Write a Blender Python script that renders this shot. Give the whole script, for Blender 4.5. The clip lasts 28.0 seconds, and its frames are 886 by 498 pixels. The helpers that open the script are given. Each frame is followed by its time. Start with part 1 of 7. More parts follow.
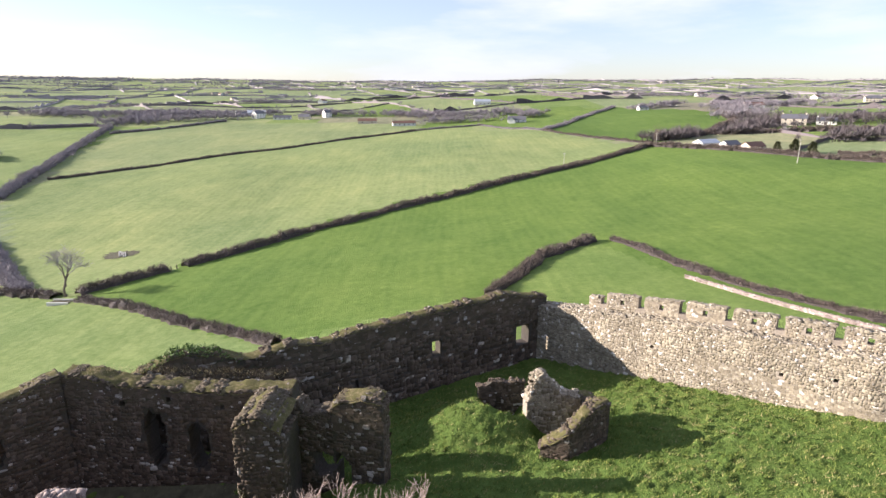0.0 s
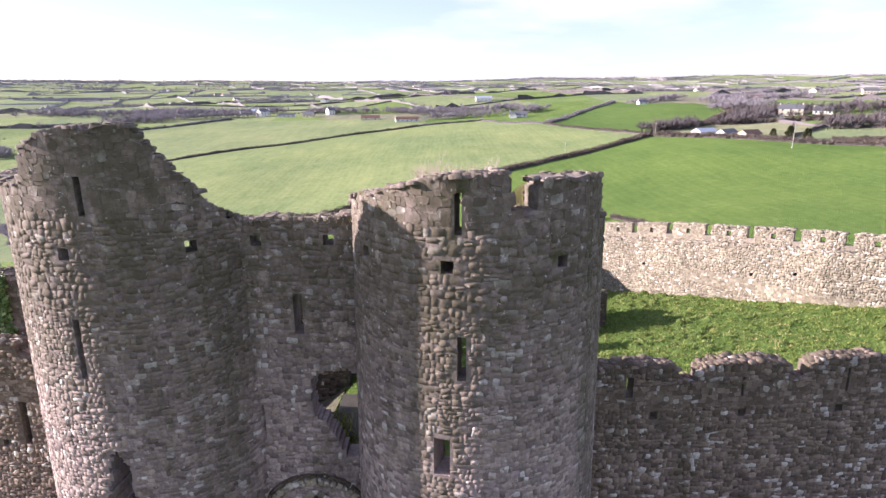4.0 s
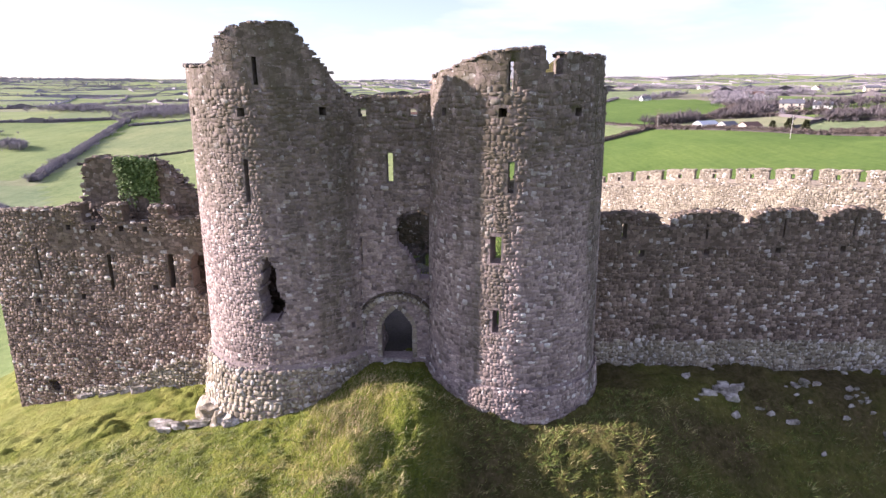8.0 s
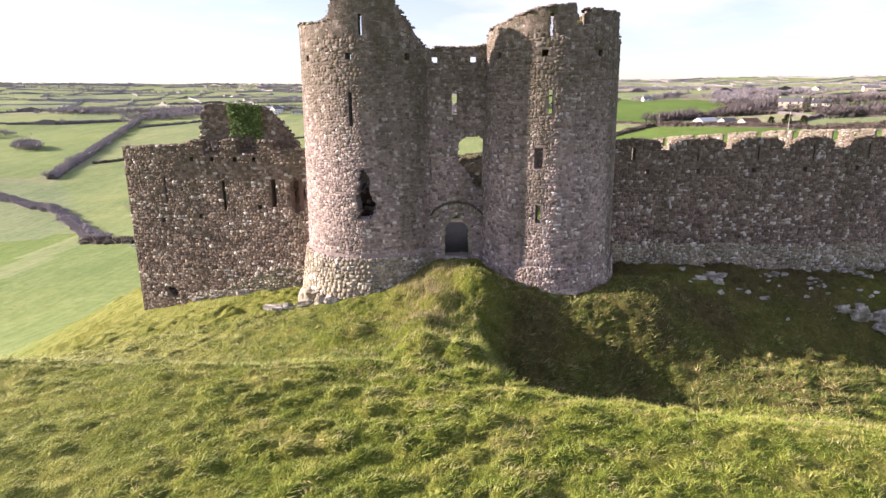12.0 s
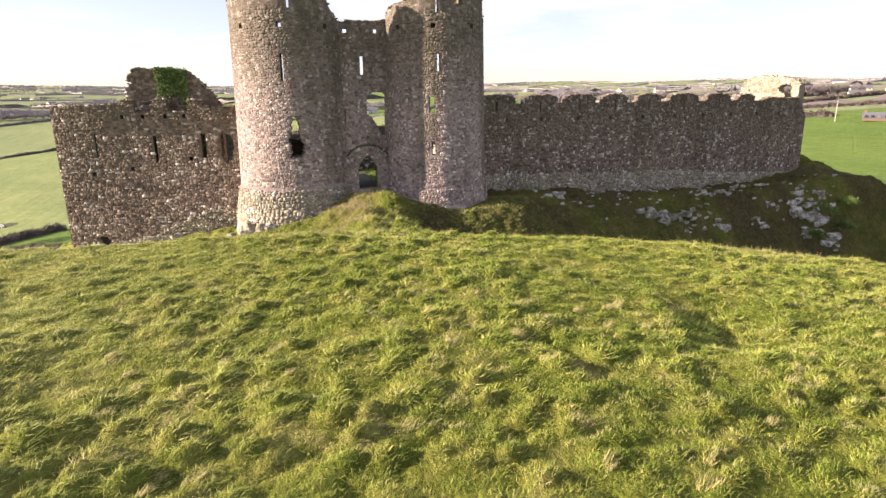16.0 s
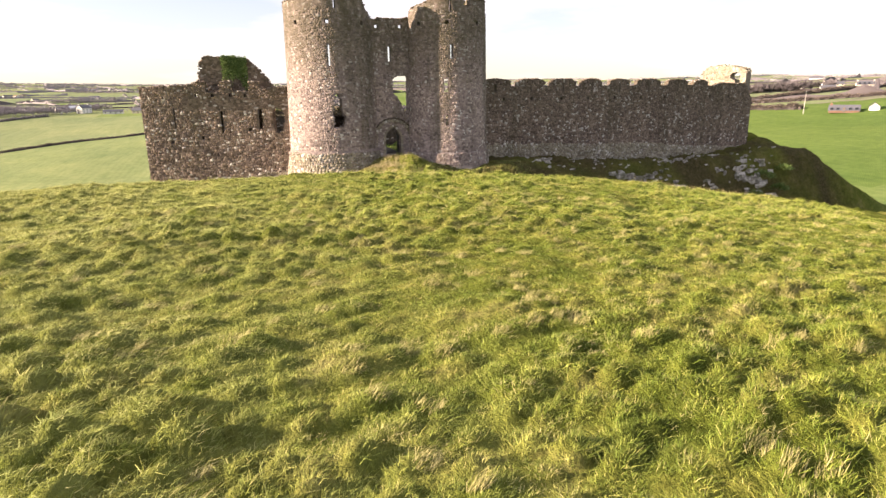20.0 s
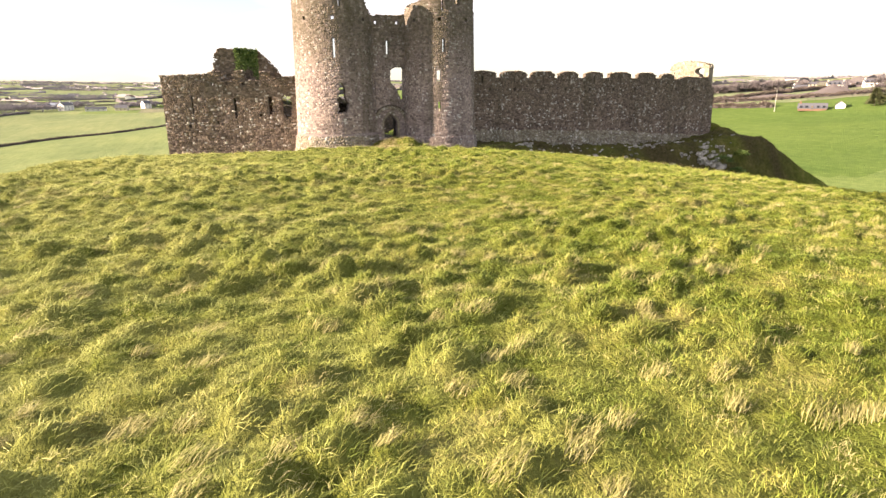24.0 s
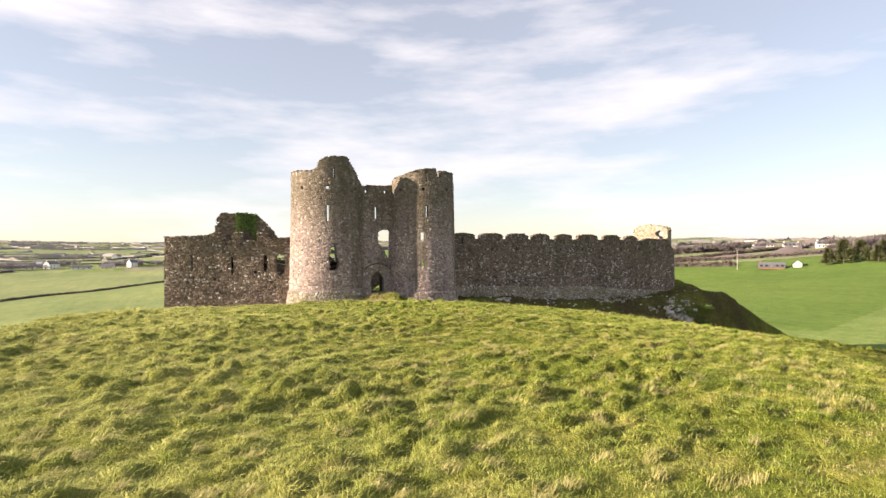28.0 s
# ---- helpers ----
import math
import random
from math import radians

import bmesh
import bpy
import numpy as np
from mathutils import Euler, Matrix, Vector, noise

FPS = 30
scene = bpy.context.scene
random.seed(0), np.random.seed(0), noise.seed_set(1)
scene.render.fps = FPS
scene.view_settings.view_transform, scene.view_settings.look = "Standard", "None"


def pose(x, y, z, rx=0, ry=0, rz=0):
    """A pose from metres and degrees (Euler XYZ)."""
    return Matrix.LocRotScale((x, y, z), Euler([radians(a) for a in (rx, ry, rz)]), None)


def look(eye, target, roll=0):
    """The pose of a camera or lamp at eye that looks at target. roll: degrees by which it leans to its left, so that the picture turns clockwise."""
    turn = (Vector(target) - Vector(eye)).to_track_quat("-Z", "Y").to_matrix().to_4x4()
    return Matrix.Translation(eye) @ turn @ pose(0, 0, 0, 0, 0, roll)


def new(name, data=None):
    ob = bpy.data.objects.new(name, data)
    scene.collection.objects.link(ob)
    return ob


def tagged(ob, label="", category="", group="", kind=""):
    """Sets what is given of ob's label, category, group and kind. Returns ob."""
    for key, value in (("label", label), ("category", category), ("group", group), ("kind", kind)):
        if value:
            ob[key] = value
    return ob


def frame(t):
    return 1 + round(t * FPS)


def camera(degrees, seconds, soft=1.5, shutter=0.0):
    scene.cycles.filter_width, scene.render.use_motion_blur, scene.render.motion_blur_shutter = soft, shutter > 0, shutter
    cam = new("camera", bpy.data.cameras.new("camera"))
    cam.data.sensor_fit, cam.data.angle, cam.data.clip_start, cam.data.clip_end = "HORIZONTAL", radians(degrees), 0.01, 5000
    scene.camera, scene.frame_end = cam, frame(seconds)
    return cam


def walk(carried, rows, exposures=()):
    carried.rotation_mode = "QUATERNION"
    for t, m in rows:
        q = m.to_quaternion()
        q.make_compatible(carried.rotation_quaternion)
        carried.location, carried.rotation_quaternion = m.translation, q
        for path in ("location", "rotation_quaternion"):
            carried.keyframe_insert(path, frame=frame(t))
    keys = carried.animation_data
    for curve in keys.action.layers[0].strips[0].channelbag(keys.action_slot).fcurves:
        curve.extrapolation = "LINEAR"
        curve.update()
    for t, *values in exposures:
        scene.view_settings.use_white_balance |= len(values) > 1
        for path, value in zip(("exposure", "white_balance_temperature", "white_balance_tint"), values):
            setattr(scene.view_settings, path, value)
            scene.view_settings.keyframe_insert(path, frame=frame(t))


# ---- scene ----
cam = camera(75.7, 28.0)
METRES, EYE, TILT, LEAN, TURN = 75.0, 24.0, -2.0, 0.0, 0.0
ROWS = [
    (0.0, 0.0, 0.0, 0.0, 0.04, -13.27, -0.16),
    (0.5, -0.0025, -0.0164, -0.0087, 0.09, -13.33, -0.43),
    (1.0, -0.006, -0.0332, -0.0177, 0.01, -13.32, -0.26),
    (1.5, -0.0093, -0.0505, -0.027, -0.15, -13.29, 0.04),
    (2.0, -0.013, -0.0673, -0.036, -0.29, -13.27, 0.26),
    (2.5, -0.0165, -0.0846, -0.0444, -0.32, -13.27, 0.4),
    (4.5, -0.0321, -0.1524, -0.0747, 0.3, -13.21, 0.35),
    (5.0, -0.0364, -0.1693, -0.0822, 0.56, -13.13, 0.33),
    (5.5, -0.0404, -0.186, -0.0897, 0.82, -13.1, 0.35),
    (6.0, -0.0449, -0.2028, -0.0972, 0.47, -13.15, 0.26),
    (6.5, -0.0488, -0.2202, -0.1047, 0.35, -13.19, 0.24),
    (7.0, -0.0525, -0.2374, -0.1122, 0.58, -13.24, 0.23),
    (7.5, -0.0567, -0.2548, -0.1199, 0.39, -13.26, 0.21),
    (8.0, -0.0608, -0.272, -0.1273, 0.4, -13.29, 0.24),
    (8.5, -0.0648, -0.2887, -0.1351, 0.67, -13.25, 0.35),
    (9.0, -0.0697, -0.3055, -0.1427, 0.38, -13.18, 0.29),
    (9.5, -0.0747, -0.3227, -0.15, 0.25, -13.17, 0.23),
    (10.0, -0.0795, -0.3401, -0.1566, 0.49, -13.16, 0.24),
    (10.5, -0.0857, -0.3577, -0.1623, 0.62, -13.06, 0.22),
    (11.0, -0.0926, -0.3753, -0.167, 0.81, -12.99, 0.28),
    (11.5, -0.0997, -0.3936, -0.1724, 1.01, -12.94, 0.38),
    (13.5, -0.1348, -0.4678, -0.199, -5.58, -12.79, 0.86),
    (14.0, -0.1464, -0.4873, -0.2059, -8.71, -12.76, 0.88),
    (14.5, -0.1575, -0.5076, -0.2122, -11.56, -12.77, 0.9),
    (15.0, -0.1694, -0.5287, -0.2182, -13.52, -12.76, 0.93),
    (15.5, -0.1818, -0.5494, -0.2243, -15.07, -12.73, 0.93),
    (16.0, -0.1932, -0.5717, -0.2295, -15.01, -12.78, 1.13),
    (16.5, -0.2049, -0.5933, -0.2346, -14.61, -12.78, 1.34),
    (17.0, -0.2151, -0.6142, -0.2398, -14.13, -12.71, 1.44),
    (17.5, -0.226, -0.635, -0.2439, -14.21, -12.8, 1.41),
    (18.0, -0.237, -0.6564, -0.2478, -14.71, -12.85, 1.32),
    (18.5, -0.2475, -0.6786, -0.2516, -15.42, -12.83, 1.31),
    (19.0, -0.2586, -0.6997, -0.2541, -16.15, -12.94, 1.15),
    (19.5, -0.2685, -0.7199, -0.256, -16.51, -13.0, 1.14),
    (20.0, -0.2777, -0.7392, -0.2575, -16.37, -13.04, 1.24),
    (20.5, -0.2866, -0.7574, -0.2595, -17.14, -12.99, 1.11),
    (21.0, -0.2945, -0.7735, -0.2614, -18.78, -13.1, 0.77),
    (21.5, -0.301, -0.7877, -0.2635, -18.82, -13.16, 0.79),
    (22.0, -0.3062, -0.7994, -0.2663, -17.19, -13.16, 1.06),
    (22.5, -0.311, -0.8097, -0.2694, -16.73, -13.09, 1.14),
    (24.5, -0.3254, -0.8421, -0.2788, -18.69, -13.15, 1.02),
    (25.0, -0.3282, -0.8472, -0.2797, -19.42, -13.19, 1.0),
    (25.5, -0.331, -0.8521, -0.2803, -19.96, -12.87, 1.01),
    (26.0, -0.3336, -0.8568, -0.281, -19.85, -10.62, 1.09),
    (26.5, -0.3361, -0.8623, -0.2813, -19.88, -5.75, 1.15),
    (27.0, -0.3379, -0.8672, -0.2812, -19.56, 1.13, 1.13),
    (27.5, -0.3401, -0.8741, -0.2802, -19.49, 2.86, 1.09),
    (28.0, -0.3417, -0.8807, -0.2797, -19.89, 2.55, 1.07),
]
EXPOSURES = [(0.0, 1.46, 6150, 20), (5.0, 1.67, 5850, 31), (9.0, 1.69, 6000, 33), (11.0, 1.62, 6250, 26), (13.5, 1.68, 6750, 29), (16.0, 1.64, 6950, 24), (18.0, 1.63, 7150, 23), (20.0, 1.68, 7400, 23), (22.5, 1.76, 7600, 24), (25.0, 1.86, 7500, 19), (26.0, 1.78, 7450, 19), (27.0, 1.46, 7200, 19), (28.0, 1.52, 7350, 18)]
walk(cam, [(t, pose(0, 0, EYE, TILT, LEAN, TURN) @ pose(METRES * x, METRES * y, METRES * z, 90 + pitch, roll, yaw)) for t, x, y, z, yaw, pitch, roll in ROWS], EXPOSURES)

SUN_AZ, SUN_EL = radians(173.3), radians(18.0)
TO_SUN = Vector((math.cos(SUN_AZ) * math.cos(SUN_EL), math.sin(SUN_AZ) * math.cos(SUN_EL), math.sin(SUN_EL)))


# ---- sky, sun ----
def build_light():
    world = bpy.data.worlds.new("winter_sky")
    scene.world = world
    world.use_nodes = True
    nt = world.node_tree
    nt.nodes.clear()
    out = nt.nodes.new("ShaderNodeOutputWorld")
    bg = nt.nodes.new("ShaderNodeBackground")
    sky = nt.nodes.new("ShaderNodeTexSky")
    sky.sky_type = "NISHITA"
    sky.sun_disc = False
    sky.sun_elevation = SUN_EL
    sky.sun_rotation = math.pi / 2 - SUN_AZ
    sky.air_density, sky.dust_density, sky.ozone_density = 1.0, 0.5, 2.0
    # thin wind-drawn cloud over the blue
    co = nt.nodes.new("ShaderNodeTexCoord")
    mp = nt.nodes.new("ShaderNodeMapping")
    mp.inputs["Scale"].default_value = (1.4, 1.4, 6.5)
    mp.inputs["Rotation"].default_value = (0.10, 0.16, 0.4)
    n1 = nt.nodes.new("ShaderNodeTexNoise")
    n1.inputs["Scale"].default_value = 1.7
    n1.inputs["Detail"].default_value = 7
    n1.inputs["Roughness"].default_value = 0.55
    ramp = nt.nodes.new("ShaderNodeValToRGB")
    ramp.color_ramp.elements[0].position = 0.47
    ramp.color_ramp.elements[1].position = 0.66
    mix = nt.nodes.new("ShaderNodeMix")
    mix.data_type = "RGBA"
    mix.inputs["B"].default_value = (5.5, 5.75, 6.3, 1)
    k = nt.nodes.new("ShaderNodeMath")
    k.operation = "MULTIPLY"
    k.inputs[1].default_value = 0.55
    veil = nt.nodes.new("ShaderNodeMath")
    veil.operation = "ADD"
    veil.inputs[1].default_value = 0.30
    nt.links.new(co.outputs["Generated"], mp.inputs["Vector"])
    nt.links.new(mp.outputs["Vector"], n1.inputs["Vector"])
    nt.links.new(n1.outputs["Fac"], ramp.inputs["Fac"])
    nt.links.new(ramp.outputs["Color"], k.inputs[0])
    nt.links.new(k.outputs[0], veil.inputs[0])
    nt.links.new(veil.outputs[0], mix.inputs["Factor"])
    nt.links.new(sky.outputs["Color"], mix.inputs["A"])
    nt.links.new(mix.outputs["Result"], bg.inputs["Color"])
    bg.inputs["Strength"].default_value = 0.069
    nt.links.new(bg.outputs["Background"], out.inputs["Surface"])
    lamp = bpy.data.lights.new("sun", "SUN")
    lamp.energy, lamp.angle, lamp.color = 5.0, radians(0.6), (1.0, 0.90, 0.74)
    ob = new("sun", lamp)
    ob.matrix_world = look(TO_SUN * 300, (0, 0, 0))


build_light()


# ---- materials ----
class Nodes:
    """Short hand for a node material."""

    def __init__(self, name, rough=0.9, spec=0.25):
        self.mat = bpy.data.materials.new(name)
        self.mat.use_nodes = True
        self.nt = self.mat.node_tree
        self.bsdf = self.nt.nodes["Principled BSDF"]
        self.bsdf.inputs["Roughness"].default_value = rough
        self.bsdf.inputs["Specular IOR Level"].default_value = spec
        self.co = None

    def add(self, kind, **values):
        node = self.nt.nodes.new(kind)
        for key, value in values.items():
            node.inputs[key.replace("_", " ")].default_value = value
        return node

    def link(self, a, b):
        self.nt.links.new(a, b)

    def place(self):
        if self.co is None:
            self.co = self.nt.nodes.new("ShaderNodeNewGeometry").outputs["Position"]
        return self.co

    def noise(self, scale, detail=4, rough=0.55, stretch=None):
        n = self.add("ShaderNodeTexNoise", Scale=scale, Detail=detail, Roughness=rough)
        src = self.place()
        if stretch:
            m = self.add("ShaderNodeMapping", Scale=stretch)
            self.link(src, m.inputs["Vector"])
            src = m.outputs["Vector"]
        self.link(src, n.inputs["Vector"])
        return n.outputs["Fac"]

    def ramp(self, fac, stops):
        r = self.nt.nodes.new("ShaderNodeValToRGB")
        el = r.color_ramp.elements
        while len(el) < len(stops):
            el.new(0.5)
        for e, (p, c) in zip(el, stops):
            e.position = p
            e.color = (*c, 1) if len(c) == 3 else c
        self.link(fac, r.inputs["Fac"])
        return r.outputs["Color"]

    def grey(self, fac, a, b):
        m = self.nt.nodes.new("ShaderNodeMapRange")
        m.clamp = True
        m.inputs["From Min"].default_value, m.inputs["From Max"].default_value = a, b
        self.link(fac, m.inputs["Value"])
        return m.outputs["Result"]

    def mix(self, fac, a, b, blend="MIX"):
        m = self.nt.nodes.new("ShaderNodeMix")
        m.data_type, m.blend_type = "RGBA", blend
        for key, v in (("Factor", fac), ("A", a), ("B", b)):
            if isinstance(v, (int, float)):
                m.inputs[key].default_value = v
            elif isinstance(v, tuple):
                m.inputs[key].default_value = (*v, 1)
            else:
                self.link(v, m.inputs[key])
        return m.outputs["Result"]

    def math(self, op, a, b=0.0):
        m = self.nt.nodes.new("ShaderNodeMath")
        m.operation = op
        for i, v in enumerate((a, b)):
            if isinstance(v, (int, float)):
                m.inputs[i].default_value = v
            else:
                self.link(v, m.inputs[i])
        return m.outputs[0]

    def height(self):
        s = self.nt.nodes.new("ShaderNodeSeparateXYZ")
        self.link(self.place(), s.inputs[0])
        return s.outputs["Z"]

    def chance(self):
        """A random number for each piece, whether an object or an island of a joined mesh."""
        g = self.nt.nodes.new("ShaderNodeNewGeometry").outputs["Random Per Island"]
        o = self.nt.nodes.new("ShaderNodeObjectInfo").outputs["Random"]
        return self.math("FRACT", self.math("ADD", g, o))

    def done(self, colour, bump=None, strength=0.4, distance=0.03):
        if isinstance(colour, tuple):
            self.bsdf.inputs["Base Color"].default_value = (*colour, 1)
        else:
            self.link(colour, self.bsdf.inputs["Base Color"])
        if bump is not None:
            b = self.add("ShaderNodeBump", Strength=strength, Distance=distance)
            self.link(bump, b.inputs["Height"])
            self.link(b.outputs["Normal"], self.bsdf.inputs["Normal"])
        return self.mat


def rubble(name, stops, moss_from, moss, lichen=0.5, spots=0.67, whites=(0.95, 0.99), damp=0.0):
    """Field stones, each its own tone, with white lichen spots and moss towards the wall's head."""
    m = Nodes(name, 0.92, 0.15)
    pick = m.chance()
    tone = m.ramp(pick, stops)
    cluster = m.noise(0.55, 3, 0.6)
    white = m.grey(m.math("ADD", pick, m.math("MULTIPLY", m.math("SUBTRACT", cluster, 0.5), 0.6)), *whites)
    tone = m.mix(white, tone, (0.64, 0.62, 0.59))
    grain = m.noise(9.0, 6, 0.65)
    tone = m.mix(0.75, tone, m.ramp(grain, [(0.25, (0.45, 0.44, 0.43)), (0.75, (1.35, 1.33, 1.3))]), "MULTIPLY")
    big = m.noise(0.33, 4, 0.6)
    tone = m.mix(0.65, tone, m.ramp(big, [(0.3, (0.62, 0.60, 0.60)), (0.7, (1.3, 1.26, 1.22))]), "MULTIPLY")
    high = m.grey(m.math("ADD", m.height(), m.math("MULTIPLY", m.math("SUBTRACT", big, 0.5), 9.0)), *moss_from)
    patch = m.grey(m.noise(1.6, 5, 0.7), 0.22, 0.55)
    tone = m.mix(m.math("MULTIPLY", m.math("MULTIPLY", high, patch), moss), tone, (0.098, 0.084, 0.055))
    dots = m.grey(m.noise(4.6, 3, 0.55), spots, spots + 0.04)
    tone = m.mix(m.math("MULTIPLY", dots, lichen), tone, (0.62, 0.60, 0.57))
    # damp green-brown runs down the face
    runs = m.grey(m.noise(0.42, 5, 0.65, (1.0, 1.0, 0.13)), 0.52, 0.66)
    tone = m.mix(m.math("MULTIPLY", runs, damp), tone, (0.075, 0.07, 0.04))
    return m.done(tone, m.math("ADD", grain, m.math("MULTIPLY", m.noise(34.0, 3), 0.5)), 0.7, 0.03)


STOPS = [(0.0, (0.16, 0.13, 0.124)), (0.2, (0.262, 0.214, 0.203)), (0.5, (0.335, 0.275, 0.258)), (0.8, (0.40, 0.33, 0.305)), (1.0, (0.51, 0.44, 0.40))]
DULL = [(0.0, (0.10, 0.076, 0.066)), (0.3, (0.185, 0.142, 0.122)), (0.65, (0.275, 0.212, 0.18)), (1.0, (0.42, 0.34, 0.29))]
PALE = [(0.0, (0.19, 0.168, 0.13)), (0.3, (0.255, 0.227, 0.172)), (0.7, (0.32, 0.288, 0.22)), (1.0, (0.42, 0.39, 0.31))]


def make_materials():
    M = {}
    M["stone"] = rubble("rubble_stone", STOPS, (7.0, 13.0), 0.8, 0.55, 0.66, (0.94, 0.98), 0.6)
    M["stone_dull"] = rubble("brown_curtain_rubble", DULL, (-2.0, 9.0), 0.6, 0.5, 0.67, (0.925, 0.945), 0.35)
    M["stone_pale"] = rubble("pale_limestone_rubble", PALE, (5.0, 12.0), 0.25, 0.4, 0.62)
    # the curtain rubble at about half tone, shade put into its colour
    M["stone_shaded"] = rubble("shaded_wall_rubble", [(p, tuple(v * 0.48 for v in c)) for p, c in DULL], (-6.0, 5.5), 0.85)
    M["stone_base"] = rubble("lichened_plinth_stone", PALE, (30.0, 40.0), 0.2, 0.5, 0.57)

    def core(name, a, b, top):
        m = Nodes(name, 0.95, 0.1)
        big = m.noise(0.35, 5, 0.6)
        tone = m.ramp(big, [(0.3, a), (0.7, b)])
        fine = m.noise(7.0, 6, 0.7)
        tone = m.mix(0.75, tone, m.ramp(fine, [(0.3, (0.5, 0.48, 0.47)), (0.7, (1.25, 1.22, 1.2))]), "MULTIPLY")
        up = m.grey(m.height(), *top)
        tone = m.mix(m.math("MULTIPLY", up, m.grey(m.noise(1.3, 5, 0.7), 0.35, 0.65)), tone, (0.07, 0.07, 0.03))
        return m.done(tone, fine, 0.8, 0.05)
    M["core"] = core("lime_mortar", (0.235, 0.193, 0.184), (0.335, 0.277, 0.264), (6.0, 14.0))
    # mortar darkened for walls in shade
    M["core_shaded"] = core("shaded_wall_mortar", (0.06, 0.054, 0.05), (0.11, 0.10, 0.09), (-2.0, 6.0))
    M["core_dull"] = core("brown_wall_mortar", (0.135, 0.108, 0.096), (0.215, 0.174, 0.154), (0.0, 14.0))
    M["core_pale"] = core("pale_lime_mortar", (0.22, 0.195, 0.16), (0.33, 0.295, 0.245), (14.0, 30.0))

    m = Nodes("mossy_wall_head", 1.0, 0.05)
    n = m.noise(3.0, 6, 0.7)
    M["moss"] = m.done(m.mix(m.noise(11, 4), m.ramp(n, [(0.3, (0.05, 0.055, 0.02)), (0.5, (0.12, 0.10, 0.05)), (0.66, (0.30, 0.24, 0.16))]), (0.10, 0.10, 0.04)), m.noise(24, 4), 0.8, 0.05)

    m = Nodes("weathered_limestone_rock", 0.9, 0.2)
    n = m.noise(1.7, 7, 0.65)
    tone = m.ramp(n, [(0.3, (0.10, 0.088, 0.076)), (0.46, (0.27, 0.245, 0.215)), (0.62, (0.60, 0.56, 0.51))])
    M["rock"] = m.done(m.mix(m.math("MULTIPLY", m.grey(m.noise(0.9, 4), 0.5, 0.62), 0.6), tone, (0.08, 0.09, 0.03)), m.noise(6, 6, 0.7), 0.9, 0.12)

    # the land: colour by field, and the rough pasture of the mound
    m = Nodes("pasture", 1.0, 0.05)
    att = m.nt.nodes.new("ShaderNodeAttribute")
    att.attribute_name = "field"
    rgh = m.nt.nodes.new("ShaderNodeAttribute")
    rgh.attribute_name = "rough"
    # stops from 0.78 are paler and greyer, haze put into far fields
    field = m.ramp(att.outputs["Fac"], [(0.0, (0.098, 0.160, 0.044)), (0.22, (0.128, 0.192, 0.05)), (0.42, (0.17, 0.232, 0.085)), (0.6, (0.232, 0.272, 0.132)), (0.78, (0.20, 0.245, 0.135)), (0.92, (0.245, 0.255, 0.155)), (1.0, (0.21, 0.20, 0.155))])
    sweep = m.noise(0.012, 5, 0.6)
    field = m.mix(0.6, field, m.ramp(sweep, [(0.35, (0.75, 0.82, 0.8)), (0.65, (1.25, 1.16, 1.1))]), "MULTIPLY")
    field = m.mix(0.5, field, m.ramp(m.noise(0.9, 6, 0.7), [(0.3, (0.7, 0.74, 0.7)), (0.7, (1.25, 1.2, 1.2))]), "MULTIPLY")
    drill = m.noise(0.16, 4, 0.6, (1.0, 0.12, 1.0))
    field = m.mix(0.35, field, m.ramp(drill, [(0.38, (0.78, 0.84, 0.78)), (0.62, (1.18, 1.12, 1.12))]), "MULTIPLY")
    field = m.mix(0.4, field, m.ramp(m.noise(0.07, 5, 0.62), [(0.35, (0.8, 0.85, 0.78)), (0.65, (1.2, 1.12, 1.15))]), "MULTIPLY")
    wave = m.add("ShaderNodeTexWave", Scale=0.085, Distortion=9.0, Detail=3.0, Detail_Scale=0.12)
    m.link(m.place(), wave.inputs["Vector"])
    field = m.mix(0.12, field, m.ramp(wave.outputs["Fac"], [(0.2, (0.72, 0.8, 0.72)), (0.8, (1.2, 1.14, 1.15))]), "MULTIPLY")
    field = m.mix(0.55, field, m.ramp(m.noise(0.34, 7, 0.75), [(0.34, (0.66, 0.74, 0.62)), (0.66, (1.28, 1.2, 1.25))]), "MULTIPLY")
    turf = m.ramp(m.noise(0.55, 6, 0.62), [(0.26, (0.07, 0.092, 0.016)), (0.44, (0.118, 0.145, 0.025)), (0.58, (0.17, 0.178, 0.04)), (0.76, (0.27, 0.245, 0.10))])
    # noise paints dark pockets, as shade between the tussocks
    turf = m.mix(0.75, turf, m.ramp(m.noise(7.0, 6, 0.75, (1.0, 0.45, 1.0)), [(0.3, (0.32, 0.37, 0.3)), (0.7, (1.5, 1.42, 1.35))]), "MULTIPLY")
    turf = m.mix(0.6, turf, m.ramp(m.noise(2.1, 5, 0.7, (1.0, 0.6, 1.0)), [(0.36, (0.5, 0.56, 0.45)), (0.6, (1.22, 1.2, 1.2))]), "MULTIPLY")
    # sunlight on the mound's left slope painted as lighter turf
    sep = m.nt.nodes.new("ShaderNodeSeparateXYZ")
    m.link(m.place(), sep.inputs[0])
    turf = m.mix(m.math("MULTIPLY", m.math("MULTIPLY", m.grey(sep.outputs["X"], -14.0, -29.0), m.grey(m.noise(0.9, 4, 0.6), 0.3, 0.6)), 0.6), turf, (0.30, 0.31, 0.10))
    # brown ditch growth, with the shade below the walls put into its colour
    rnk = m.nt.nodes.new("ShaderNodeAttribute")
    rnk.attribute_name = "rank"
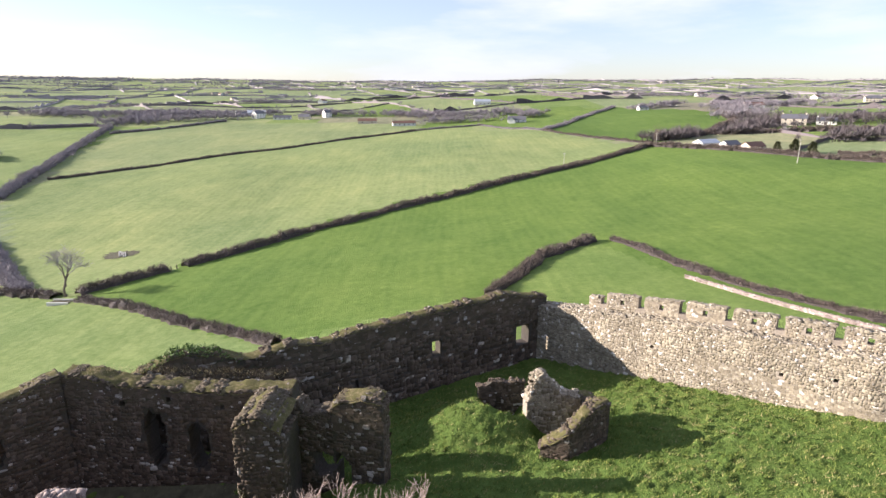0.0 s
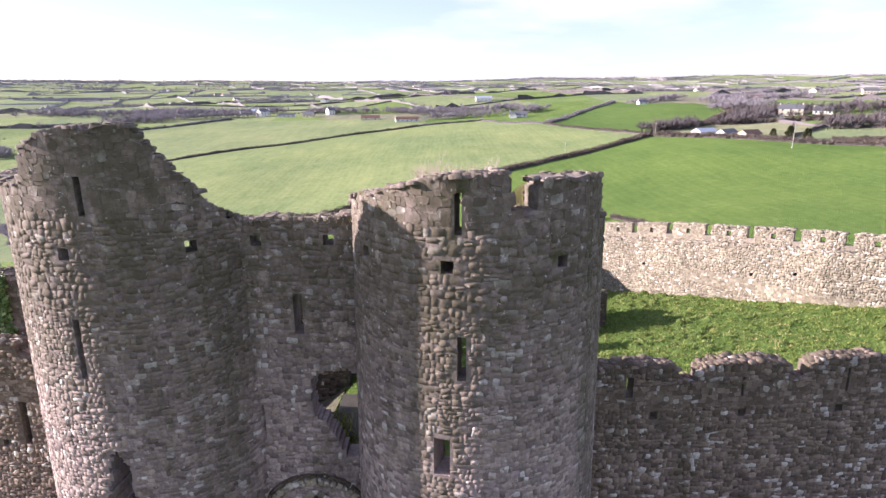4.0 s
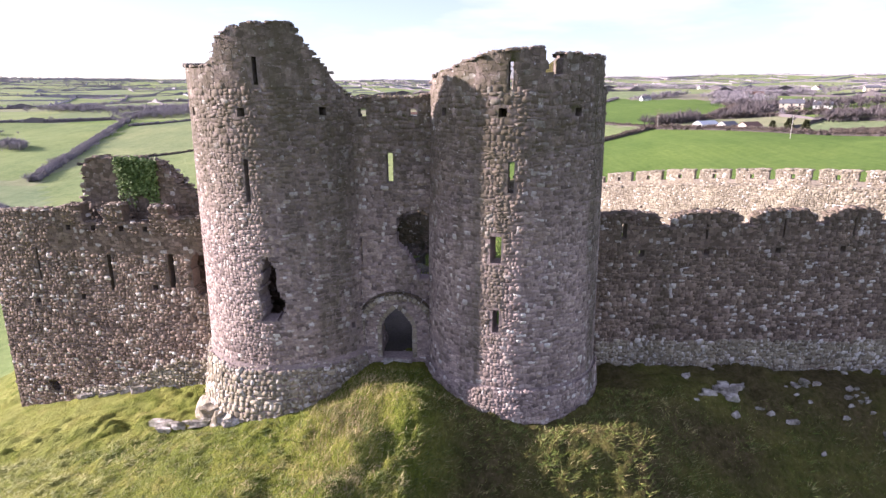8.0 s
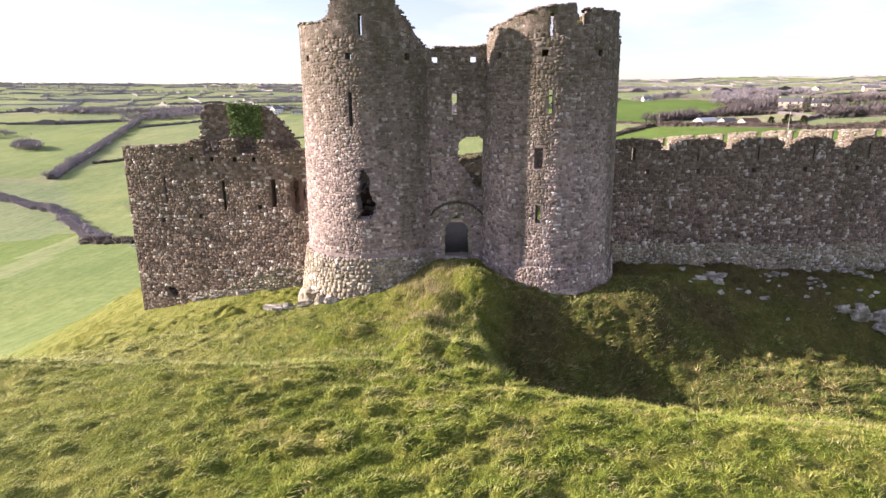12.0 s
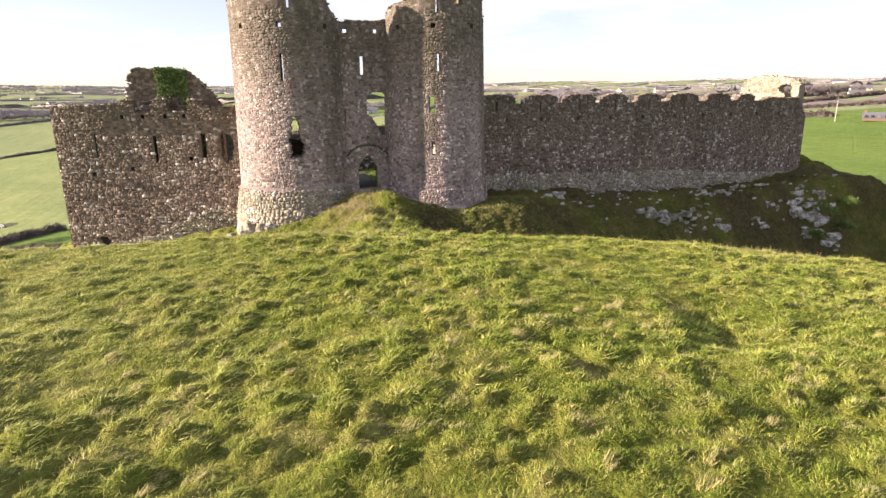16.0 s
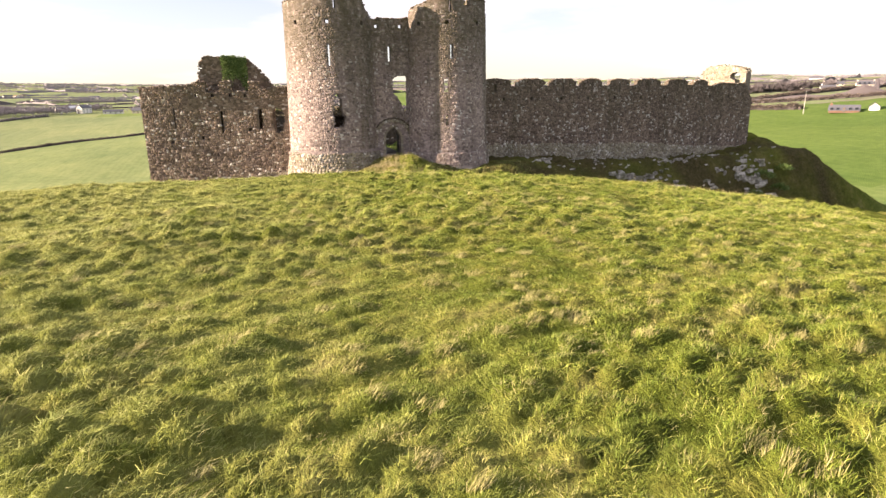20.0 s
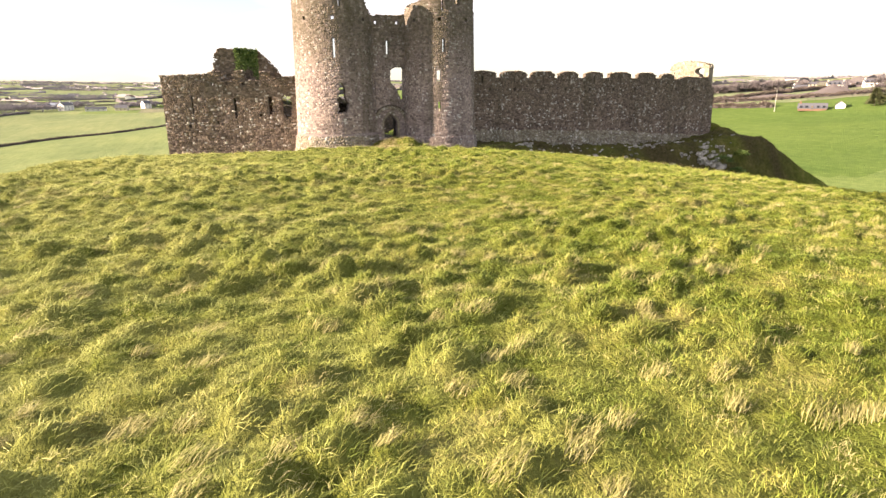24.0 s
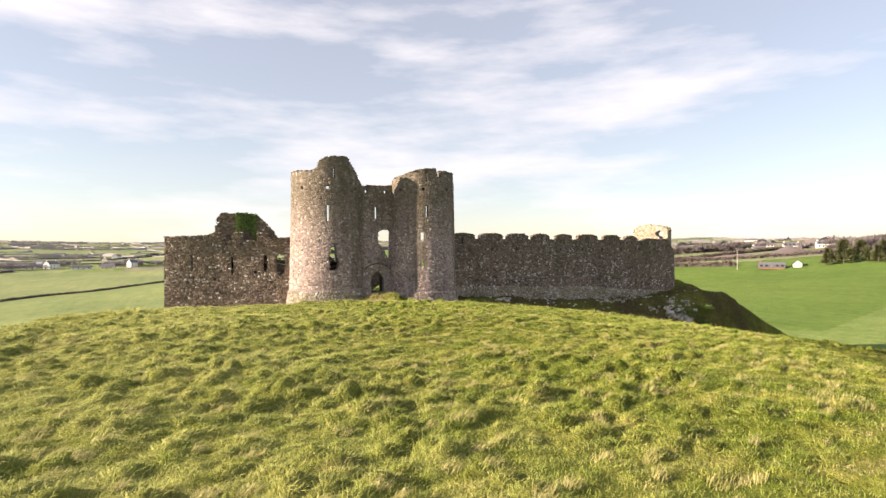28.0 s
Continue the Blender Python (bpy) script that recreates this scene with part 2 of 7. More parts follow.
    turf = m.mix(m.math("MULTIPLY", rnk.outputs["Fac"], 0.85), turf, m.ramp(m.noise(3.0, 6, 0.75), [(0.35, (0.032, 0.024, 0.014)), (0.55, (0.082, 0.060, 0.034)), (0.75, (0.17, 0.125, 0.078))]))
    M["land"] = m.done(m.mix(rgh.outputs["Fac"], field, turf), m.math("ADD", m.math("MULTIPLY", m.noise(11.0, 4, 0.75, (1.0, 0.5, 1.0)), 0.35), m.noise(2.7, 5, 0.7, (1.0, 0.65, 1.0))), 1.0, 0.32)

    def blade(name, stops, tint=False):
        m = Nodes(name, 0.65, 0.2)
        pick = m.chance()
        tone = m.ramp(pick, stops)
        if tint:
            tone = m.mix(0.6, tone, m.ramp(m.noise(0.55, 6, 0.62), [(0.32, (0.55, 0.7, 0.45)), (0.5, (1.0, 1.0, 1.0)), (0.7, (1.6, 1.25, 1.7))]), "MULTIPLY")
            # dark streaks by noise, painted for the shade among tufts
            tone = m.mix(0.8, tone, m.ramp(m.noise(1.9, 5, 0.72, (0.8, 1.15, 1.0)), [(0.38, (0.42, 0.5, 0.36)), (0.5, (0.9, 0.94, 0.88)), (0.64, (1.35, 1.3, 1.3))]), "MULTIPLY")
            dry = m.math("MULTIPLY", m.grey(m.noise(1.15, 4, 0.6, (0.8, 1.2, 0.4)), 0.54, 0.66), m.grey(pick, 0.15, 0.6))
            tone = m.mix(m.math("MULTIPLY", dry, 0.75), tone, (0.46, 0.38, 0.20))
            # blades lightened towards the left, where the slope faces the sun
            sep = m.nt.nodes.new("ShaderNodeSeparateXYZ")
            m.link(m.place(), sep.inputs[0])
            sunward = m.math("MULTIPLY", m.grey(sep.outputs["X"], -14.0, -29.0), m.grey(m.noise(0.9, 4, 0.6), 0.3, 0.6))
            tone = m.mix(m.math("MULTIPLY", sunward, 0.62), tone, (0.54, 0.54, 0.18))
        return m.done(tone)
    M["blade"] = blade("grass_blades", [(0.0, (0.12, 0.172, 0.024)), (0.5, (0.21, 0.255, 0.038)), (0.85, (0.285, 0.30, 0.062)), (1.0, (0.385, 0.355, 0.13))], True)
    M["rank_blade"] = blade("rank_ditch_grass", [(0.0, (0.055, 0.082, 0.016)), (0.5, (0.115, 0.15, 0.028)), (0.85, (0.19, 0.19, 0.05)), (1.0, (0.33, 0.26, 0.13))], True)
    M["lawn"] = blade("court_turf_blades", [(0.0, (0.06, 0.10, 0.018)), (0.5, (0.125, 0.175, 0.032)), (0.9, (0.20, 0.235, 0.055)), (1.0, (0.32, 0.30, 0.11))], True)
    M["bleached"] = blade("bleached_tufts", [(0.0, (0.20, 0.19, 0.06)), (0.6, (0.33, 0.30, 0.11)), (1.0, (0.46, 0.40, 0.18))])
    M["straw"] = blade("dry_stalks", [(0.0, (0.22, 0.17, 0.08)), (0.6, (0.36, 0.29, 0.15)), (1.0, (0.48, 0.40, 0.24))])
    M["ivy"] = blade("ivy_leaf", [(0.0, (0.055, 0.095, 0.024)), (0.6, (0.115, 0.18, 0.05)), (1.0, (0.22, 0.29, 0.10))])
    M["twig"] = blade("bare_twigs", [(0.0, (0.075, 0.055, 0.045)), (0.6, (0.14, 0.105, 0.085)), (1.0, (0.24, 0.19, 0.15))])
    M["pale_twig"] = blade("pale_elder_twigs", [(0.0, (0.22, 0.165, 0.14)), (0.6, (0.37, 0.285, 0.25)), (1.0, (0.5, 0.41, 0.37))])
    M["hedge"] = blade("winter_hawthorn", [(0.0, (0.06, 0.047, 0.04)), (0.6, (0.125, 0.098, 0.084)), (1.0, (0.22, 0.175, 0.15))])
    M["conifer"] = blade("conifer_needles", [(0.0, (0.045, 0.054, 0.024)), (0.6, (0.09, 0.10, 0.045)), (1.0, (0.15, 0.15, 0.075))])
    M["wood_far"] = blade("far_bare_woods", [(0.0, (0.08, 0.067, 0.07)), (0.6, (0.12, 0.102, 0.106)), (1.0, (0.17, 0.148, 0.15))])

    # distance haze put into the twig colour, pale and bluish
    M["wood_hazed"] = blade("haze_tinted_woods", [(0.0, (0.17, 0.152, 0.172)), (0.6, (0.25, 0.226, 0.245)), (1.0, (0.33, 0.30, 0.315))])
    # hedge hearts, the shade among twigs put into the colour
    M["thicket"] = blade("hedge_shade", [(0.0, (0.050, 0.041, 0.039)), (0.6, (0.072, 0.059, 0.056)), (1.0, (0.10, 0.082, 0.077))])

    def plain(name, colour, rough, spec=0.3, vary=0.25, scale=1.5):
        m = Nodes(name, rough, spec)
        lo, hi = tuple(c * (1 - vary) for c in colour), tuple(min(1, c * (1 + vary)) for c in colour)
        n = m.noise(scale, 6, 0.65)
        return m.done(m.ramp(n, [(0.3, lo), (0.7, hi)]), n, 0.15, 0.02)
    M["render_white"] = plain("white_wall_render", (0.74, 0.72, 0.68), 0.85, 0.2, 0.08)
    M["render_cream"] = plain("cream_wall_render", (0.62, 0.55, 0.44), 0.85, 0.2, 0.1)
    M["slate"] = plain("grey_roof_slate", (0.115, 0.115, 0.13), 0.6, 0.4, 0.3, 3)
    M["tile_roof"] = plain("brown_roof_tile", (0.20, 0.115, 0.085), 0.8, 0.2, 0.3, 3)
    M["tin"] = plain("galvanised_roof_sheet", (0.42, 0.45, 0.50), 0.45, 0.5, 0.2, 2)
    M["bark"] = plain("grey_bark", (0.15, 0.125, 0.105), 0.95, 0.1, 0.35, 6)
    M["pole_wood"] = plain("weathered_pole_timber", (0.42, 0.40, 0.36), 0.9, 0.1, 0.2, 8)
    M["mud"] = plain("trodden_mud", (0.075, 0.07, 0.045), 0.9, 0.2, 0.5, 1.2)
    M["trough"] = plain("pale_concrete", (0.62, 0.60, 0.56), 0.9, 0.1, 0.15, 5)
    g = Nodes("window_glass", 0.08, 0.6)
    M["glass"] = g.done((0.03, 0.035, 0.045))
    return M


MAT = make_materials()


# ---- mesh helpers ----
def mesh_of(name, verts, faces, material, smooth_shade=False):
    me = bpy.data.meshes.new(name)
    me.from_pydata([tuple(v) for v in verts], [], [tuple(f) for f in faces])
    me.materials.append(material)
    if smooth_shade:
        me.shade_smooth()
    me.update()
    return me


def part(name, verts, faces, material, parent, label="", kind="", smooth_shade=False):
    ob = new(name, mesh_of(name, verts, faces, material, smooth_shade))
    ob.parent = parent
    return tagged(ob, label=label, kind=kind)


def thing(name, where, label, category, group="", kind=""):
    ob = new(name)
    ob.location = where
    return tagged(ob, label, category, group, kind)


def box(x0, x1, y0, y1, z0, z1):
    v = [(x0, y0, z0), (x1, y0, z0), (x1, y1, z0), (x0, y1, z0), (x0, y0, z1), (x1, y0, z1), (x1, y1, z1), (x0, y1, z1)]
    return v, [(0, 3, 2, 1), (4, 5, 6, 7), (0, 1, 5, 4), (1, 2, 6, 5), (2, 3, 7, 6), (3, 0, 4, 7)]


def join(pieces):
    verts, faces = [], []
    for v, f in pieces:
        n = len(verts)
        verts += list(v)
        faces += [tuple(i + n for i in q) for q in f]
    return verts, faces


def spikes(points, dirs, lengths, widths, rng):
    """Thin three-sided slivers, each a twig or a blade, as one mesh."""
    n = len(points)
    side = np.cross(dirs, rng.normal(size=(n, 3)))
    side /= np.linalg.norm(side, axis=1)[:, None] + 1e-9
    a = points - side * widths[:, None] / 2
    b = points + side * widths[:, None] / 2
    c = points + dirs * lengths[:, None]
    v = np.stack([a, b, c], 1).reshape(-1, 3)
    return v, np.arange(3 * n).reshape(-1, 3)


# ---- the lie of the land ----
def smooth(a, b, v):
    k = np.clip((v - a) / (b - a), 0.0, 1.0)
    return k * k * (3 - 2 * k)


def value_noise(x, y, scale, seed):
    """Smooth value noise between -1 and 1."""
    gx, gy = x / scale, y / scale
    ix, iy = np.floor(gx), np.floor(gy)
    fx, fy = gx - ix, gy - iy
    fx, fy = fx * fx * (3 - 2 * fx), fy * fy * (3 - 2 * fy)

    def corner(a, b):
        h = np.sin(a * 127.1 + b * 311.7 + seed * 74.7) * 43758.5453
        return 2 * (h - np.floor(h)) - 1
    low = corner(ix, iy) * (1 - fx) + corner(ix + 1, iy) * fx
    high = corner(ix, iy + 1) * (1 - fx) + corner(ix + 1, iy + 1) * fx
    return low * (1 - fy) + high * fy


# the curtain walls' lines, outer face: from the right tower round to the left one
RIGHT_LINE = [(3.0, 10.7), (12.0, 11.2), (20.0, 11.9), (30.0, 13.3), (40.0, 14.8), (49.0, 16.2)]
BACK_LINE = [(49.0, 16.2), (48.9, 24.0), (31.5, 37.6), (23.0, 46.0), (10.5, 58.7)]
DARK_LINE = [(10.5, 58.7), (-1.0, 51.6), (-13.3, 43.6), (-23.5, 39.0), (-28.5, 37.4), (-35.0, 28.5), (-34.6, 16.5)]
LEFT_LINE = [(-34.4, 15.0), (-28.0, 14.3), (-18.0, 13.1)]
CASTLE = [(-34.4, 15.0), (-18.0, 13.1), (3.0, 10.7), (20.0, 11.9), (30.0, 13.3), (49.0, 16.2), (48.9, 24.0), (31.5, 37.6), (10.5, 58.7), (-13.3, 43.6), (-28.5, 37.4), (-35.0, 28.5)]
HILL = [(-48, -160), (-42, -20), (-36, 14), (-37, 29), (-29, 39), (10, 60), (33, 40), (53, 22), (55, 11), (44, -9), (24, -60), (22, -160)]


def inside(poly, x, y):
    hit = np.zeros(np.shape(x), bool)
    for (ax, ay), (bx, by) in zip(poly, poly[1:] + poly[:1]):
        if ay == by:
            continue
        cross = ((ay > y) != (by > y)) & (x < (bx - ax) * (y - ay) / (by - ay) + ax)
        hit ^= cross
    return hit


def away(poly, x, y):
    """Distance to a closed outline, 0 within."""
    best = np.full(np.shape(x), 1e9)
    for (ax, ay), (bx, by) in zip(poly, poly[1:] + poly[:1]):
        dx, dy = bx - ax, by - ay
        k = np.clip(((x - ax) * dx + (y - ay) * dy) / (dx * dx + dy * dy), 0, 1)
        best = np.minimum(best, np.hypot(x - ax - k * dx, y - ay - k * dy))
    return np.where(inside(poly, x, y), 0.0, best)


def valley(x, y):
    r = np.hypot(x, y) + 1e-6
    u = np.where(y > -100, x / r, 0.5 * x / r)
    z = -27 + 30 * u * np.minimum(1, r / 300) * (1 - smooth(900, 2800, r)) + 18 * np.clip((r - 250) / 400, 0, 1.9)
    z = z + smooth(900, 4700, r) * 104 * (0.45 + 0.55 * smooth(900, 4700, r))
    roll = smooth(260, 1300, r)
    z = z + roll * (7 * value_noise(x, y, 240, 3) + 9 * value_noise(x, y, 620, 5)) + 1.8 * value_noise(x, y, 75, 9) * smooth(90, 250, r) + smooth(1500, 4500, r) * 13 * value_noise(x, y, 900, 8)
    return z


def front(x, y):
    """The grassy mound before the gate, the ditch and the apron under the walls."""
    dome = 0.98 - np.maximum(0, x + 20) ** 2 / 500 - np.maximum(0, -23 - x) ** 2 / 480
    # a grassed-over hollow on the mound, its steep edge towards the sun, and a shallow fold beside it
    dome = dome - 0.5 * np.exp(-(((x - 1.6 - 0.25 * (y + 26)) / 2.1) ** 2 + ((y + 26.0) / 2.7) ** 2) ** 2)
    dome = dome - 0.28 * np.exp(-((x + 6.6 + 0.2 * (y + 28.7)) / 0.45) ** 2 - ((y + 28.7) / 2.2) ** 4)
    ditch = np.interp(x, [-45, -27, -17, -11.5, -9.4, -6.6, -4.4, 3, 10, 15, 20, 27, 33, 45, 60], [-8, -4.6, -2.6, -1.6, -0.7, -0.9, -4.2, -5.3, -4.4, -4.7, -5.9, -7.2, -7.8, -9.2, -15])
    apron = np.interp(x, [-42, -34.5, -26, -20, -14, -9.5, -6, 0, 5, 12, 20, 30, 40, 48, 56], [-8, -6, -4.3, -3.4, -1.7, -0.35, -0.15, -1.25, -0.7, -0.9, -1.6, -2.2, -2.0, -0.9, -1.6])
    near = dome + (ditch - dome) * smooth(-13, -2.5, y + 0.12 * x)
    knob = (1.2 + 0.35 * value_noise(x, y, 0.9, 51) + 0.3 * value_noise(x, y, 2.1, 52)) * np.exp(-((x + 8.5) / np.where(x < -8.5, 1.2, 2.9)) ** 2 - ((y - 6.6) / 2.1) ** 2) * 0.42
    for hx, hy, r, h in ((-9.7, -5.4, 1.2, 0.75), (-7.2, -6.2, 1.1, 0.65), (-12.2, -7.6, 1.4, 0.4), (-10.0, -0.8, 1.0, 0.6), (-8.7, 2.4, 1.1, 0.5), (-11.2, 4.6, 1.2, 0.4), (-6.4, 4.8, 1.2, 0.45), (-14.5, 1.0, 1.6, 0.4)):
        knob = knob + h * np.exp(-(((x - hx) ** 2 + (y - hy) ** 2) / r ** 2) ** 1.6)
    return knob + near + (apron - near) * smooth(np.interp(x, [-9, -6, -2, 4, 8, 15], [1.5, -0.6, -1.0, -1.6, -0.5, 2.5]), np.interp(x, [-9, -6, 0, 5, 10], [9.5, 4.8, 4.4, 5.5, 9.5]), y)


def court(x, y):
    z = 3.6 + 0.093 * x - 0.148 * y
    low = smooth(-6, -14, x) * smooth(38, 30, y)
    # the turf bank that rings the small cell, its pit, and a hummock by the hall
    bank = 2.6 * np.exp(-(((x - 2.4) / 5.0) ** 2 + ((y - 40.4) / 4.0) ** 2) ** 1.1) + 0.9 * np.exp(-((x + 4.5) / 3.0) ** 2 - ((y - 31.0) / 2.5) ** 2)
    pit = 2.7 * np.exp(-(((x - 4.9) / 1.8) ** 2 + ((y - 41.7) / 1.9) ** 2) ** 3) + 1.6 * np.exp(-(((x - 8.4) / 1.5) ** 2 + ((y - 38.4) / 1.5) ** 2) ** 2)
    return z - 3.2 * low - 1.5 * smooth(24, 12, y) * (1 - low) + bank - pit


def ground_z(x, y, lumps=True):
    x, y = np.asarray(x, float), np.asarray(y, float)
    wall = np.interp(x, [-34.4, -18, 3, 20, 49], [15.8, 13.9, 11.5, 12.7, 17.0])
    hill = np.where(inside(CASTLE, x, y) & (y > wall), court(x, y), front(x, y))
    behind = (y > wall) & ~inside(CASTLE, x, y)
    hill = np.where(behind, np.interp(x, [-36, -22, 10, 33, 49], [-6, -5, -4, -1.5, -2]), hill)
    hill = hill + 2.4 * np.exp(-((x - 52.5) / 2.6) ** 2 - ((y - 20.0) / 3.6) ** 2)
    d = away(HILL, x, y)
    low = valley(x, y)
    k = 1 - (1 - np.clip(d / np.interp(x, [-60, 0, 38, 56], [105, 105, 75, 60]), 0, 1)) ** 2.2
    z = hill + (low - hill) * k
    if lumps:
        fade = 1 - smooth(3, 40, d)
        rough = np.where(inside(CASTLE, x, y), 0.8, 1.0)
        z = z + fade * rough * (tussock(x, y) - 0.12) + 0.25 * fade * value_noise(x, y, 9, 6)
    return z


# the trodden line to the gate, x by y
TRACK_Y, TRACK_X = (-62, -52, -47, -45, -42.6, -39.7, -35.5, -27, -18, -10), (-20.5, -18.4, -17.3, -16.7, -15.9, -15.2, -14.7, -14.3, -13.0, -11.5)
CELL = 0.58


def hashed(a, b, k):
    h = np.sin(a * 127.1 + b * 311.7 + k * 74.7) * 43758.5453
    return h - np.floor(h)


def vigour(x, y):
    """How rank the tussocks stand: tallest on the windward side and in the ditch."""
    v = 0.62 + 0.42 * value_noise(x, y, 6.5, 61) + 0.3 * value_noise(x, y, 2.4, 62) + 0.26 * smooth(-13, -25, x) * smooth(-26, -38, y) + 0.25 * smooth(-9, -4, y) * smooth(-12, -6, x)
    v = v * (1 - 0.75 * np.exp(-((x - np.interp(y, TRACK_Y, TRACK_X)) / 0.32) ** 2) * (y < -8))
    return np.clip(v, 0.12, 1.5)


def tussock_at(i, j):
    """Middle, radius and height of the tussock of one cell."""
    cx, cy = (i + 0.12 + 0.76 * hashed(i, j, 1)) * CELL, (j + 0.12 + 0.76 * hashed(i, j, 2)) * CELL
    big = hashed(i, j, 3)
    return cx, cy, CELL * (0.40 + 0.36 * big), (0.06 + 0.46 * big * hashed(i, j, 4)) * vigour(cx, cy)


def tussock(x, y):
    """Matted tussocks, drawn out by the wind, over small unevenness."""
    i, j = np.floor(x / CELL), np.floor(y / CELL)
    top = np.zeros(np.shape(x))
    for di in (-1, 0, 1):
        for dj in (-1, 0, 1):
            cx, cy, r, h = tussock_at(i + di, j + dj)
            a, b = (x - cx) * 0.88 + (y - cy) * 0.47, (y - cy) * 0.88 - (x - cx) * 0.47
            q = np.clip(1 - ((a / (1.25 * r)) ** 2 + (b / (0.8 * r)) ** 2), 0, 1)
            top = np.maximum(top, h * q ** 0.6)
    return top + 0.16 * np.abs(value_noise(x * 0.8 + y * 0.5, y * 0.9 - x * 0.5, 1.5, 2)) + 0.08 * value_noise(x, y, 3.1, 4)


# ---- the ground ----
def axis_steps(spans, far, down, up):
    """Grid lines: given steps over given spans, then ever wider to both sides."""
    mid = [v for lo, hi, step in spans for v in np.arange(lo, hi - step / 2, step)] + [spans[-1][1]]
    right, step, v = [], spans[-1][2], mid[-1]
    while v < far:
        step *= up
        v += step
        right.append(v)
    left, step, v = [], spans[0][2], mid[0]
    while v > -far:
        step *= down
        v -= step
        left.append(v)
    return np.array(left[::-1] + mid + right)


# fields that meet at the near hedges: outline and tone
FIELDS = [
    (0.54, [(-93, 197), (10, 287), (137, 382), (90, 528), (-29, 603), (-139, 515), (-214, 447), (-267, 383), (-270, 343), (-200, 260), (-150, 183), (-116, 172)]),
    (0.64, [(-267, 383), (-139, 515), (-29, 603), (-45, 666), (-150, 720), (-269, 722), (-352, 613), (-300, 430)]),
    (0.12, [(-93, 197), (-98, 193), (-116, 172), (-92, 154), (-36, 113), (12, 134), (30, 167), (49, 178), (59, 143), (82, 99), (120, 40), (330, 90), (330, 130), (200, 260), (174, 314), (141, 384), (132, 389), (65, 338), (5, 295), (-31, 274), (-61, 250), (-83, 224), (-99, 203)]),
    (0.30, [(12, 134), (30, 167), (49, 178), (59, 143), (82, 99), (60, 60), (20, 70)]),
    (0.46, [(-150, 183), (-116, 172), (-36, 113), (-30, 60), (-60, 20), (-130, 60)]),
    (0.05, [(90, 528), (122, 456), (144, 398), (192, 432), (261, 523), (300, 640), (224, 777), (145, 636)]),
    (0.25, [(-29, 603), (40, 636), (90, 528), (145, 636), (224, 777), (120, 820), (-20, 700)]),
    (0.5, [(-270, 343), (-292, 415), (-334, 521), (-378, 659), (-520, 640), (-600, 420), (-420, 300)]),
]


def field_grid():
    """Hedged fields beyond the near ones: a skewed, jittered net of corners."""
    rng = np.random.default_rng(11)
    n = 46
    step = np.concatenate([[0], np.cumsum(np.linspace(120, 260, n))])
    ax = np.concatenate([-step[:0:-1], step])
    gx, gy = np.meshgrid(ax, ax, indexing="ij")
    gap = np.gradient(ax)[:, None] + 0 * gx
    gx = gx + rng.uniform(-0.3, 0.3, gx.shape) * gap
    gy = gy + rng.uniform(-0.3, 0.3, gy.shape) * gap.T
    c, s = math.cos(0.35), math.sin(0.35)
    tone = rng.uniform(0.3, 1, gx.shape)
    # beyond 1300 m haze is put into the tones, pale and close together
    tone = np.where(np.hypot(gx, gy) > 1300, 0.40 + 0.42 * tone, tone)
    return gx * c - gy * s, gx * s + gy * c, np.minimum(tone, 1)


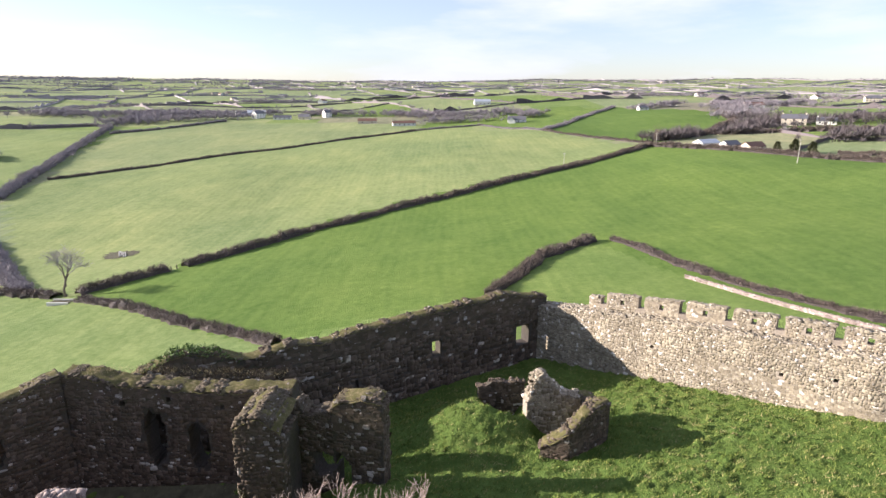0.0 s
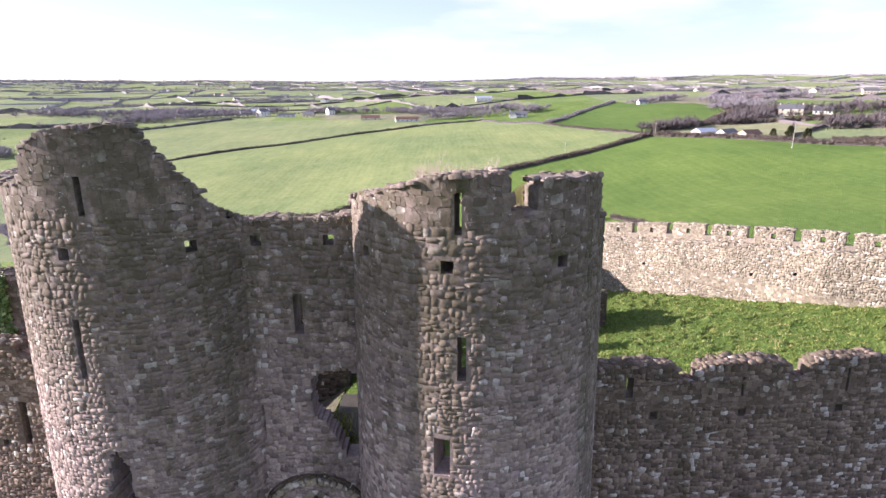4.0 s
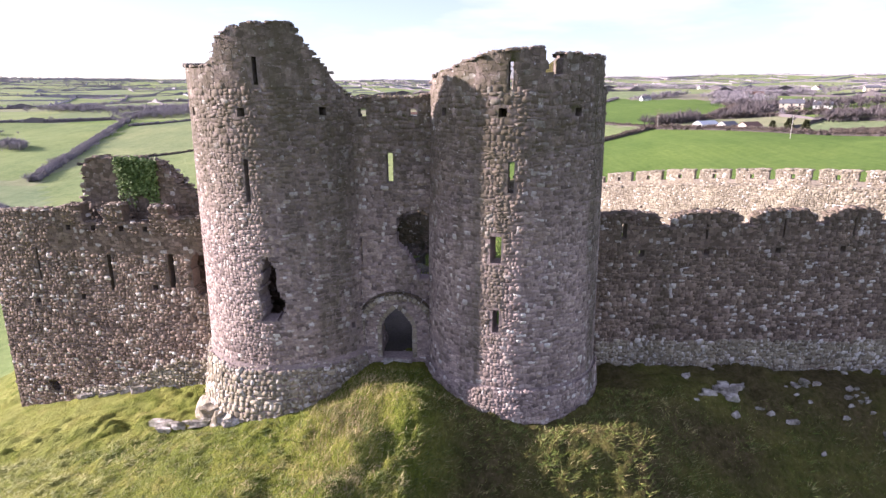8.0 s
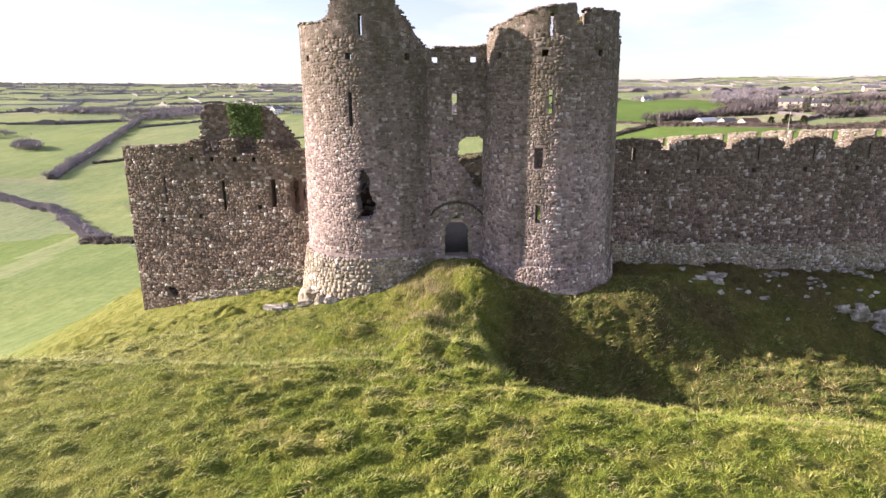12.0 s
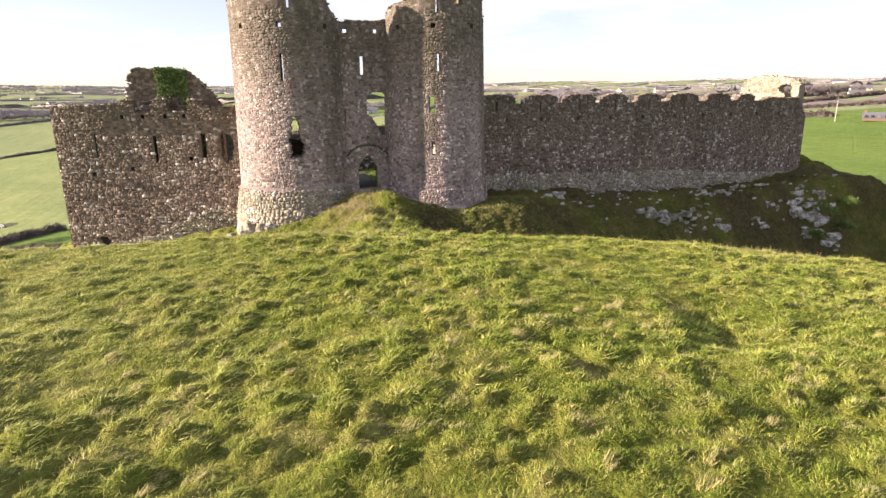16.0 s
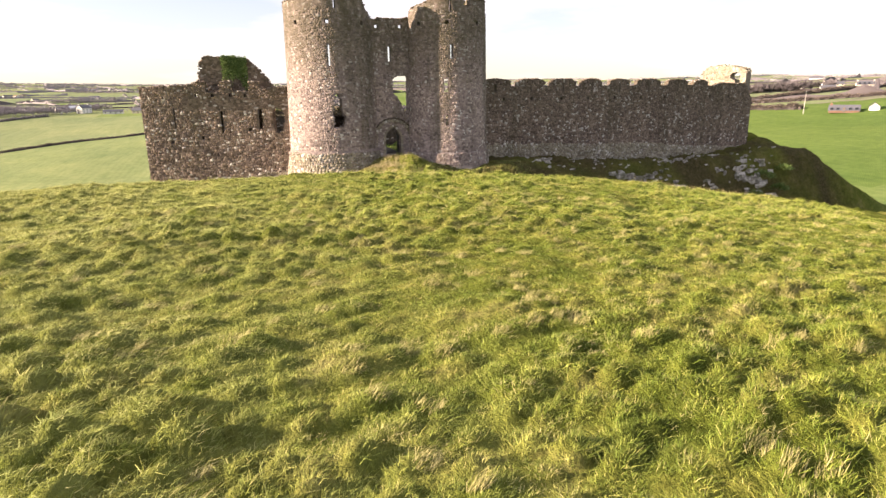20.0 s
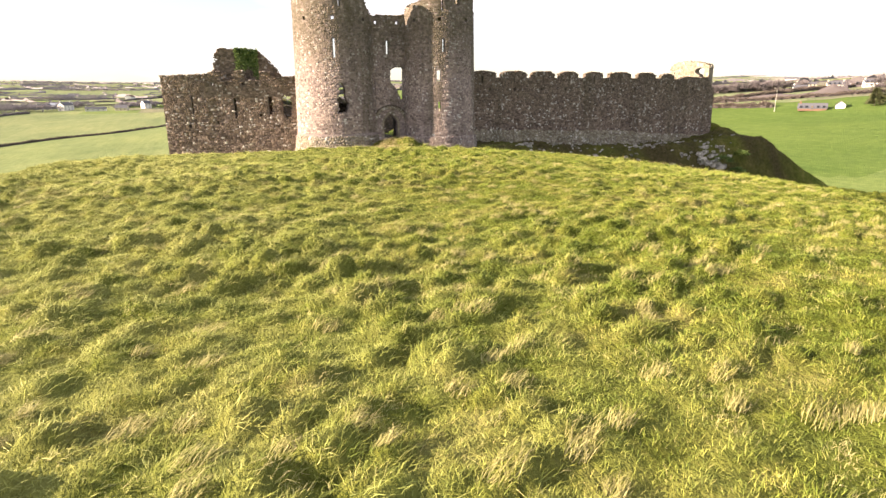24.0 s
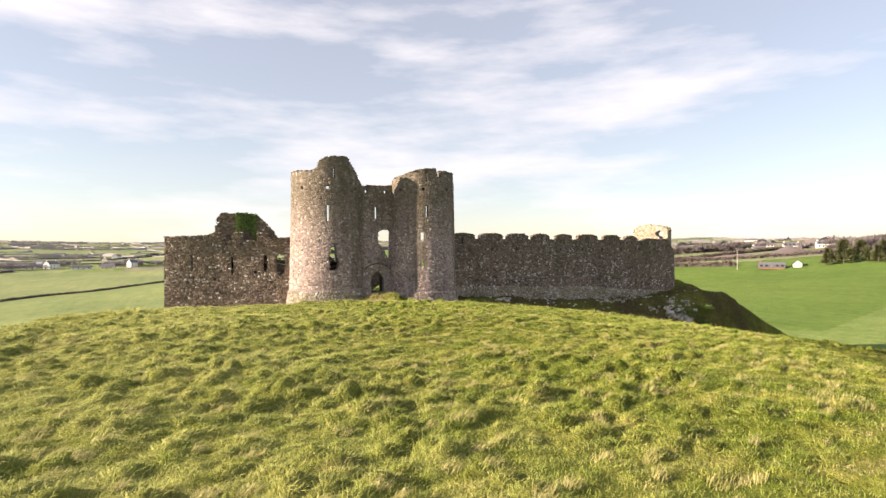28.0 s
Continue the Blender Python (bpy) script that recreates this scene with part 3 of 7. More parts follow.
def build_ground():
    xs = axis_steps(((-46, -37, 0.25), (-37, 4, 0.14), (4, 16, 0.2), (16, 48, 0.26)), 5300, 1.05, 1.05)
    ys = axis_steps(((-70, -62, 0.3), (-62, -14, 0.14), (-14, 10, 0.2), (10, 50, 0.24)), 5300, 1.2, 1.05)
    X, Y = np.meshgrid(xs, ys, indexing="ij")
    Z = ground_z(X, Y)
    nx, ny = X.shape
    idx = np.arange(nx * ny).reshape(nx, ny)
    quads = np.stack([idx[:-1, :-1], idx[1:, :-1], idx[1:, 1:], idx[:-1, 1:]], -1).reshape(-1, 4)
    me = bpy.data.meshes.new("ground")
    me.vertices.add(nx * ny)
    me.vertices.foreach_set("co", np.stack([X, Y, Z], -1).ravel())
    me.loops.add(quads.size)
    me.loops.foreach_set("vertex_index", quads.ravel().astype(np.int32))
    me.polygons.add(len(quads))
    me.polygons.foreach_set("loop_start", np.arange(0, quads.size, 4, dtype=np.int32))
    me.update(calc_edges=True)
    me.shade_smooth()
    cx = (X[:-1, :-1] + X[1:, 1:]).ravel() / 2
    cy = (Y[:-1, :-1] + Y[1:, 1:]).ravel() / 2
    tone = np.full(cx.shape, 0.35)
    gx, gy, gt = field_grid()
    far = np.hypot(cx, cy) > 200
    fi = np.nonzero(far)[0]
    px, py = cx[fi], cy[fi]
    for i in range(gx.shape[0] - 1):
        for j in range(gx.shape[1] - 1):
            q = [(gx[i, j], gy[i, j]), (gx[i + 1, j], gy[i + 1, j]), (gx[i + 1, j + 1], gy[i + 1, j + 1]), (gx[i, j + 1], gy[i, j + 1])]
            lo, hi = np.min(q, 0), np.max(q, 0)
            if max(abs(lo[0]), abs(lo[1]), abs(hi[0]), abs(hi[1])) > 5600 or hi[1] < -900:
                continue
            near = np.nonzero((px >= lo[0]) & (px <= hi[0]) & (py >= lo[1]) & (py <= hi[1]))[0]
            if len(near):
                near = near[inside(q, px[near], py[near])]
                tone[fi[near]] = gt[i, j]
    for t, poly in FIELDS:
        tone[inside(poly, cx, cy)] = t
    tone[inside(CASTLE, cx, cy)] = 0.0
    at = me.attributes.new("field", "FLOAT", "FACE")
    at.data.foreach_set("value", tone.astype(np.float32))
    d = away(HILL, X, Y).ravel()
    rough = (1 - smooth(4, 34, d)) * np.where(inside(CASTLE, X, Y).ravel(), 0.12, 1.0)
    # rank brown growth in the ditch under the long wall, darkened for its shade
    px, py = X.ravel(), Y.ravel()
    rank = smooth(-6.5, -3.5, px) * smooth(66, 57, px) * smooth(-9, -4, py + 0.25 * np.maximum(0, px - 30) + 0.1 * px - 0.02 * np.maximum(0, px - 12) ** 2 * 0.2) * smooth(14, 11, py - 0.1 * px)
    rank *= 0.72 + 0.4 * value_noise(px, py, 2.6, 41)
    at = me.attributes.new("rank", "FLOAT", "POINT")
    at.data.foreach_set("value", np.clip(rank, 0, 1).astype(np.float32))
    at = me.attributes.new("rough", "FLOAT", "POINT")
    at.data.foreach_set("value", rough.astype(np.float32))
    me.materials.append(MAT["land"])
    ob = new("ground", me)
    tagged(ob, "rolling green pasture and a rough tussocky grass mound", "ground", kind="structure")


build_ground()


# ---- masonry ----
class Line:
    """A wall's outer face along a line in plan, with the outside on the right of the way along it."""

    def __init__(self, pts, batter=0.0, ref=0.0, shift=0.0):
        p = np.array(pts, float)
        seg = np.diff(p, axis=0)
        ln = np.hypot(seg[:, 0], seg[:, 1])
        self.at = np.concatenate([[0], np.cumsum(ln)])
        nn = np.stack([seg[:, 1], -seg[:, 0]], 1) / ln[:, None]
        vn = np.vstack([nn[:1], nn[:-1] + nn[1:], nn[-1:]])
        vn[1:-1] /= np.maximum(0.5, (vn[1:-1] * nn[1:]).sum(1))[:, None]
        self.p, self.n, self.batter, self.ref = p + vn * shift, vn, batter, ref
        self.length = self.at[-1]

    def P(self, s, z, d):
        s, z, d = np.broadcast_arrays(np.asarray(s, float), np.asarray(z, float), np.asarray(d, float))
        o = self.batter * np.maximum(0, self.ref - z) * (d < 0.3) - d
        x = np.interp(s, self.at, self.p[:, 0]) + np.interp(s, self.at, self.n[:, 0]) * o
        y = np.interp(s, self.at, self.p[:, 1]) + np.interp(s, self.at, self.n[:, 1]) * o
        return np.stack([x, y, z], -1)

    def s_at(self, x):
        xs = self.p[:, 0]
        if xs[0] < xs[-1]:
            return float(np.interp(x, xs, self.at))
        return float(np.interp(x, xs[::-1], self.at[::-1]))


class Ring:
    """A round tower's outer face; s runs along the face, from the x axis."""

    def __init__(self, c, r, batter, ref, plinth, flare):
        self.c, self.r, self.batter, self.ref, self.plinth, self.flare = c, r, batter, ref, plinth, flare

    def P(self, s, z, d):
        s, z, d = np.broadcast_arrays(np.asarray(s, float), np.asarray(z, float), np.asarray(d, float))
        a = s / self.r
        foot = np.clip(self.plinth - z, 0, 3)
        rr = self.r + (self.batter * np.maximum(0, self.ref - z) + np.where(foot > 0, 0.16, 0) + self.flare * foot) * (d < 0.3) - d
        return np.stack([self.c[0] + rr * np.cos(a), self.c[1] + rr * np.sin(a), z], -1)

    def s_of(self, degrees):
        return radians(degrees) * self.r


def rect(s0, s1, z0, z1):
    def test(s, z):
        return (s > s0) & (s < s1) & (z > z0) & (z < z1)
    test.edges = ([s0, s1], [z0, z1])
    return test


def arch(sc, half, z0, spring, apex):
    def test(s, z):
        k = np.clip((z - spring) / (apex - spring), 0, 1)
        return (np.abs(s - sc) < half * np.maximum(0, 1 - k ** 1.75)) & (z > z0) & (z < apex)
    test.edges = (list(np.linspace(sc - half, sc + half, 13)), [z0] + list(np.linspace(spring, apex, 9)))
    return test


def ragged(sc, zc, a, b, seed, lean=0.0):
    """A hole with a broken edge."""
    def test(s, z):
        u, v = (s - sc - lean * (z - zc)) / a, (z - zc) / b
        ang = np.arctan2(v, u)
        lim = 1 + 0.16 * np.sin(3 * ang + seed) + 0.12 * np.sin(7 * ang + 2.3 * seed) + 0.07 * np.sin(13 * ang + seed * 5)
        return np.maximum(np.abs(u) ** 2.6 + np.abs(v) ** 2.6, 0) < lim
    m = 1.35 + abs(lean)
    test.edges = (list(np.linspace(sc - m * a, sc + m * a, int(22 * a) + 8)), list(np.linspace(zc - 1.3 * b, zc + 1.3 * b, int(16 * b) + 8)))
    return test


def broken(pts, step=0.11):
    """A hole with a torn outline, given by its corners along the face and in height."""
    def test(s, z):
        s, z = np.asarray(s, float), np.asarray(z, float)
        return inside(pts, s + 0.05 * np.sin(9.1 * z) + 0.03 * np.sin(23 * z), z + 0.05 * np.sin(8.3 * s) + 0.03 * np.sin(21 * s))
    a, b = np.min(pts, 0) - 0.1, np.max(pts, 0) + 0.1
    test.edges = (list(np.arange(a[0], b[0], step)), list(np.arange(a[1], b[1], step)))
    return test


def edges(lo, hi, step, extra):
    base = [lo] + [v for v in np.arange(lo + step, hi - step / 3, step)] + [hi]
    vals = sorted(set(round(float(v), 3) for v in base + [e for e in extra if lo < e < hi]))
    keep = [vals[0]]
    hard = set(round(float(e), 3) for e in extra)
    for v in vals[1:]:
        if v - keep[-1] < 0.045 and v not in hard:
            continue
        keep.append(v)
    return np.array(keep)


def shell(S, s0, s1, bottom, top, thick, holes=(), cuts=(), ds=0.6, dz=0.7):
    """The wall's body: both faces, the reveals of its openings, ends and head. bottom, top: heights by s."""
    hs = [e for h in holes for e in h.edges[0]] + list(cuts)
    hz = [e for h in holes for e in h.edges[1]]
    ss = edges(s0, s1, ds, hs)
    probe = np.linspace(s0, s1, 200)
    lo = min(float(bottom(v)) for v in probe)
    hi = max(float(top(v)) for v in probe)
    zz = edges(lo, hi, dz, hz)
    ns, nz = len(ss) - 1, len(zz) - 1
    sc = (ss[:-1] + ss[1:]) / 2
    zc = (zz[:-1] + zz[1:]) / 2
    t0 = np.array([float(top(v)) for v in ss[:-1] + 1e-3])
    t1 = np.array([float(top(v)) for v in ss[1:] - 1e-3])
    bb = np.array([float(bottom(v)) for v in sc])
    SC, ZC = np.meshgrid(sc, zc, indexing="ij")
    live = (zz[None, :-1] < np.minimum(t0, t1)[:, None] - 0.02) & (zz[None, 1:] > bb[:, None])
    for h in holes:
        live &= ~h(SC, ZC)
    quads = []

    def q(*c):
        quads.append(c)
    for i in range(ns):
        for j in range(nz):
            if not live[i, j]:
                continue
            a, b = ss[i], ss[i + 1]
            za, zb = zz[j], zz[j]
            ya, yb = min(zz[j + 1], t0[i]), min(zz[j + 1], t1[i])
            q((a, za, 0), (b, zb, 0), (b, yb, 0), (a, ya, 0))
            q((b, zb, thick), (a, za, thick), (a, ya, thick), (b, yb, thick))
            if j == nz - 1 or not live[i, j + 1]:
                q((a, ya, 0), (b, yb, 0), (b, yb, thick), (a, ya, thick))
            if j == 0 or not live[i, j - 1]:
                q((a, za, thick), (b, zb, thick), (b, zb, 0), (a, za, 0))
            if i == 0 or not live[i - 1, j] or t1[i - 1] < ya - 0.02:
                q((a, za, thick), (a, za, 0), (a, ya, 0), (a, ya, thick))
            if i == ns - 1 or not live[i + 1, j] or t0[i + 1] < yb - 0.02:
                q((b, zb, 0), (b, zb, thick), (b, yb, thick), (b, yb, 0))
    Q = np.array(quads).reshape(-1, 3)
    V = S.P(Q[:, 0], Q[:, 1], Q[:, 2])
    return V, np.arange(len(V)).reshape(-1, 4)


def stone_protos():
    rng = np.random.default_rng(5)
    out = []
    for k in range(12):
        ring = np.array([(-.5, -.33), (-.34, -.5), (.34, -.5), (.5, -.33), (.5, .33), (.34, .5), (-.34, .5), (-.5, .33)])
        ring = ring * (1 + rng.uniform(-0.02, 0.12)) + rng.uniform(-0.10, 0.10, ring.shape)
        face = ring * rng.uniform(0.85, 0.95) + rng.uniform(-0.03, 0.03, 2)
        zf = 1 + rng.uniform(-0.3, 0.3, 8)
        v = np.vstack([np.column_stack([ring, np.full(8, -0.6)]), np.column_stack([face, zf])])
        out.append(v)
    faces = [tuple(range(8, 16))] + [(i, (i + 1) % 8, 8 + (i + 1) % 8, 8 + i) for i in range(8)]
    return out, faces


STONE_V, STONE_F = stone_protos()
STONE_MESH = {}


def stone_mesh(k, mat):
    if (k, mat) not in STONE_MESH:
        STONE_MESH[(k, mat)] = mesh_of("stone", STONE_V[k], STONE_F, MAT[mat])
    return STONE_MESH[(k, mat)]


class Stones:
    """Stones laid on a face: place, axes and size of each."""

    def __init__(self):
        self.rows = []

    def lay(self, S, s0, s1, bottom, top, holes, rng, d=0.0, inner=False, size=1.0, proud=0.05):
        probe = np.linspace(s0, s1, 120)
        z = min(float(bottom(v)) for v in probe)
        hi = max(float(top(v)) for v in probe)
        ss, zs, ws, hs = [], [], [], []
        while z < hi:
            h = rng.uniform(0.20, 0.42) * size
            s = s0 + rng.uniform(-0.3, 0.1)
            while s < s1:
                w = (0.22 + 0.42 * rng.random() ** 1.6) * size
                if rng.random() < 0.12:
                    ss += [s + w / 2, s + w / 2]
                    zs += [z + h * 0.27, z + h * 0.77]
                    ws += [w, w]
                    hs += [h * 0.5, h * 0.5]
                else:
                    ss.append(s + w / 2)
                    zs.append(z + h / 2 + rng.uniform(-0.07, 0.07) * size)
                    ws.append(w)
                    hs.append(h * rng.uniform(0.7, 1.3))
                s += w
            z += h
        ss, zs, ws, hs = map(np.array, (ss, zs, ws, hs))
        zs = zs + 0.16 * value_noise(ss, zs * 0.4, 1.7, 31) * size + 0.1 * value_noise(ss, zs, 0.7, 33) * size
        tops = np.array([float(top(v)) for v in ss])
        bots = np.array([float(bottom(v)) for v in ss])
        ok = (zs + hs * 0.35 < tops) & (zs > bots) & (ss - ws * 0.3 > s0) & (ss + ws * 0.3 < s1)
        for h in holes:
            for a, b in ((0, 0), (.42, .42), (-.42, .42), (.42, -.42), (-.42, -.42), (0, .45), (0, -.45)):
                ok &= ~h(ss + a * ws, zs + b * hs)
        ss, zs, ws, hs = ss[ok], zs[ok], ws[ok], hs[ok]
        if not len(ss):
            return self
        e = 0.06
        c = S.P(ss, zs, d)
        right = S.P(ss + e, zs, d) - S.P(ss - e, zs, d)
        up = S.P(ss, zs + e, d) - S.P(ss, zs - e, d)
        if inner:
            right = -right
        self.put(c, right, up, ws, hs, rng.uniform(0.35, 1.5, len(ss)) * proud, rng)
        return self

    def put(self, c, right, up, w, h, p, rng, rough=0.0):
        if rough:
            right, up = right + rng.normal(0, rough, right.shape) * np.linalg.norm(right, axis=1)[:, None], up + rng.normal(0, rough, up.shape) * np.linalg.norm(up, axis=1)[:, None]
        right = right / np.linalg.norm(right, axis=1)[:, None]
        up = up / np.linalg.norm(up, axis=1)[:, None]
        nor = np.cross(right, up)
        nor /= np.linalg.norm(nor, axis=1)[:, None]
        up = np.cross(nor, right)
        tilt = rng.normal(0, 0.17, len(c))[:, None]
        right, up = right * np.cos(tilt) + up * np.sin(tilt), up * np.cos(tilt) - right * np.sin(tilt)
        self.rows.append((c, right, up, nor, w * 1.0, h * 1.0, p, rng.integers(0, 12, len(c))))

    def cap(self, S, s0, s1, top, thick, rng, d0=0.0, size=1.0, rise=0.16):
        """Loose stones and lumps along the wall's head."""
        n_across = max(1, int(round(thick / (0.42 * size))))
        s, cs, zs, ds = s0, [], [], []
        while s < s1:
            for k in range(n_across):
                cs.append(min(s1, max(s0, s + rng.uniform(-0.08, 0.08))))
                ds.append(d0 + thick * (k + 0.5) / n_across + rng.uniform(-0.08, 0.08))
            s += rng.uniform(0.26, 0.42) * size
        cs, ds = np.array(cs), np.array(ds)
        zs = np.array([float(top(v)) for v in cs])
        c = S.P(cs, zs - 0.05, ds)
        right = S.P(cs + 0.05, zs, ds) - S.P(cs - 0.05, zs, ds)
        up = S.P(cs, zs, ds + 0.05) - S.P(cs, zs, ds - 0.05)
        n = len(cs)
        self.put(c, right, up, rng.uniform(0.26, 1.0, n) * size, rng.uniform(0.26, 0.8, n) * size, rng.uniform(0.2, 1.9, n) * rise, rng, 0.09)
        return self

    def build(self, parent, mat, near=None, most=300):
        """The stones for which near() holds become parts, at most so many; the rest one joined part."""
        c, r, u, n, w, h, p, k = (np.concatenate([row[i] for row in self.rows]) for i in range(8))
        single = np.zeros(len(c), bool)
        if near is not None:
            pick = np.nonzero(near(c))[0]
            single[pick[:most]] = True
        base = Matrix.Translation(parent.location).inverted()
        for i in np.nonzero(single)[0]:
            m = Matrix(((r[i, 0] * w[i], u[i, 0] * h[i], n[i, 0] * p[i], c[i, 0]), (r[i, 1] * w[i], u[i, 1] * h[i], n[i, 1] * p[i], c[i, 1]), (r[i, 2] * w[i], u[i, 2] * h[i], n[i, 2] * p[i], c[i, 2]), (0, 0, 0, 1)))
            ob = new("stone", stone_mesh(int(k[i]), mat))
            ob.parent = parent
            ob.matrix_local = base @ m
        rest = np.nonzero(~single)[0]
        proto = np.array(STONE_V)[k[rest]]
        V = c[rest][:, None, :] + proto[:, :, :1] * (r * w[:, None])[rest][:, None, :] + proto[:, :, 1:2] * (u * h[:, None])[rest][:, None, :] + proto[:, :, 2:] * (n * p[:, None])[rest][:, None, :]
        V = V.reshape(-1, 3) - np.array(parent.location)
        m = len(rest)
        big = (np.arange(8, 16)[None, :] + 16 * np.arange(m)[:, None])
        side = np.array(STONE_F[1:])[None] + 16 * np.arange(m)[:, None, None]
        sizes = np.concatenate([np.full(m, 8), np.full(m * 8, 4)])
        loops = np.concatenate([big.ravel(), side.ravel()])
        me = bpy.data.meshes.new("rubble")
        me.vertices.add(len(V))
        me.vertices.foreach_set("co", V.ravel())
        me.loops.add(len(loops))
        me.loops.foreach_set("vertex_index", loops.astype(np.int32))
        me.polygons.add(len(sizes))
        me.polygons.foreach_set("loop_start", np.concatenate([[0], np.cumsum(sizes)[:-1]]).astype(np.int32))
        me.update(calc_edges=True)
        me.materials.append(MAT[mat])
        ob = new("rubble", me)
        ob.parent = parent
        tagged(ob, kind="stuff")


def worn(base, amp, seed, step=0.45):
    """A broken wall head: the given height, stepped and uneven."""
    def top(s):
        b = base(s) if callable(base) else base
        k = math.floor(s / step)
        h = math.sin(k * 12.9898 + seed * 78.233) * 43758.5453
        return float(b) + amp * (2 * (h - math.floor(h)) - 1)
    return top


def local(parent, V):
    return np.asarray(V) - np.array(parent.location)


def masonry(name, where, label, category, S, s0, s1, bottom, top, thick, holes=(), cuts=(), mats=("core", "stone"), faces=("out",), seed=1, size=1.0, cap=True, near=None, most=300, group="", ds=0.6, proud=0.022, rise=0.13, coarse_from=None):
    """A wall as one thing: its mortared body, and the stones that face and crown it."""
    rng = np.random.default_rng(seed)
    ob = thing(name, where, label, category, group)
    V, F = shell(S, s0, s1, bottom, top, thick, holes, cuts, ds)
    part("wall_core", local(ob, V), F, MAT[mats[0]], ob)
    st = Stones()
    for side in faces:
        d, inner = (0.0, False) if side == "out" else (thick, True)
        grade = size * (1.0 if side == "out" else 1.35)
        if coarse_from is None:
            st.lay(S, s0, s1, bottom, top, holes, rng, d, inner, grade, proud)
        else:
            st.lay(S, s0, s1, bottom, lambda s: min(top(s), coarse_from), holes, rng, d, inner, grade, proud)
            st.lay(S, s0, s1, lambda s: coarse_from, top, holes, rng, d, inner, size * 1.3, proud * 1.25)
    if cap:
        st.cap(S, s0, s1, top, thick, rng, size=0.44, rise=rise * 0.36)
    st.build(ob, mats[1], near, most)
    return ob


# ---- the gatehouse ----
def interp_by(xs, ys):
    def top(v):
        return float(np.interp(v, xs, ys))
    return top


def build_right_tower():
    S = Ring((-0.9, 10.35), 4.53, 0.016, 16.5, 0.5, 0.06)
    deg = S.s_of
    knots = [(140, 6.0), (155, 8.0), (168, 11.5), (178, 14.2), (186, 14.9), (190, 15.7), (196, 16.0), (215, 16.3), (237, 16.75), (256, 17.05), (279.3, 17.1), (279.35, 15.95), (290.1, 15.95), (290.15, 16.9), (326, 16.8), (331, 16.6), (331.5, 15.4), (350, 15.2), (362, 13.0), (375, 9.0), (400, 6.0)]
    top = worn(interp_by([deg(a) for a, _ in knots], [z for _, z in knots]), 0.07, 3, 0.4)
    holes = [rect(deg(a) - 0.2, deg(a) + 0.2, 14.1, 14.5) for a in (213.5, 255.7, 302.4, 345)]
    holes += [rect(deg(259.8) - 0.11, deg(259.8) + 0.11, 15.3, 16.55), rect(deg(261.4) - 0.14, deg(261.4) + 0.14, 10.62, 12.1), rect(deg(253.4) - 0.27, deg(253.4) + 0.27, 7.15, 8.5), rect(deg(254.4) - 0.16, deg(254.4) + 0.16, 3.55, 4.75)]
    ob = masonry("gatehouse_tower", (-0.88, 10.4, -1.4), "round rubble-stone gatehouse tower with a crenel and bush on its head", "tower", S, deg(140), deg(400), lambda s: -2.2, top, 0.9, holes, [deg(a) for a in (279.32, 290.12, 331.2)], ("core", "stone"), ("out", "in"), 21, near=lambda c: (c[:, 2] > 15.4) & (c[:, 1] < 9.0), group="gatehouse towers", most=300, proud=0.011, size=0.6, coarse_from=12.6)
    rng = np.random.default_rng(77)
    st = Stones()
    st.lay(S, deg(170), deg(350), lambda s: -2.0, lambda s: 0.5, (), rng, -0.02, False, 0.56, 0.016)
    st.build(ob, "stone")
    # a ledge of earth behind the parapet, where the elder grows, and the thick merlon beside the crenel
    for label, name, a0, a1, r0, r1, z0, z1, mat in (("mossy earth ledge behind the parapet", "turf_ledge", 205, 274, 1.9, 3.62, 13.9, 15.1, "moss"), ("thick mossy merlon", "merlon_block", 291.5, 331, 2.7, 3.62, 13.9, 16.5, "moss")):
        v, f, n = [], [], 15
        for i in range(n):
            a = radians(a0 + (a1 - a0) * i / (n - 1))
            for rr, z in ((r0, z0), (r0 + 0.1 * math.sin(3 * i), z1 - 0.25), ((r0 + r1) / 2, z1 + 0.12 * math.sin(2.1 * i)), (r1, z1 + 0.1 * math.sin(1.3 * i)), (r1, z0)):
                v.append((S.c[0] + rr * math.cos(a), S.c[1] + rr * math.sin(a), z))
        for i in range(n - 1):
            for k in range(5):
                m = (k + 1) % 5
                f.append((5 * i + k, 5 * i + m, 5 * i + 5 + m, 5 * i + 5 + k))
        f += [(4, 3, 2, 1, 0), tuple(5 * (n - 1) + k for k in range(5))]
        part(name, local(ob, v), f, MAT[mat], ob, label)


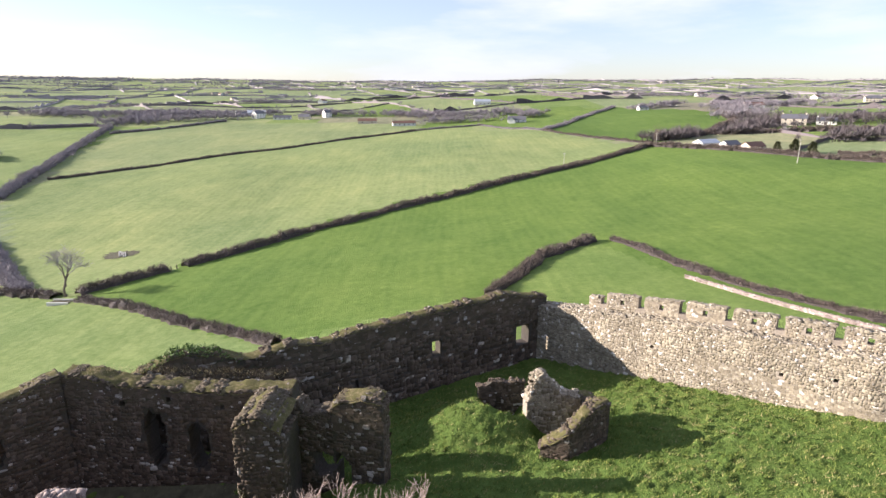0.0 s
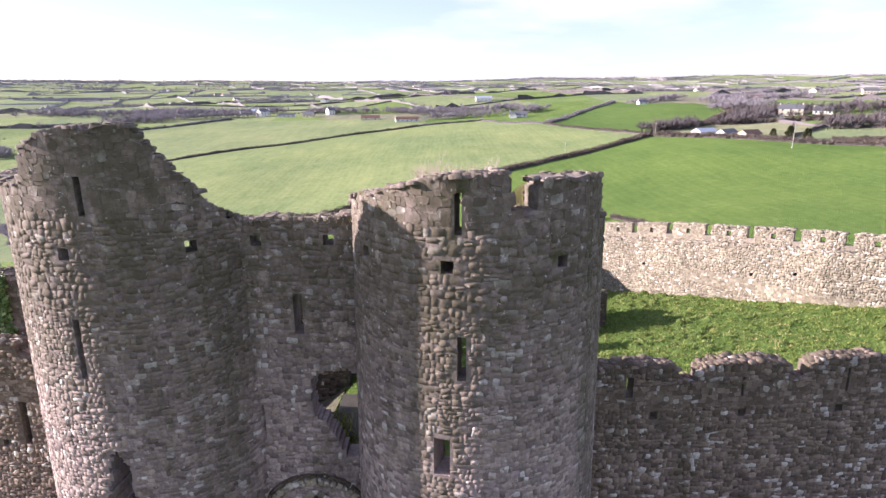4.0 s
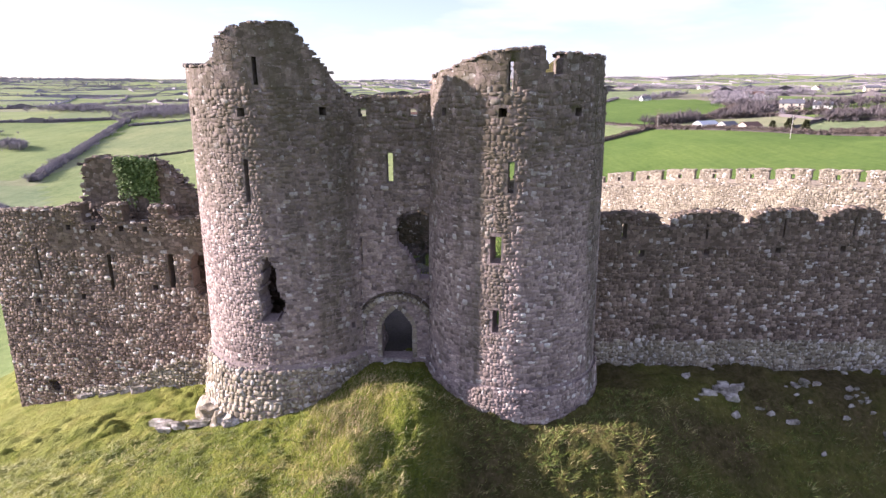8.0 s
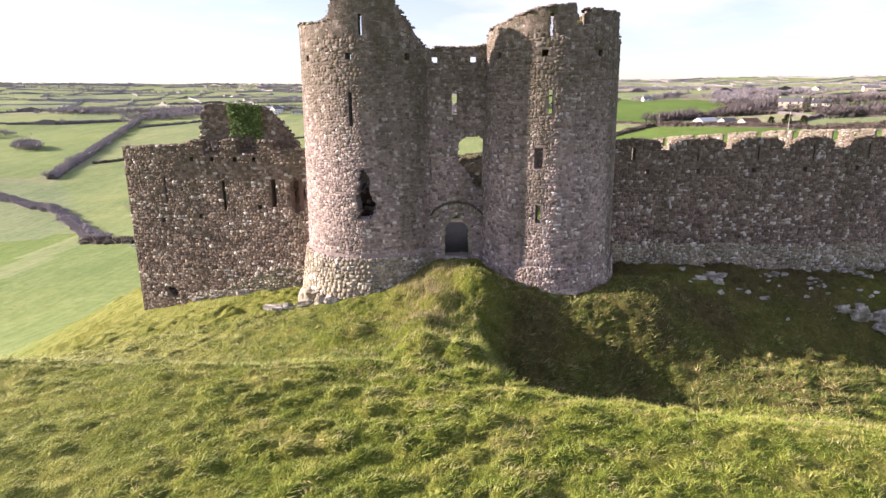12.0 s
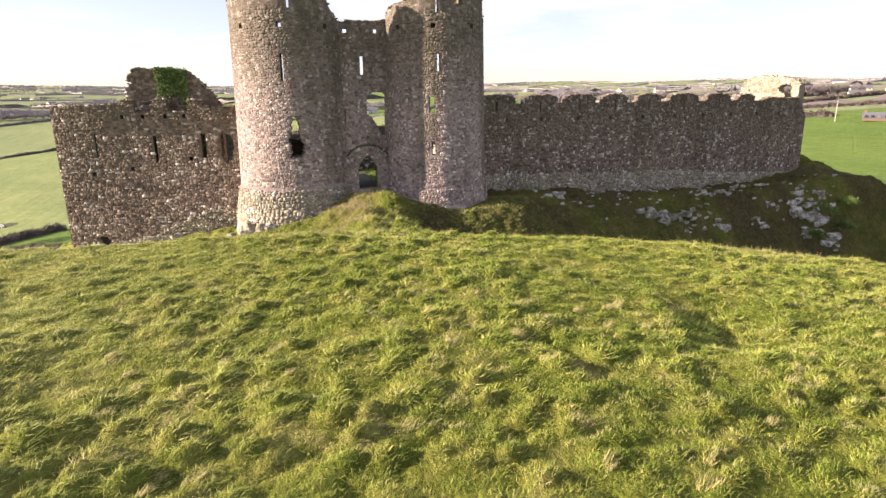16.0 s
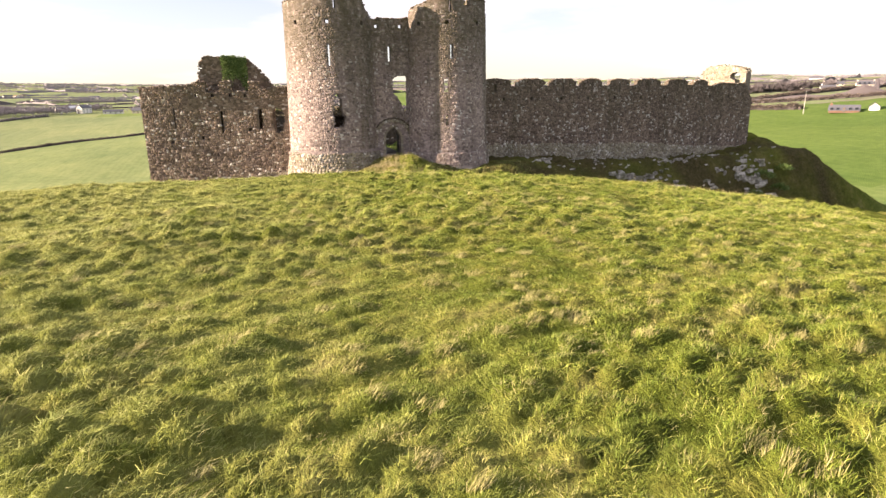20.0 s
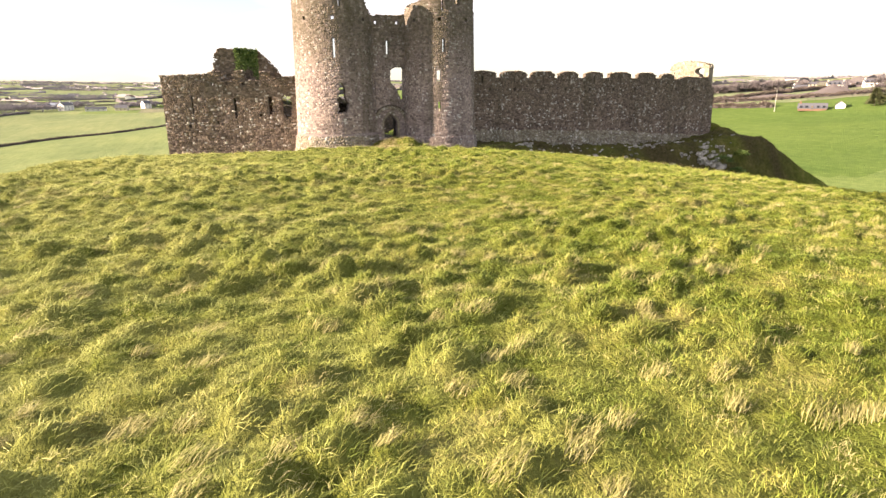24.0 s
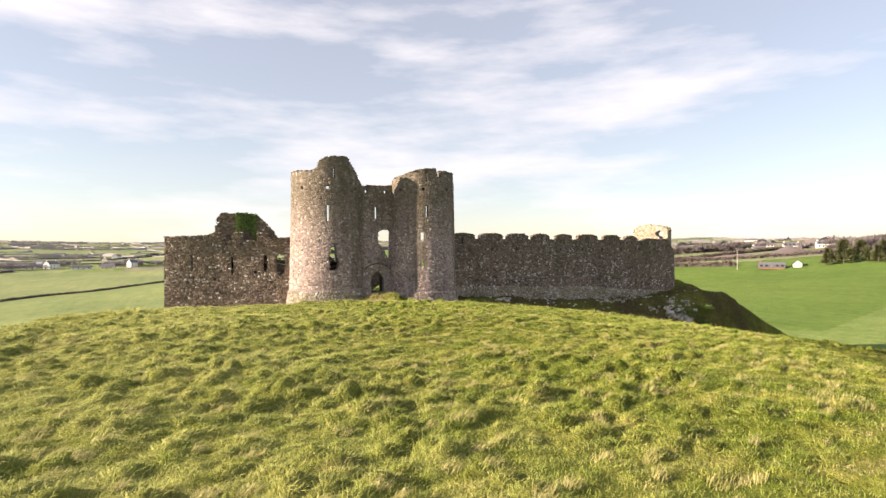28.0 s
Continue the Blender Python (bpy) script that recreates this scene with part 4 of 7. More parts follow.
def build_left_tower():
    S = Ring((-13.75, 12.4), 4.9, 0.02, 15.0, 0.78, 0.14)
    deg = S.s_of
    knots = [(140, 7.0), (155, 12.5), (168, 15.8), (186, 16.7), (244.5, 16.6), (245, 17.0), (248.7, 17.7), (254.5, 18.02), (261, 18.3), (287, 18.43), (291.5, 18.4), (298, 17.62), (306, 16.85), (312, 16.3), (315.5, 15.9), (320, 15.55), (327, 15.15), (335, 14.6), (348, 11.5), (362, 8.0)]
    top = worn(interp_by([deg(a) for a, _ in knots], [z for _, z in knots]), 0.09, 7, 0.42)
    holes = [rect(deg(a) - 0.2, deg(a) + 0.2, 14.12, 14.54) for a in (219, 260.6, 307.4)]
    holes += [rect(deg(270.8) - 0.11, deg(270.8) + 0.11, 15.6, 16.88), rect(deg(261.0) - 0.12, deg(261.0) + 0.12, 9.9, 12.07)]
    torn = [(266.6, 7.05), (270.4, 7.05), (270.9, 6.6), (274.2, 6.45), (273.6, 5.9), (273.2, 5.4), (275.6, 5.0), (278.6, 4.6), (277.4, 4.3), (275.2, 3.95), (274.6, 3.55), (262.4, 3.58), (264.4, 4.1), (262.0, 5.1), (264.6, 5.6), (265.4, 6.3)]
    holes += [broken([(deg(a), z) for a, z in torn]), rect(deg(319.4) - 0.13, deg(319.4) + 0.13, 2.45, 2.8)]
    ob = masonry("gatehouse_tower", (-13.75, 12.4, -1.4), "taller round rubble-stone tower with a broken head and a breach", "tower", S, deg(140), deg(362), lambda s: -4.5, top, 0.95, holes, (), ("core", "stone"), ("out", "in"), 33, near=lambda c: (c[:, 2] > 15.6) & (c[:, 1] < 11), group="gatehouse towers", proud=0.011, size=0.6, coarse_from=12.6)
    rng = np.random.default_rng(78)
    st = Stones()
    st.lay(S, deg(185), deg(328), lambda s: -4.0, lambda s: 0.98, (), rng, -0.02, False, 0.8, 0.05)
    st.build(ob, "stone_base")
    B = Line([(-18.2, 14.6), (-9.2, 13.6)])
    masonry("tower_back_wall", (-13.7, 14.3, -1.4), "ruined shaded back wall of the taller tower", "wall", B, 0, B.length, lambda s: -4.0, worn(interp_by([0, 3, 6, 9], [6.2, 5.0, 4.6, 6.0]), 0.2, 55, 0.5), 1.0, (), (), ("core_shaded", "stone_shaded"), ("out",), 56, size=1.2, rise=0.15)


def build_gate_wall():
    S = Line([(-10.3, 9.78), (-5.0, 9.72)])
    sx = S.s_at
    top = worn(lambda s: 15.12 - 0.16 * abs(math.sin(s * 1.3)), 0.09, 5, 0.5)
    # a pointed door, a broken window, loops and beam holes
    torn = [(-7.3, 8.7), (-7.34, 8.2), (-7.4, 7.3), (-6.95, 6.75), (-6.55, 6.1), (-6.3, 5.7), (-6.1, 5.1), (-5.85, 5.0), (-5.5, 5.3), (-5.1, 5.5), (-5.1, 8.6), (-5.5, 8.9), (-6.1, 9.02), (-6.7, 8.98), (-7.1, 8.85)]
    holes = [arch(sx(-7.48), 0.87, 0.25, 2.1, 3.34), broken([(sx(x), z) for x, z in torn]), rect(sx(-7.8), sx(-7.45), 10.5, 12.12), rect(sx(-9.58), sx(-9.28), 5.9, 7.5), rect(sx(-9.19), sx(-8.79), 14.0, 14.4), rect(sx(-6.52), sx(-6.12), 14.0, 14.4)]
    ob = masonry("gate_wall", (-7.5, 9.7, -0.3), "tall mortared stone gate wall between the two towers", "wall", S, 0, S.length, lambda s: -1.6, top, 0.9, holes, (), ("core", "stone"), ("out", "in"), 45, near=lambda c: (c[:, 2] < 5.2) & (c[:, 1] < 10.0), ds=0.5, proud=0.018, size=0.66, coarse_from=12.4)
    # dressed stones that ring the door, and the long relieving arch over it
    rng = np.random.default_rng(6)
    # the outermost dark ring stands for the shadowed gap above the arch
    for half, spring, apex, z0, wide, count, mat, face in ((0.88, 2.1, 3.36, 0.3, 0.26, 12, "stone_pale", 9.76), (1.84, 2.4, 3.92, 1.4, 0.28, 23, "stone_base", 9.74), (2.12, 2.5, 4.24, 2.2, 0.13, 27, "stone_shaded", 9.75)):
        pts = []
        for k in range(count + 1):
            x = -math.cos(math.pi * k / count)
            lift = (1 - abs(x)) ** 0.55 if half < 1 else (1 - abs(x) ** 2.2) ** 0.55
            pts.append((half * x, spring + (apex - spring) * lift))
        legs = [(-half, z0 + (spring - z0) * i / 6) for i in range(6)]
        path = legs + pts + [(-x, z) for x, z in legs[::-1]]
        for (xa, za), (xb, zb) in zip(path, path[1:]):
            ln = math.hypot(xb - xa, zb - za)
            ux, uz = (xb - xa) / ln, (zb - za) / ln
            cx, cz = (xa + xb) / 2 - uz * wide * 0.5, (za + zb) / 2 + ux * wide * 0.5
            if not -9.75 < -7.48 + cx < -5.25:
                continue
            m = Matrix(((ux * ln * 0.95, uz * -wide, 0, -7.48 + cx), (0, 0, -0.07 if half < 1 else -0.15, face), (uz * ln * 0.95, ux * wide, 0, cz), (0, 0, 0, 1)))
            st = new("voussoir", stone_mesh(int(rng.integers(0, 12)), mat))
            st.parent = ob
            st.matrix_local = Matrix.Translation(ob.location).inverted() @ m


def build_rear_wings():
    """Lower walls that run back from the towers towards the court."""
    for name, pts, tops, seed, label in (
            ("gatehouse_side_wall", [(3.3, 12.9), (3.4, 17.5)], [(0, 9.0), (1.5, 6.0), (3, 3.8), (5, 2.2)], 51, "broken side wall behind the crenellated tower"),
            # hidden by the tower; its height is raised to shade the gate passage
            ("gatehouse_side_wall", [(-18.0, 23.0), (-18.2, 14.0)], [(0, 6.0), (3, 7.4), (6, 8.4), (9, 9.0)], 52, "unseen side wall behind the taller tower, raised for shade"),
            ("passage_wall", [(-5.2, 17.5), (-5.1, 11.0)], [(0, 1.6), (3, 3.0), (6.5, 5.6)], 53, "ruined side wall of the gate passage"),
            ("passage_wall", [(-9.9, 11.0), (-10.2, 19.0)], [(0, 8.5), (3, 5.8), (8, 2.5)], 54, "ruined side wall of the gate passage")):
        S = Line(pts)
        top = worn(interp_by([a for a, _ in tops], [b for _, b in tops]), 0.2, seed, 0.5)
        masonry(name, (*pts[0], -1.0), label, "wall", S, 0, S.length, lambda s: -4.0, top, 1.1, (), (), ("core", "stone"), ("out", "in"), seed, size=1.15, rise=0.16)


def build_passage():
    """The stub of the gate passage's vault, grown over with turf; it keeps the doorway dark."""
    ob = thing("passage_vault", (-7.7, 15.5, 2.8), "turf-topped stub of the gate passage vault", "vault")
    n, v, f = 11, [], []
    for j, y in enumerate(np.linspace(10.66, 14.2, 8)):
        for k in range(n):
            a = math.pi * k / (n - 1)
            v.append((-7.5 - 1.35 * math.cos(a), y, 2.1 + 1.75 * math.sin(a)))
        for k in range(n):
            x = -9.85 + 4.7 * k / (n - 1)
            v.append((x, y, 4.75 - 0.06 * (y - 10.5) + 0.22 * math.sin(1.9 * x + y)))
        v += [(-9.85, y, -2.0), (-8.85, y, -2.0), (-6.15, y, -2.0), (-5.15, y, -2.0)]
    m = 2 * n + 4
    loop = list(range(n, 2 * n)) + [2 * n + 3, 2 * n + 2] + list(range(n - 1, -1, -1)) + [2 * n + 1, 2 * n]
    for j in range(7):
        for a, b in zip(loop, loop[1:] + loop[:1]):
            f.append((j * m + a, j * m + b, (j + 1) * m + b, (j + 1) * m + a))
    f += [tuple(loop), tuple(7 * m + i for i in loop[::-1])]
    # the vault's body takes the shade-darkened mortar
    part("vault", local(ob, v), f, MAT["core_shaded"], ob)
    # a dark slab, run out into the court, stands for shade behind the door
    fl = thing("passage_floor", (-7.65, 14.6, -0.6), "dark shade slab and threshold stones of the gate passage", "floor", kind="structure")
    part("paving", local(fl, box(-8.84, -6.16, 9.96, 23.5, -1.6, 0.18)[0]), box(-8.84, -6.16, 9.96, 23.5, -1.6, 0.18)[1], MAT["core_shaded"], fl)
    for k, (x0, x1) in enumerate(((-8.3, -7.75), (-7.72, -7.2), (-7.17, -6.65))):
        b = box(x0, x1, 9.5 + 0.05 * k, 9.95, -0.6, 0.24 - 0.05 * k)
        part("threshold_stone", local(fl, b[0]), b[1], MAT["rock"], fl)
    rng = np.random.default_rng(14)
    g = 1500
    P = np.stack([rng.uniform(-9.75, -5.2, g), rng.uniform(10.8, 14.1, g), np.zeros(g)], -1)
    P[:, 2] = 4.7 - 0.06 * (P[:, 1] - 10.5)
    D = rng.normal(0, 0.5, (g, 3)) + [0.2, 0, 0.9]
    D /= np.linalg.norm(D, axis=1)[:, None]
    part("turf", local(ob, np.vstack([spikes(P, D, rng.uniform(0.15, 0.4, g), np.full(g, 0.09), rng)[0]])), np.arange(3 * g).reshape(-1, 3).tolist(), MAT["blade"], ob, "rough green turf")


# ---- the curtain walls ----
def build_right_curtain():
    S = Line(RIGHT_LINE, 0.012, 8.0)
    sx = S.s_at
    merlons = [(3.6, 7.5), (8.35, 12.25), (13.05, 16.75), (17.6, 20.8), (22.1, 25.3), (26.6, 30.7), (32.1, 35.7), (37.0, 39.6), (41.2, 49.0)]

    def top(s):
        x = float(np.interp(s, S.at, S.p[:, 0]))
        h = 7.75
        for a, b in merlons:
            if a <= x <= b:
                edge = min(x - a, b - x)
                h = 8.25 + 0.38 * min(1, edge / 0.9) ** 0.6 - 0.02 * max(0, x - 34) - (0.35 if x > 41 else 0) - 1.25 * max(0, x - 47.4)
        return h
    base = interp_by([sx(v) for v in (3, 12, 20, 28, 37, 49)], [-1.4, -1.9, -2.6, -3.4, -3.2, -2.4])
    cuts = [sx(v) for m in merlons for v in m if 3.1 < v < 48.9]
    holes = [rect(sx(x) - 0.17, sx(x) + 0.17, 6.05, 6.42) for x in (6.6, 10.4, 14.7, 18.7, 22.9, 27.4, 31.6, 35.9, 40.2, 44.0)]
    holes += [rect(sx(5.35), sx(5.65), 7.1, 8.0)]
    holes += [rect(sx(x) - 0.055, sx(x) + 0.055, 7.0, 8.1) for x in (10.3, 14.9, 19.2, 23.7, 28.6, 33.9)]
    ob = masonry("curtain_wall", (25, 12.5, -2), "crenellated rubble-stone curtain wall with pale mortar at its foot", "wall", S, 0, S.length, base, worn(top, 0.05, 4, 0.4), 0.65, holes, cuts, ("core_dull", "stone_dull"), ("out",), 61, size=0.64, near=lambda c: (c[:, 2] > 6.6) & (c[:, 0] < 17) & (c[:, 1] < 12), ds=0.7, rise=0.15)
    rng = np.random.default_rng(79)
    st = Stones()
    st.lay(S, sx(4.2), S.length, base, interp_by([sx(v) for v in (3, 12, 20, 28, 37, 49)], [1.0, 0.9, 0.4, 0.3, -0.6, -1.0]), (), rng, -0.03, False, 0.75, 0.04)
    st.build(ob, "stone_base")


def build_left_curtain():
    S = Line(LEFT_LINE, 0.02, 8.0)
    sx = S.s_at
    knots = [(-34.4, 8.0), (-32, 8.15), (-29.2, 8.2), (-28.35, 8.55), (-27.6, 8.6), (-27.5, 7.5), (-26.2, 7.4), (-26.0, 8.6), (-24.8, 8.6), (-24.7, 7.5), (-23.0, 7.5), (-22.9, 8.5), (-21.8, 8.5), (-21.6, 7.7), (-19.7, 7.9), (-18, 8.0)]
    top = worn(interp_by([sx(a) for a, _ in knots], [b for _, b in knots]), 0.07, 9, 0.4)
    base = interp_by([0, sx(-30.6), sx(-26), sx(-21.6), S.length], [-7.4, -6.4, -5.6, -5.0, -4.6])
    holes = [rect(sx(-26.25), sx(-26.0), 3.0, 5.35), rect(sx(-22.15), sx(-21.75), 3.3, 5.5), ragged(sx(-20.0), 4.3, 0.62, 1.35, 0.5), rect(sx(-31.15), sx(-31.02), 3.6, 5.7), ragged(sx(-31.5), -4.1, 0.36, 0.4, 1.0, -0.4)]
    holes += [rect(sx(x) - 0.16, sx(x) + 0.16, z, z + 0.34) for x, z in ((-28.3, 2.3), (-31.6, 1.9), (-23.2, 3.1), (-28.6, 6.9), (-26.9, 6.9), (-25.0, 6.9), (-23.4, 6.9))]
    ob = masonry("curtain_wall", (-26, 14, -5), "tall rubble-stone curtain wall with arrow loops and worn merlons", "wall", S, 0, S.length, base, top, 0.75, holes, [sx(a) for a, _ in knots[3:13]], ("core_dull", "stone_dull"), ("out",), 63, size=0.66, near=lambda c: (c[:, 2] > 5.5) & (c[:, 1] < 14.6) & (c[:, 0] > -30), ds=0.6, rise=0.16)
    rng = np.random.default_rng(80)
    st = Stones()
    st.lay(S, sx(-30), S.length - 0.5, base, interp_by([0, sx(-27), sx(-22), S.length], [-5, -3.6, -1.4, -1.6]), (), rng, -0.03, False, 0.75, 0.06)
    st.build(ob, "stone_base")
    # the ivy-clad fragment that stands up behind the wall-walk
    T = Line([(-28.4, 15.9), (-20.4, 15.2)])
    kn = [(0, 8.6), (0.35, 10.6), (0.9, 11.25), (3.4, 11.35), (5.3, 11.1), (6.1, 10.5), (6.8, 9.7), (7.5, 8.8), (8.1, 8.0)]
    gt = worn(interp_by([a for a, _ in kn], [b for _, b in kn]), 0.10, 12, 0.35)
    gable = masonry("ruined_gable", (-24.5, 15.6, -2), "ivy-clad stone gable fragment behind the curtain wall", "wall", T, 0, T.length, lambda s: -3.0, gt, 1.1, (), (), ("core_dull", "stone_dull"), ("out", "in"), 64, size=0.8, near=lambda c: (c[:, 2] > 8.5) & (c[:, 1] < 15.9), rise=0.15)
    rng = np.random.default_rng(8)
    n = 5200
    s = rng.uniform(2.7, 5.4, n)
    z = rng.uniform(6.8, 11.4, n)
    z = np.where(rng.random(n) < 0.5, 11.5 - np.abs(rng.normal(0, 1.7, n)), z)
    keep = (z > 11.6 - 2.6 * (1 + np.sin(2.6 * s) * 0.35) * rng.random(n) ** 0.6 - 1.1 * (s > 3.6)) & (z < [gt(v) + 0.12 for v in s]) & (s > 2.6) & (s < 6.2) & (z > 7.6)
    s, z = s[keep], z[keep]
    c = T.P(s, z, -np.abs(rng.normal(0.10, 0.08, len(s))))
    d = np.column_stack([rng.normal(0, 0.7, len(s)), -np.abs(rng.normal(0.5, 0.4, len(s))), rng.normal(-0.5, 0.6, len(s))])
    d /= np.linalg.norm(d, axis=1)[:, None]
    side = np.cross(d, np.array([0, -0.6, 0.8]))
    side /= np.linalg.norm(side, axis=1)[:, None]
    ln, w = rng.uniform(0.12, 0.26, len(s))[:, None], rng.uniform(0.10, 0.2, len(s))[:, None]
    V = np.stack([c, c + d * ln * 0.5 + side * w / 2, c + d * ln, c + d * ln * 0.5 - side * w / 2], 1).reshape(-1, 3)
    iv = part("ivy", V, np.arange(len(V)).reshape(-1, 4), MAT["ivy"], None, "glossy green ivy")
    iv.parent = None
    tagged(iv, "dense green ivy hanging over the stone gable", "ivy", kind="stuff")


def build_back_curtain():
    S = Line(BACK_LINE)
    n = S.length
    # heights along the wall, from the broken end turret to the far corner
    s_turn, s_mid, s_low = S.at[1], S.at[2], S.at[3]
    walk_z = interp_by([0, s_turn, s_mid, s_low, s_low + 9, n], [7.0, 7.0, 6.0, 4.9, 3.6, 2.0])
    base = interp_by([0, s_turn, s_mid, s_low, n], [-3.5, -3.5, -1.5, -3.0, -6.5])
    S2 = Line(BACK_LINE, 0, 0, 0.6)
    ob = masonry("curtain_wall", (30, 38, 0), "sunlit pale stone curtain wall with a wall-walk, seen from the court", "wall", S2, s_turn, n, base, walk_z, 1.9, [rect(v, v + 0.3, z, z + 0.3) for v, z in ((s_mid + 2, 3.4), (s_mid + 5.5, 2.6), (s_mid - 5, 3.6), (s_low + 4, 1.5), (s_mid - 11, 4.0))], (), ("core_pale", "stone_pale"), ("in",), 71, size=0.52, cap=True, near=lambda c: (c[:, 2] > 1.0) & (c[:, 0] > 22) & (c[:, 0] < 33) & (c[:, 1] < 46), ds=0.8, rise=0.16)
    # the parapet: merlons with a small loop each, narrow gaps between them
    par = thing("parapet", (30, 38, 5), "crenellated parapet of pale stone with small square loops", "parapet")
    rng = np.random.default_rng(72)
    st = Stones()
    V, F = [], []
    s = n - 6.2
    k = 0
    while s > s_turn + 1:
        w = 3.25 if k else 1.3
        a, b = s - w, s
        rise = 1.55 if k else 1.2
        tp = worn(lambda v, r=rise: walk_z(v) + r, 0.06, k, 0.5)
        hole = [rect((a + b) / 2 - 0.2, (a + b) / 2 + 0.2, float(walk_z((a + b) / 2)) + 0.55, float(walk_z((a + b) / 2)) + 1.05)] if k else []
        v, f = shell(S2, a, b, lambda q: walk_z(q) - 0.1, tp, 0.65, hole, (), 0.7)
        F += [tuple(i + len(V) for i in q) for q in f]
        V += [tuple(q) for q in v]
        st.lay(S2, a, b, walk_z, tp, hole, rng, 0.65, True, 0.6, 0.02)
        st.cap(S2, a, b, tp, 0.65, rng, size=0.5, rise=0.06)
        low = shell(S2, a - 0.62, a, lambda q: walk_z(q) - 0.1, lambda q: walk_z(q) + 0.45, 0.65)
        F += [tuple(i + len(V) for i in q) for q in low[1]]
        V += [tuple(q) for q in low[0]]
        s = a - 0.62
        k += 1
    part("wall_core", local(par, V), F, MAT["core_pale"], par)
    st.build(par, "stone_pale", lambda c: (c[:, 0] > 18) & (c[:, 0] < 34))
    # the broken turret at the outer corner
    T = Line([(49.1, 16.95), (49.0, 26.8)])
    kn = [(0, 9.6), (0.3, 10.2), (1.2, 10.5), (2.4, 10.55), (4.5, 10.95), (6.6, 10.9), (8.4, 10.5), (9.2, 9.9), (9.85, 8.8)]
    tp = worn(interp_by([a for a, _ in kn], [b for _, b in kn]), 0.16, 15, 0.5)
    torn = [(1.0, 9.4), (1.5, 9.75), (2.6, 9.7), (3.3, 9.3), (3.0, 8.8), (2.2, 8.6), (1.9, 7.6), (1.2, 6.6), (0.7, 6.5), (0.9, 7.8), (1.2, 8.7)]
    masonry("turret", (49, 20, 0), "broken pale-stone corner turret with a gaping hole", "tower", T, 0, T.length, lambda s: -4.0, tp, 0.9, [broken(torn), rect(8.0, 8.3, 8.9, 9.2)], (), ("core_pale", "stone_pale"), ("out", "in"), 73, size=0.8, rise=0.18, near=lambda c: c[:, 2] > 8.2)


def build_dark_curtain():
    S = Line(DARK_LINE)
    n = S.length
    kn = [(0, 3.1), (2.5, 3.6), (5.8, 4.5), (7, 4.2), (11.5, 4.2), (18, 4.0), (22, 4.0), (24.5, 3.5), (28, 4.2), (31, 3.5), (33.5, 4.6), (36.5, 4.9), (38.5, 4.0), (40.5, 2.9), (46, 2.3), (57, 2.2), (n, 5.0)]
    tp = worn(interp_by([a for a, _ in kn], [b for _, b in kn]), 0.16, 22, 0.6)
    holes = [rect(2.3, 4.0, -1.8, 0.35), rect(13.2, 14.3, -0.5, 1.1), rect(22, 22.3, -1.5, -0.6), rect(28.5, 28.9, -1.0, 0.2)]
    ob = masonry("curtain_wall", (-6, 48, -3), "dark shaded stone curtain wall with a mossy uneven head", "wall", S, 0, n, lambda s: -9.5, tp, 1.2, holes, (), ("core_shaded", "stone_shaded"), ("in",), 81, size=0.95, ds=0.8, rise=0.15, near=lambda c: (c[:, 2] > 2.2) & (c[:, 0] > -14))
    moss_mat(ob, S, 0, 46, tp, 1.2, 9, 0.07)
    # ivy and bramble heaped on the head where it meets the hall
    rng = np.random.default_rng(19)
    m = 1500
    q = rng.uniform(31.5, 39.0, m)
    z = np.array([tp(v) for v in q]) + 0.5 * rng.random(m) ** 1.5 * np.sin((q - 31.5) / 7.5 * math.pi) - 0.15
    u = rng.normal(0, 1, (m, 3)) + [0, 0, 0.7]
    u /= np.linalg.norm(u, axis=1)[:, None]
    heap = new("ivy", mesh_of("ivy", *[a.tolist() for a in spikes(S.P(q, z, rng.uniform(-0.1, 1.3, m)), u, rng.uniform(0.15, 0.35, m), np.full(m, 0.13), rng)], MAT["ivy"]))
    tagged(heap, "dark ivy heaped on the shaded wall head", "ivy", kind="stuff")


# ---- ruins within the court ----
def moss_mat(ob, S, s0, s1, top, thick, seed, lift=0.1):
    """A lumpy mat of moss and turf over a wall's head, drooping at both edges."""
    rng = np.random.default_rng(seed)
    n, k = max(4, int((s1 - s0) / 0.28)), 7
    ss = np.linspace(s0 + 0.05, s1 - 0.05, n)
    d = np.linspace(-0.07, thick + 0.07, k)
    A, D = np.meshgrid(ss, d, indexing="ij")
    run = np.array([np.mean([float(top(min(s1, max(s0, v + e)))) for e in np.linspace(-0.9, 0.9, 9)]) for v in ss])
    Z = run[:, None] + lift * (0.6 + 0.9 * rng.random((n, k)) + 0.8 * value_noise(A, D, 0.8, seed))
    Z[:, 0] -= lift + 0.25 * rng.random(n)
    Z[:, -1] -= lift + 0.25 * rng.random(n)
    V = S.P(A.ravel(), Z.ravel(), D.ravel())
    idx = np.arange(n * k).reshape(n, k)
    F = np.stack([idx[:-1, :-1], idx[1:, :-1], idx[1:, 1:], idx[:-1, 1:]], -1).reshape(-1, 4)
    part("moss_mat", local(ob, V), F.tolist(), MAT["moss"], ob, "olive moss and withered turf", smooth_shade=True)


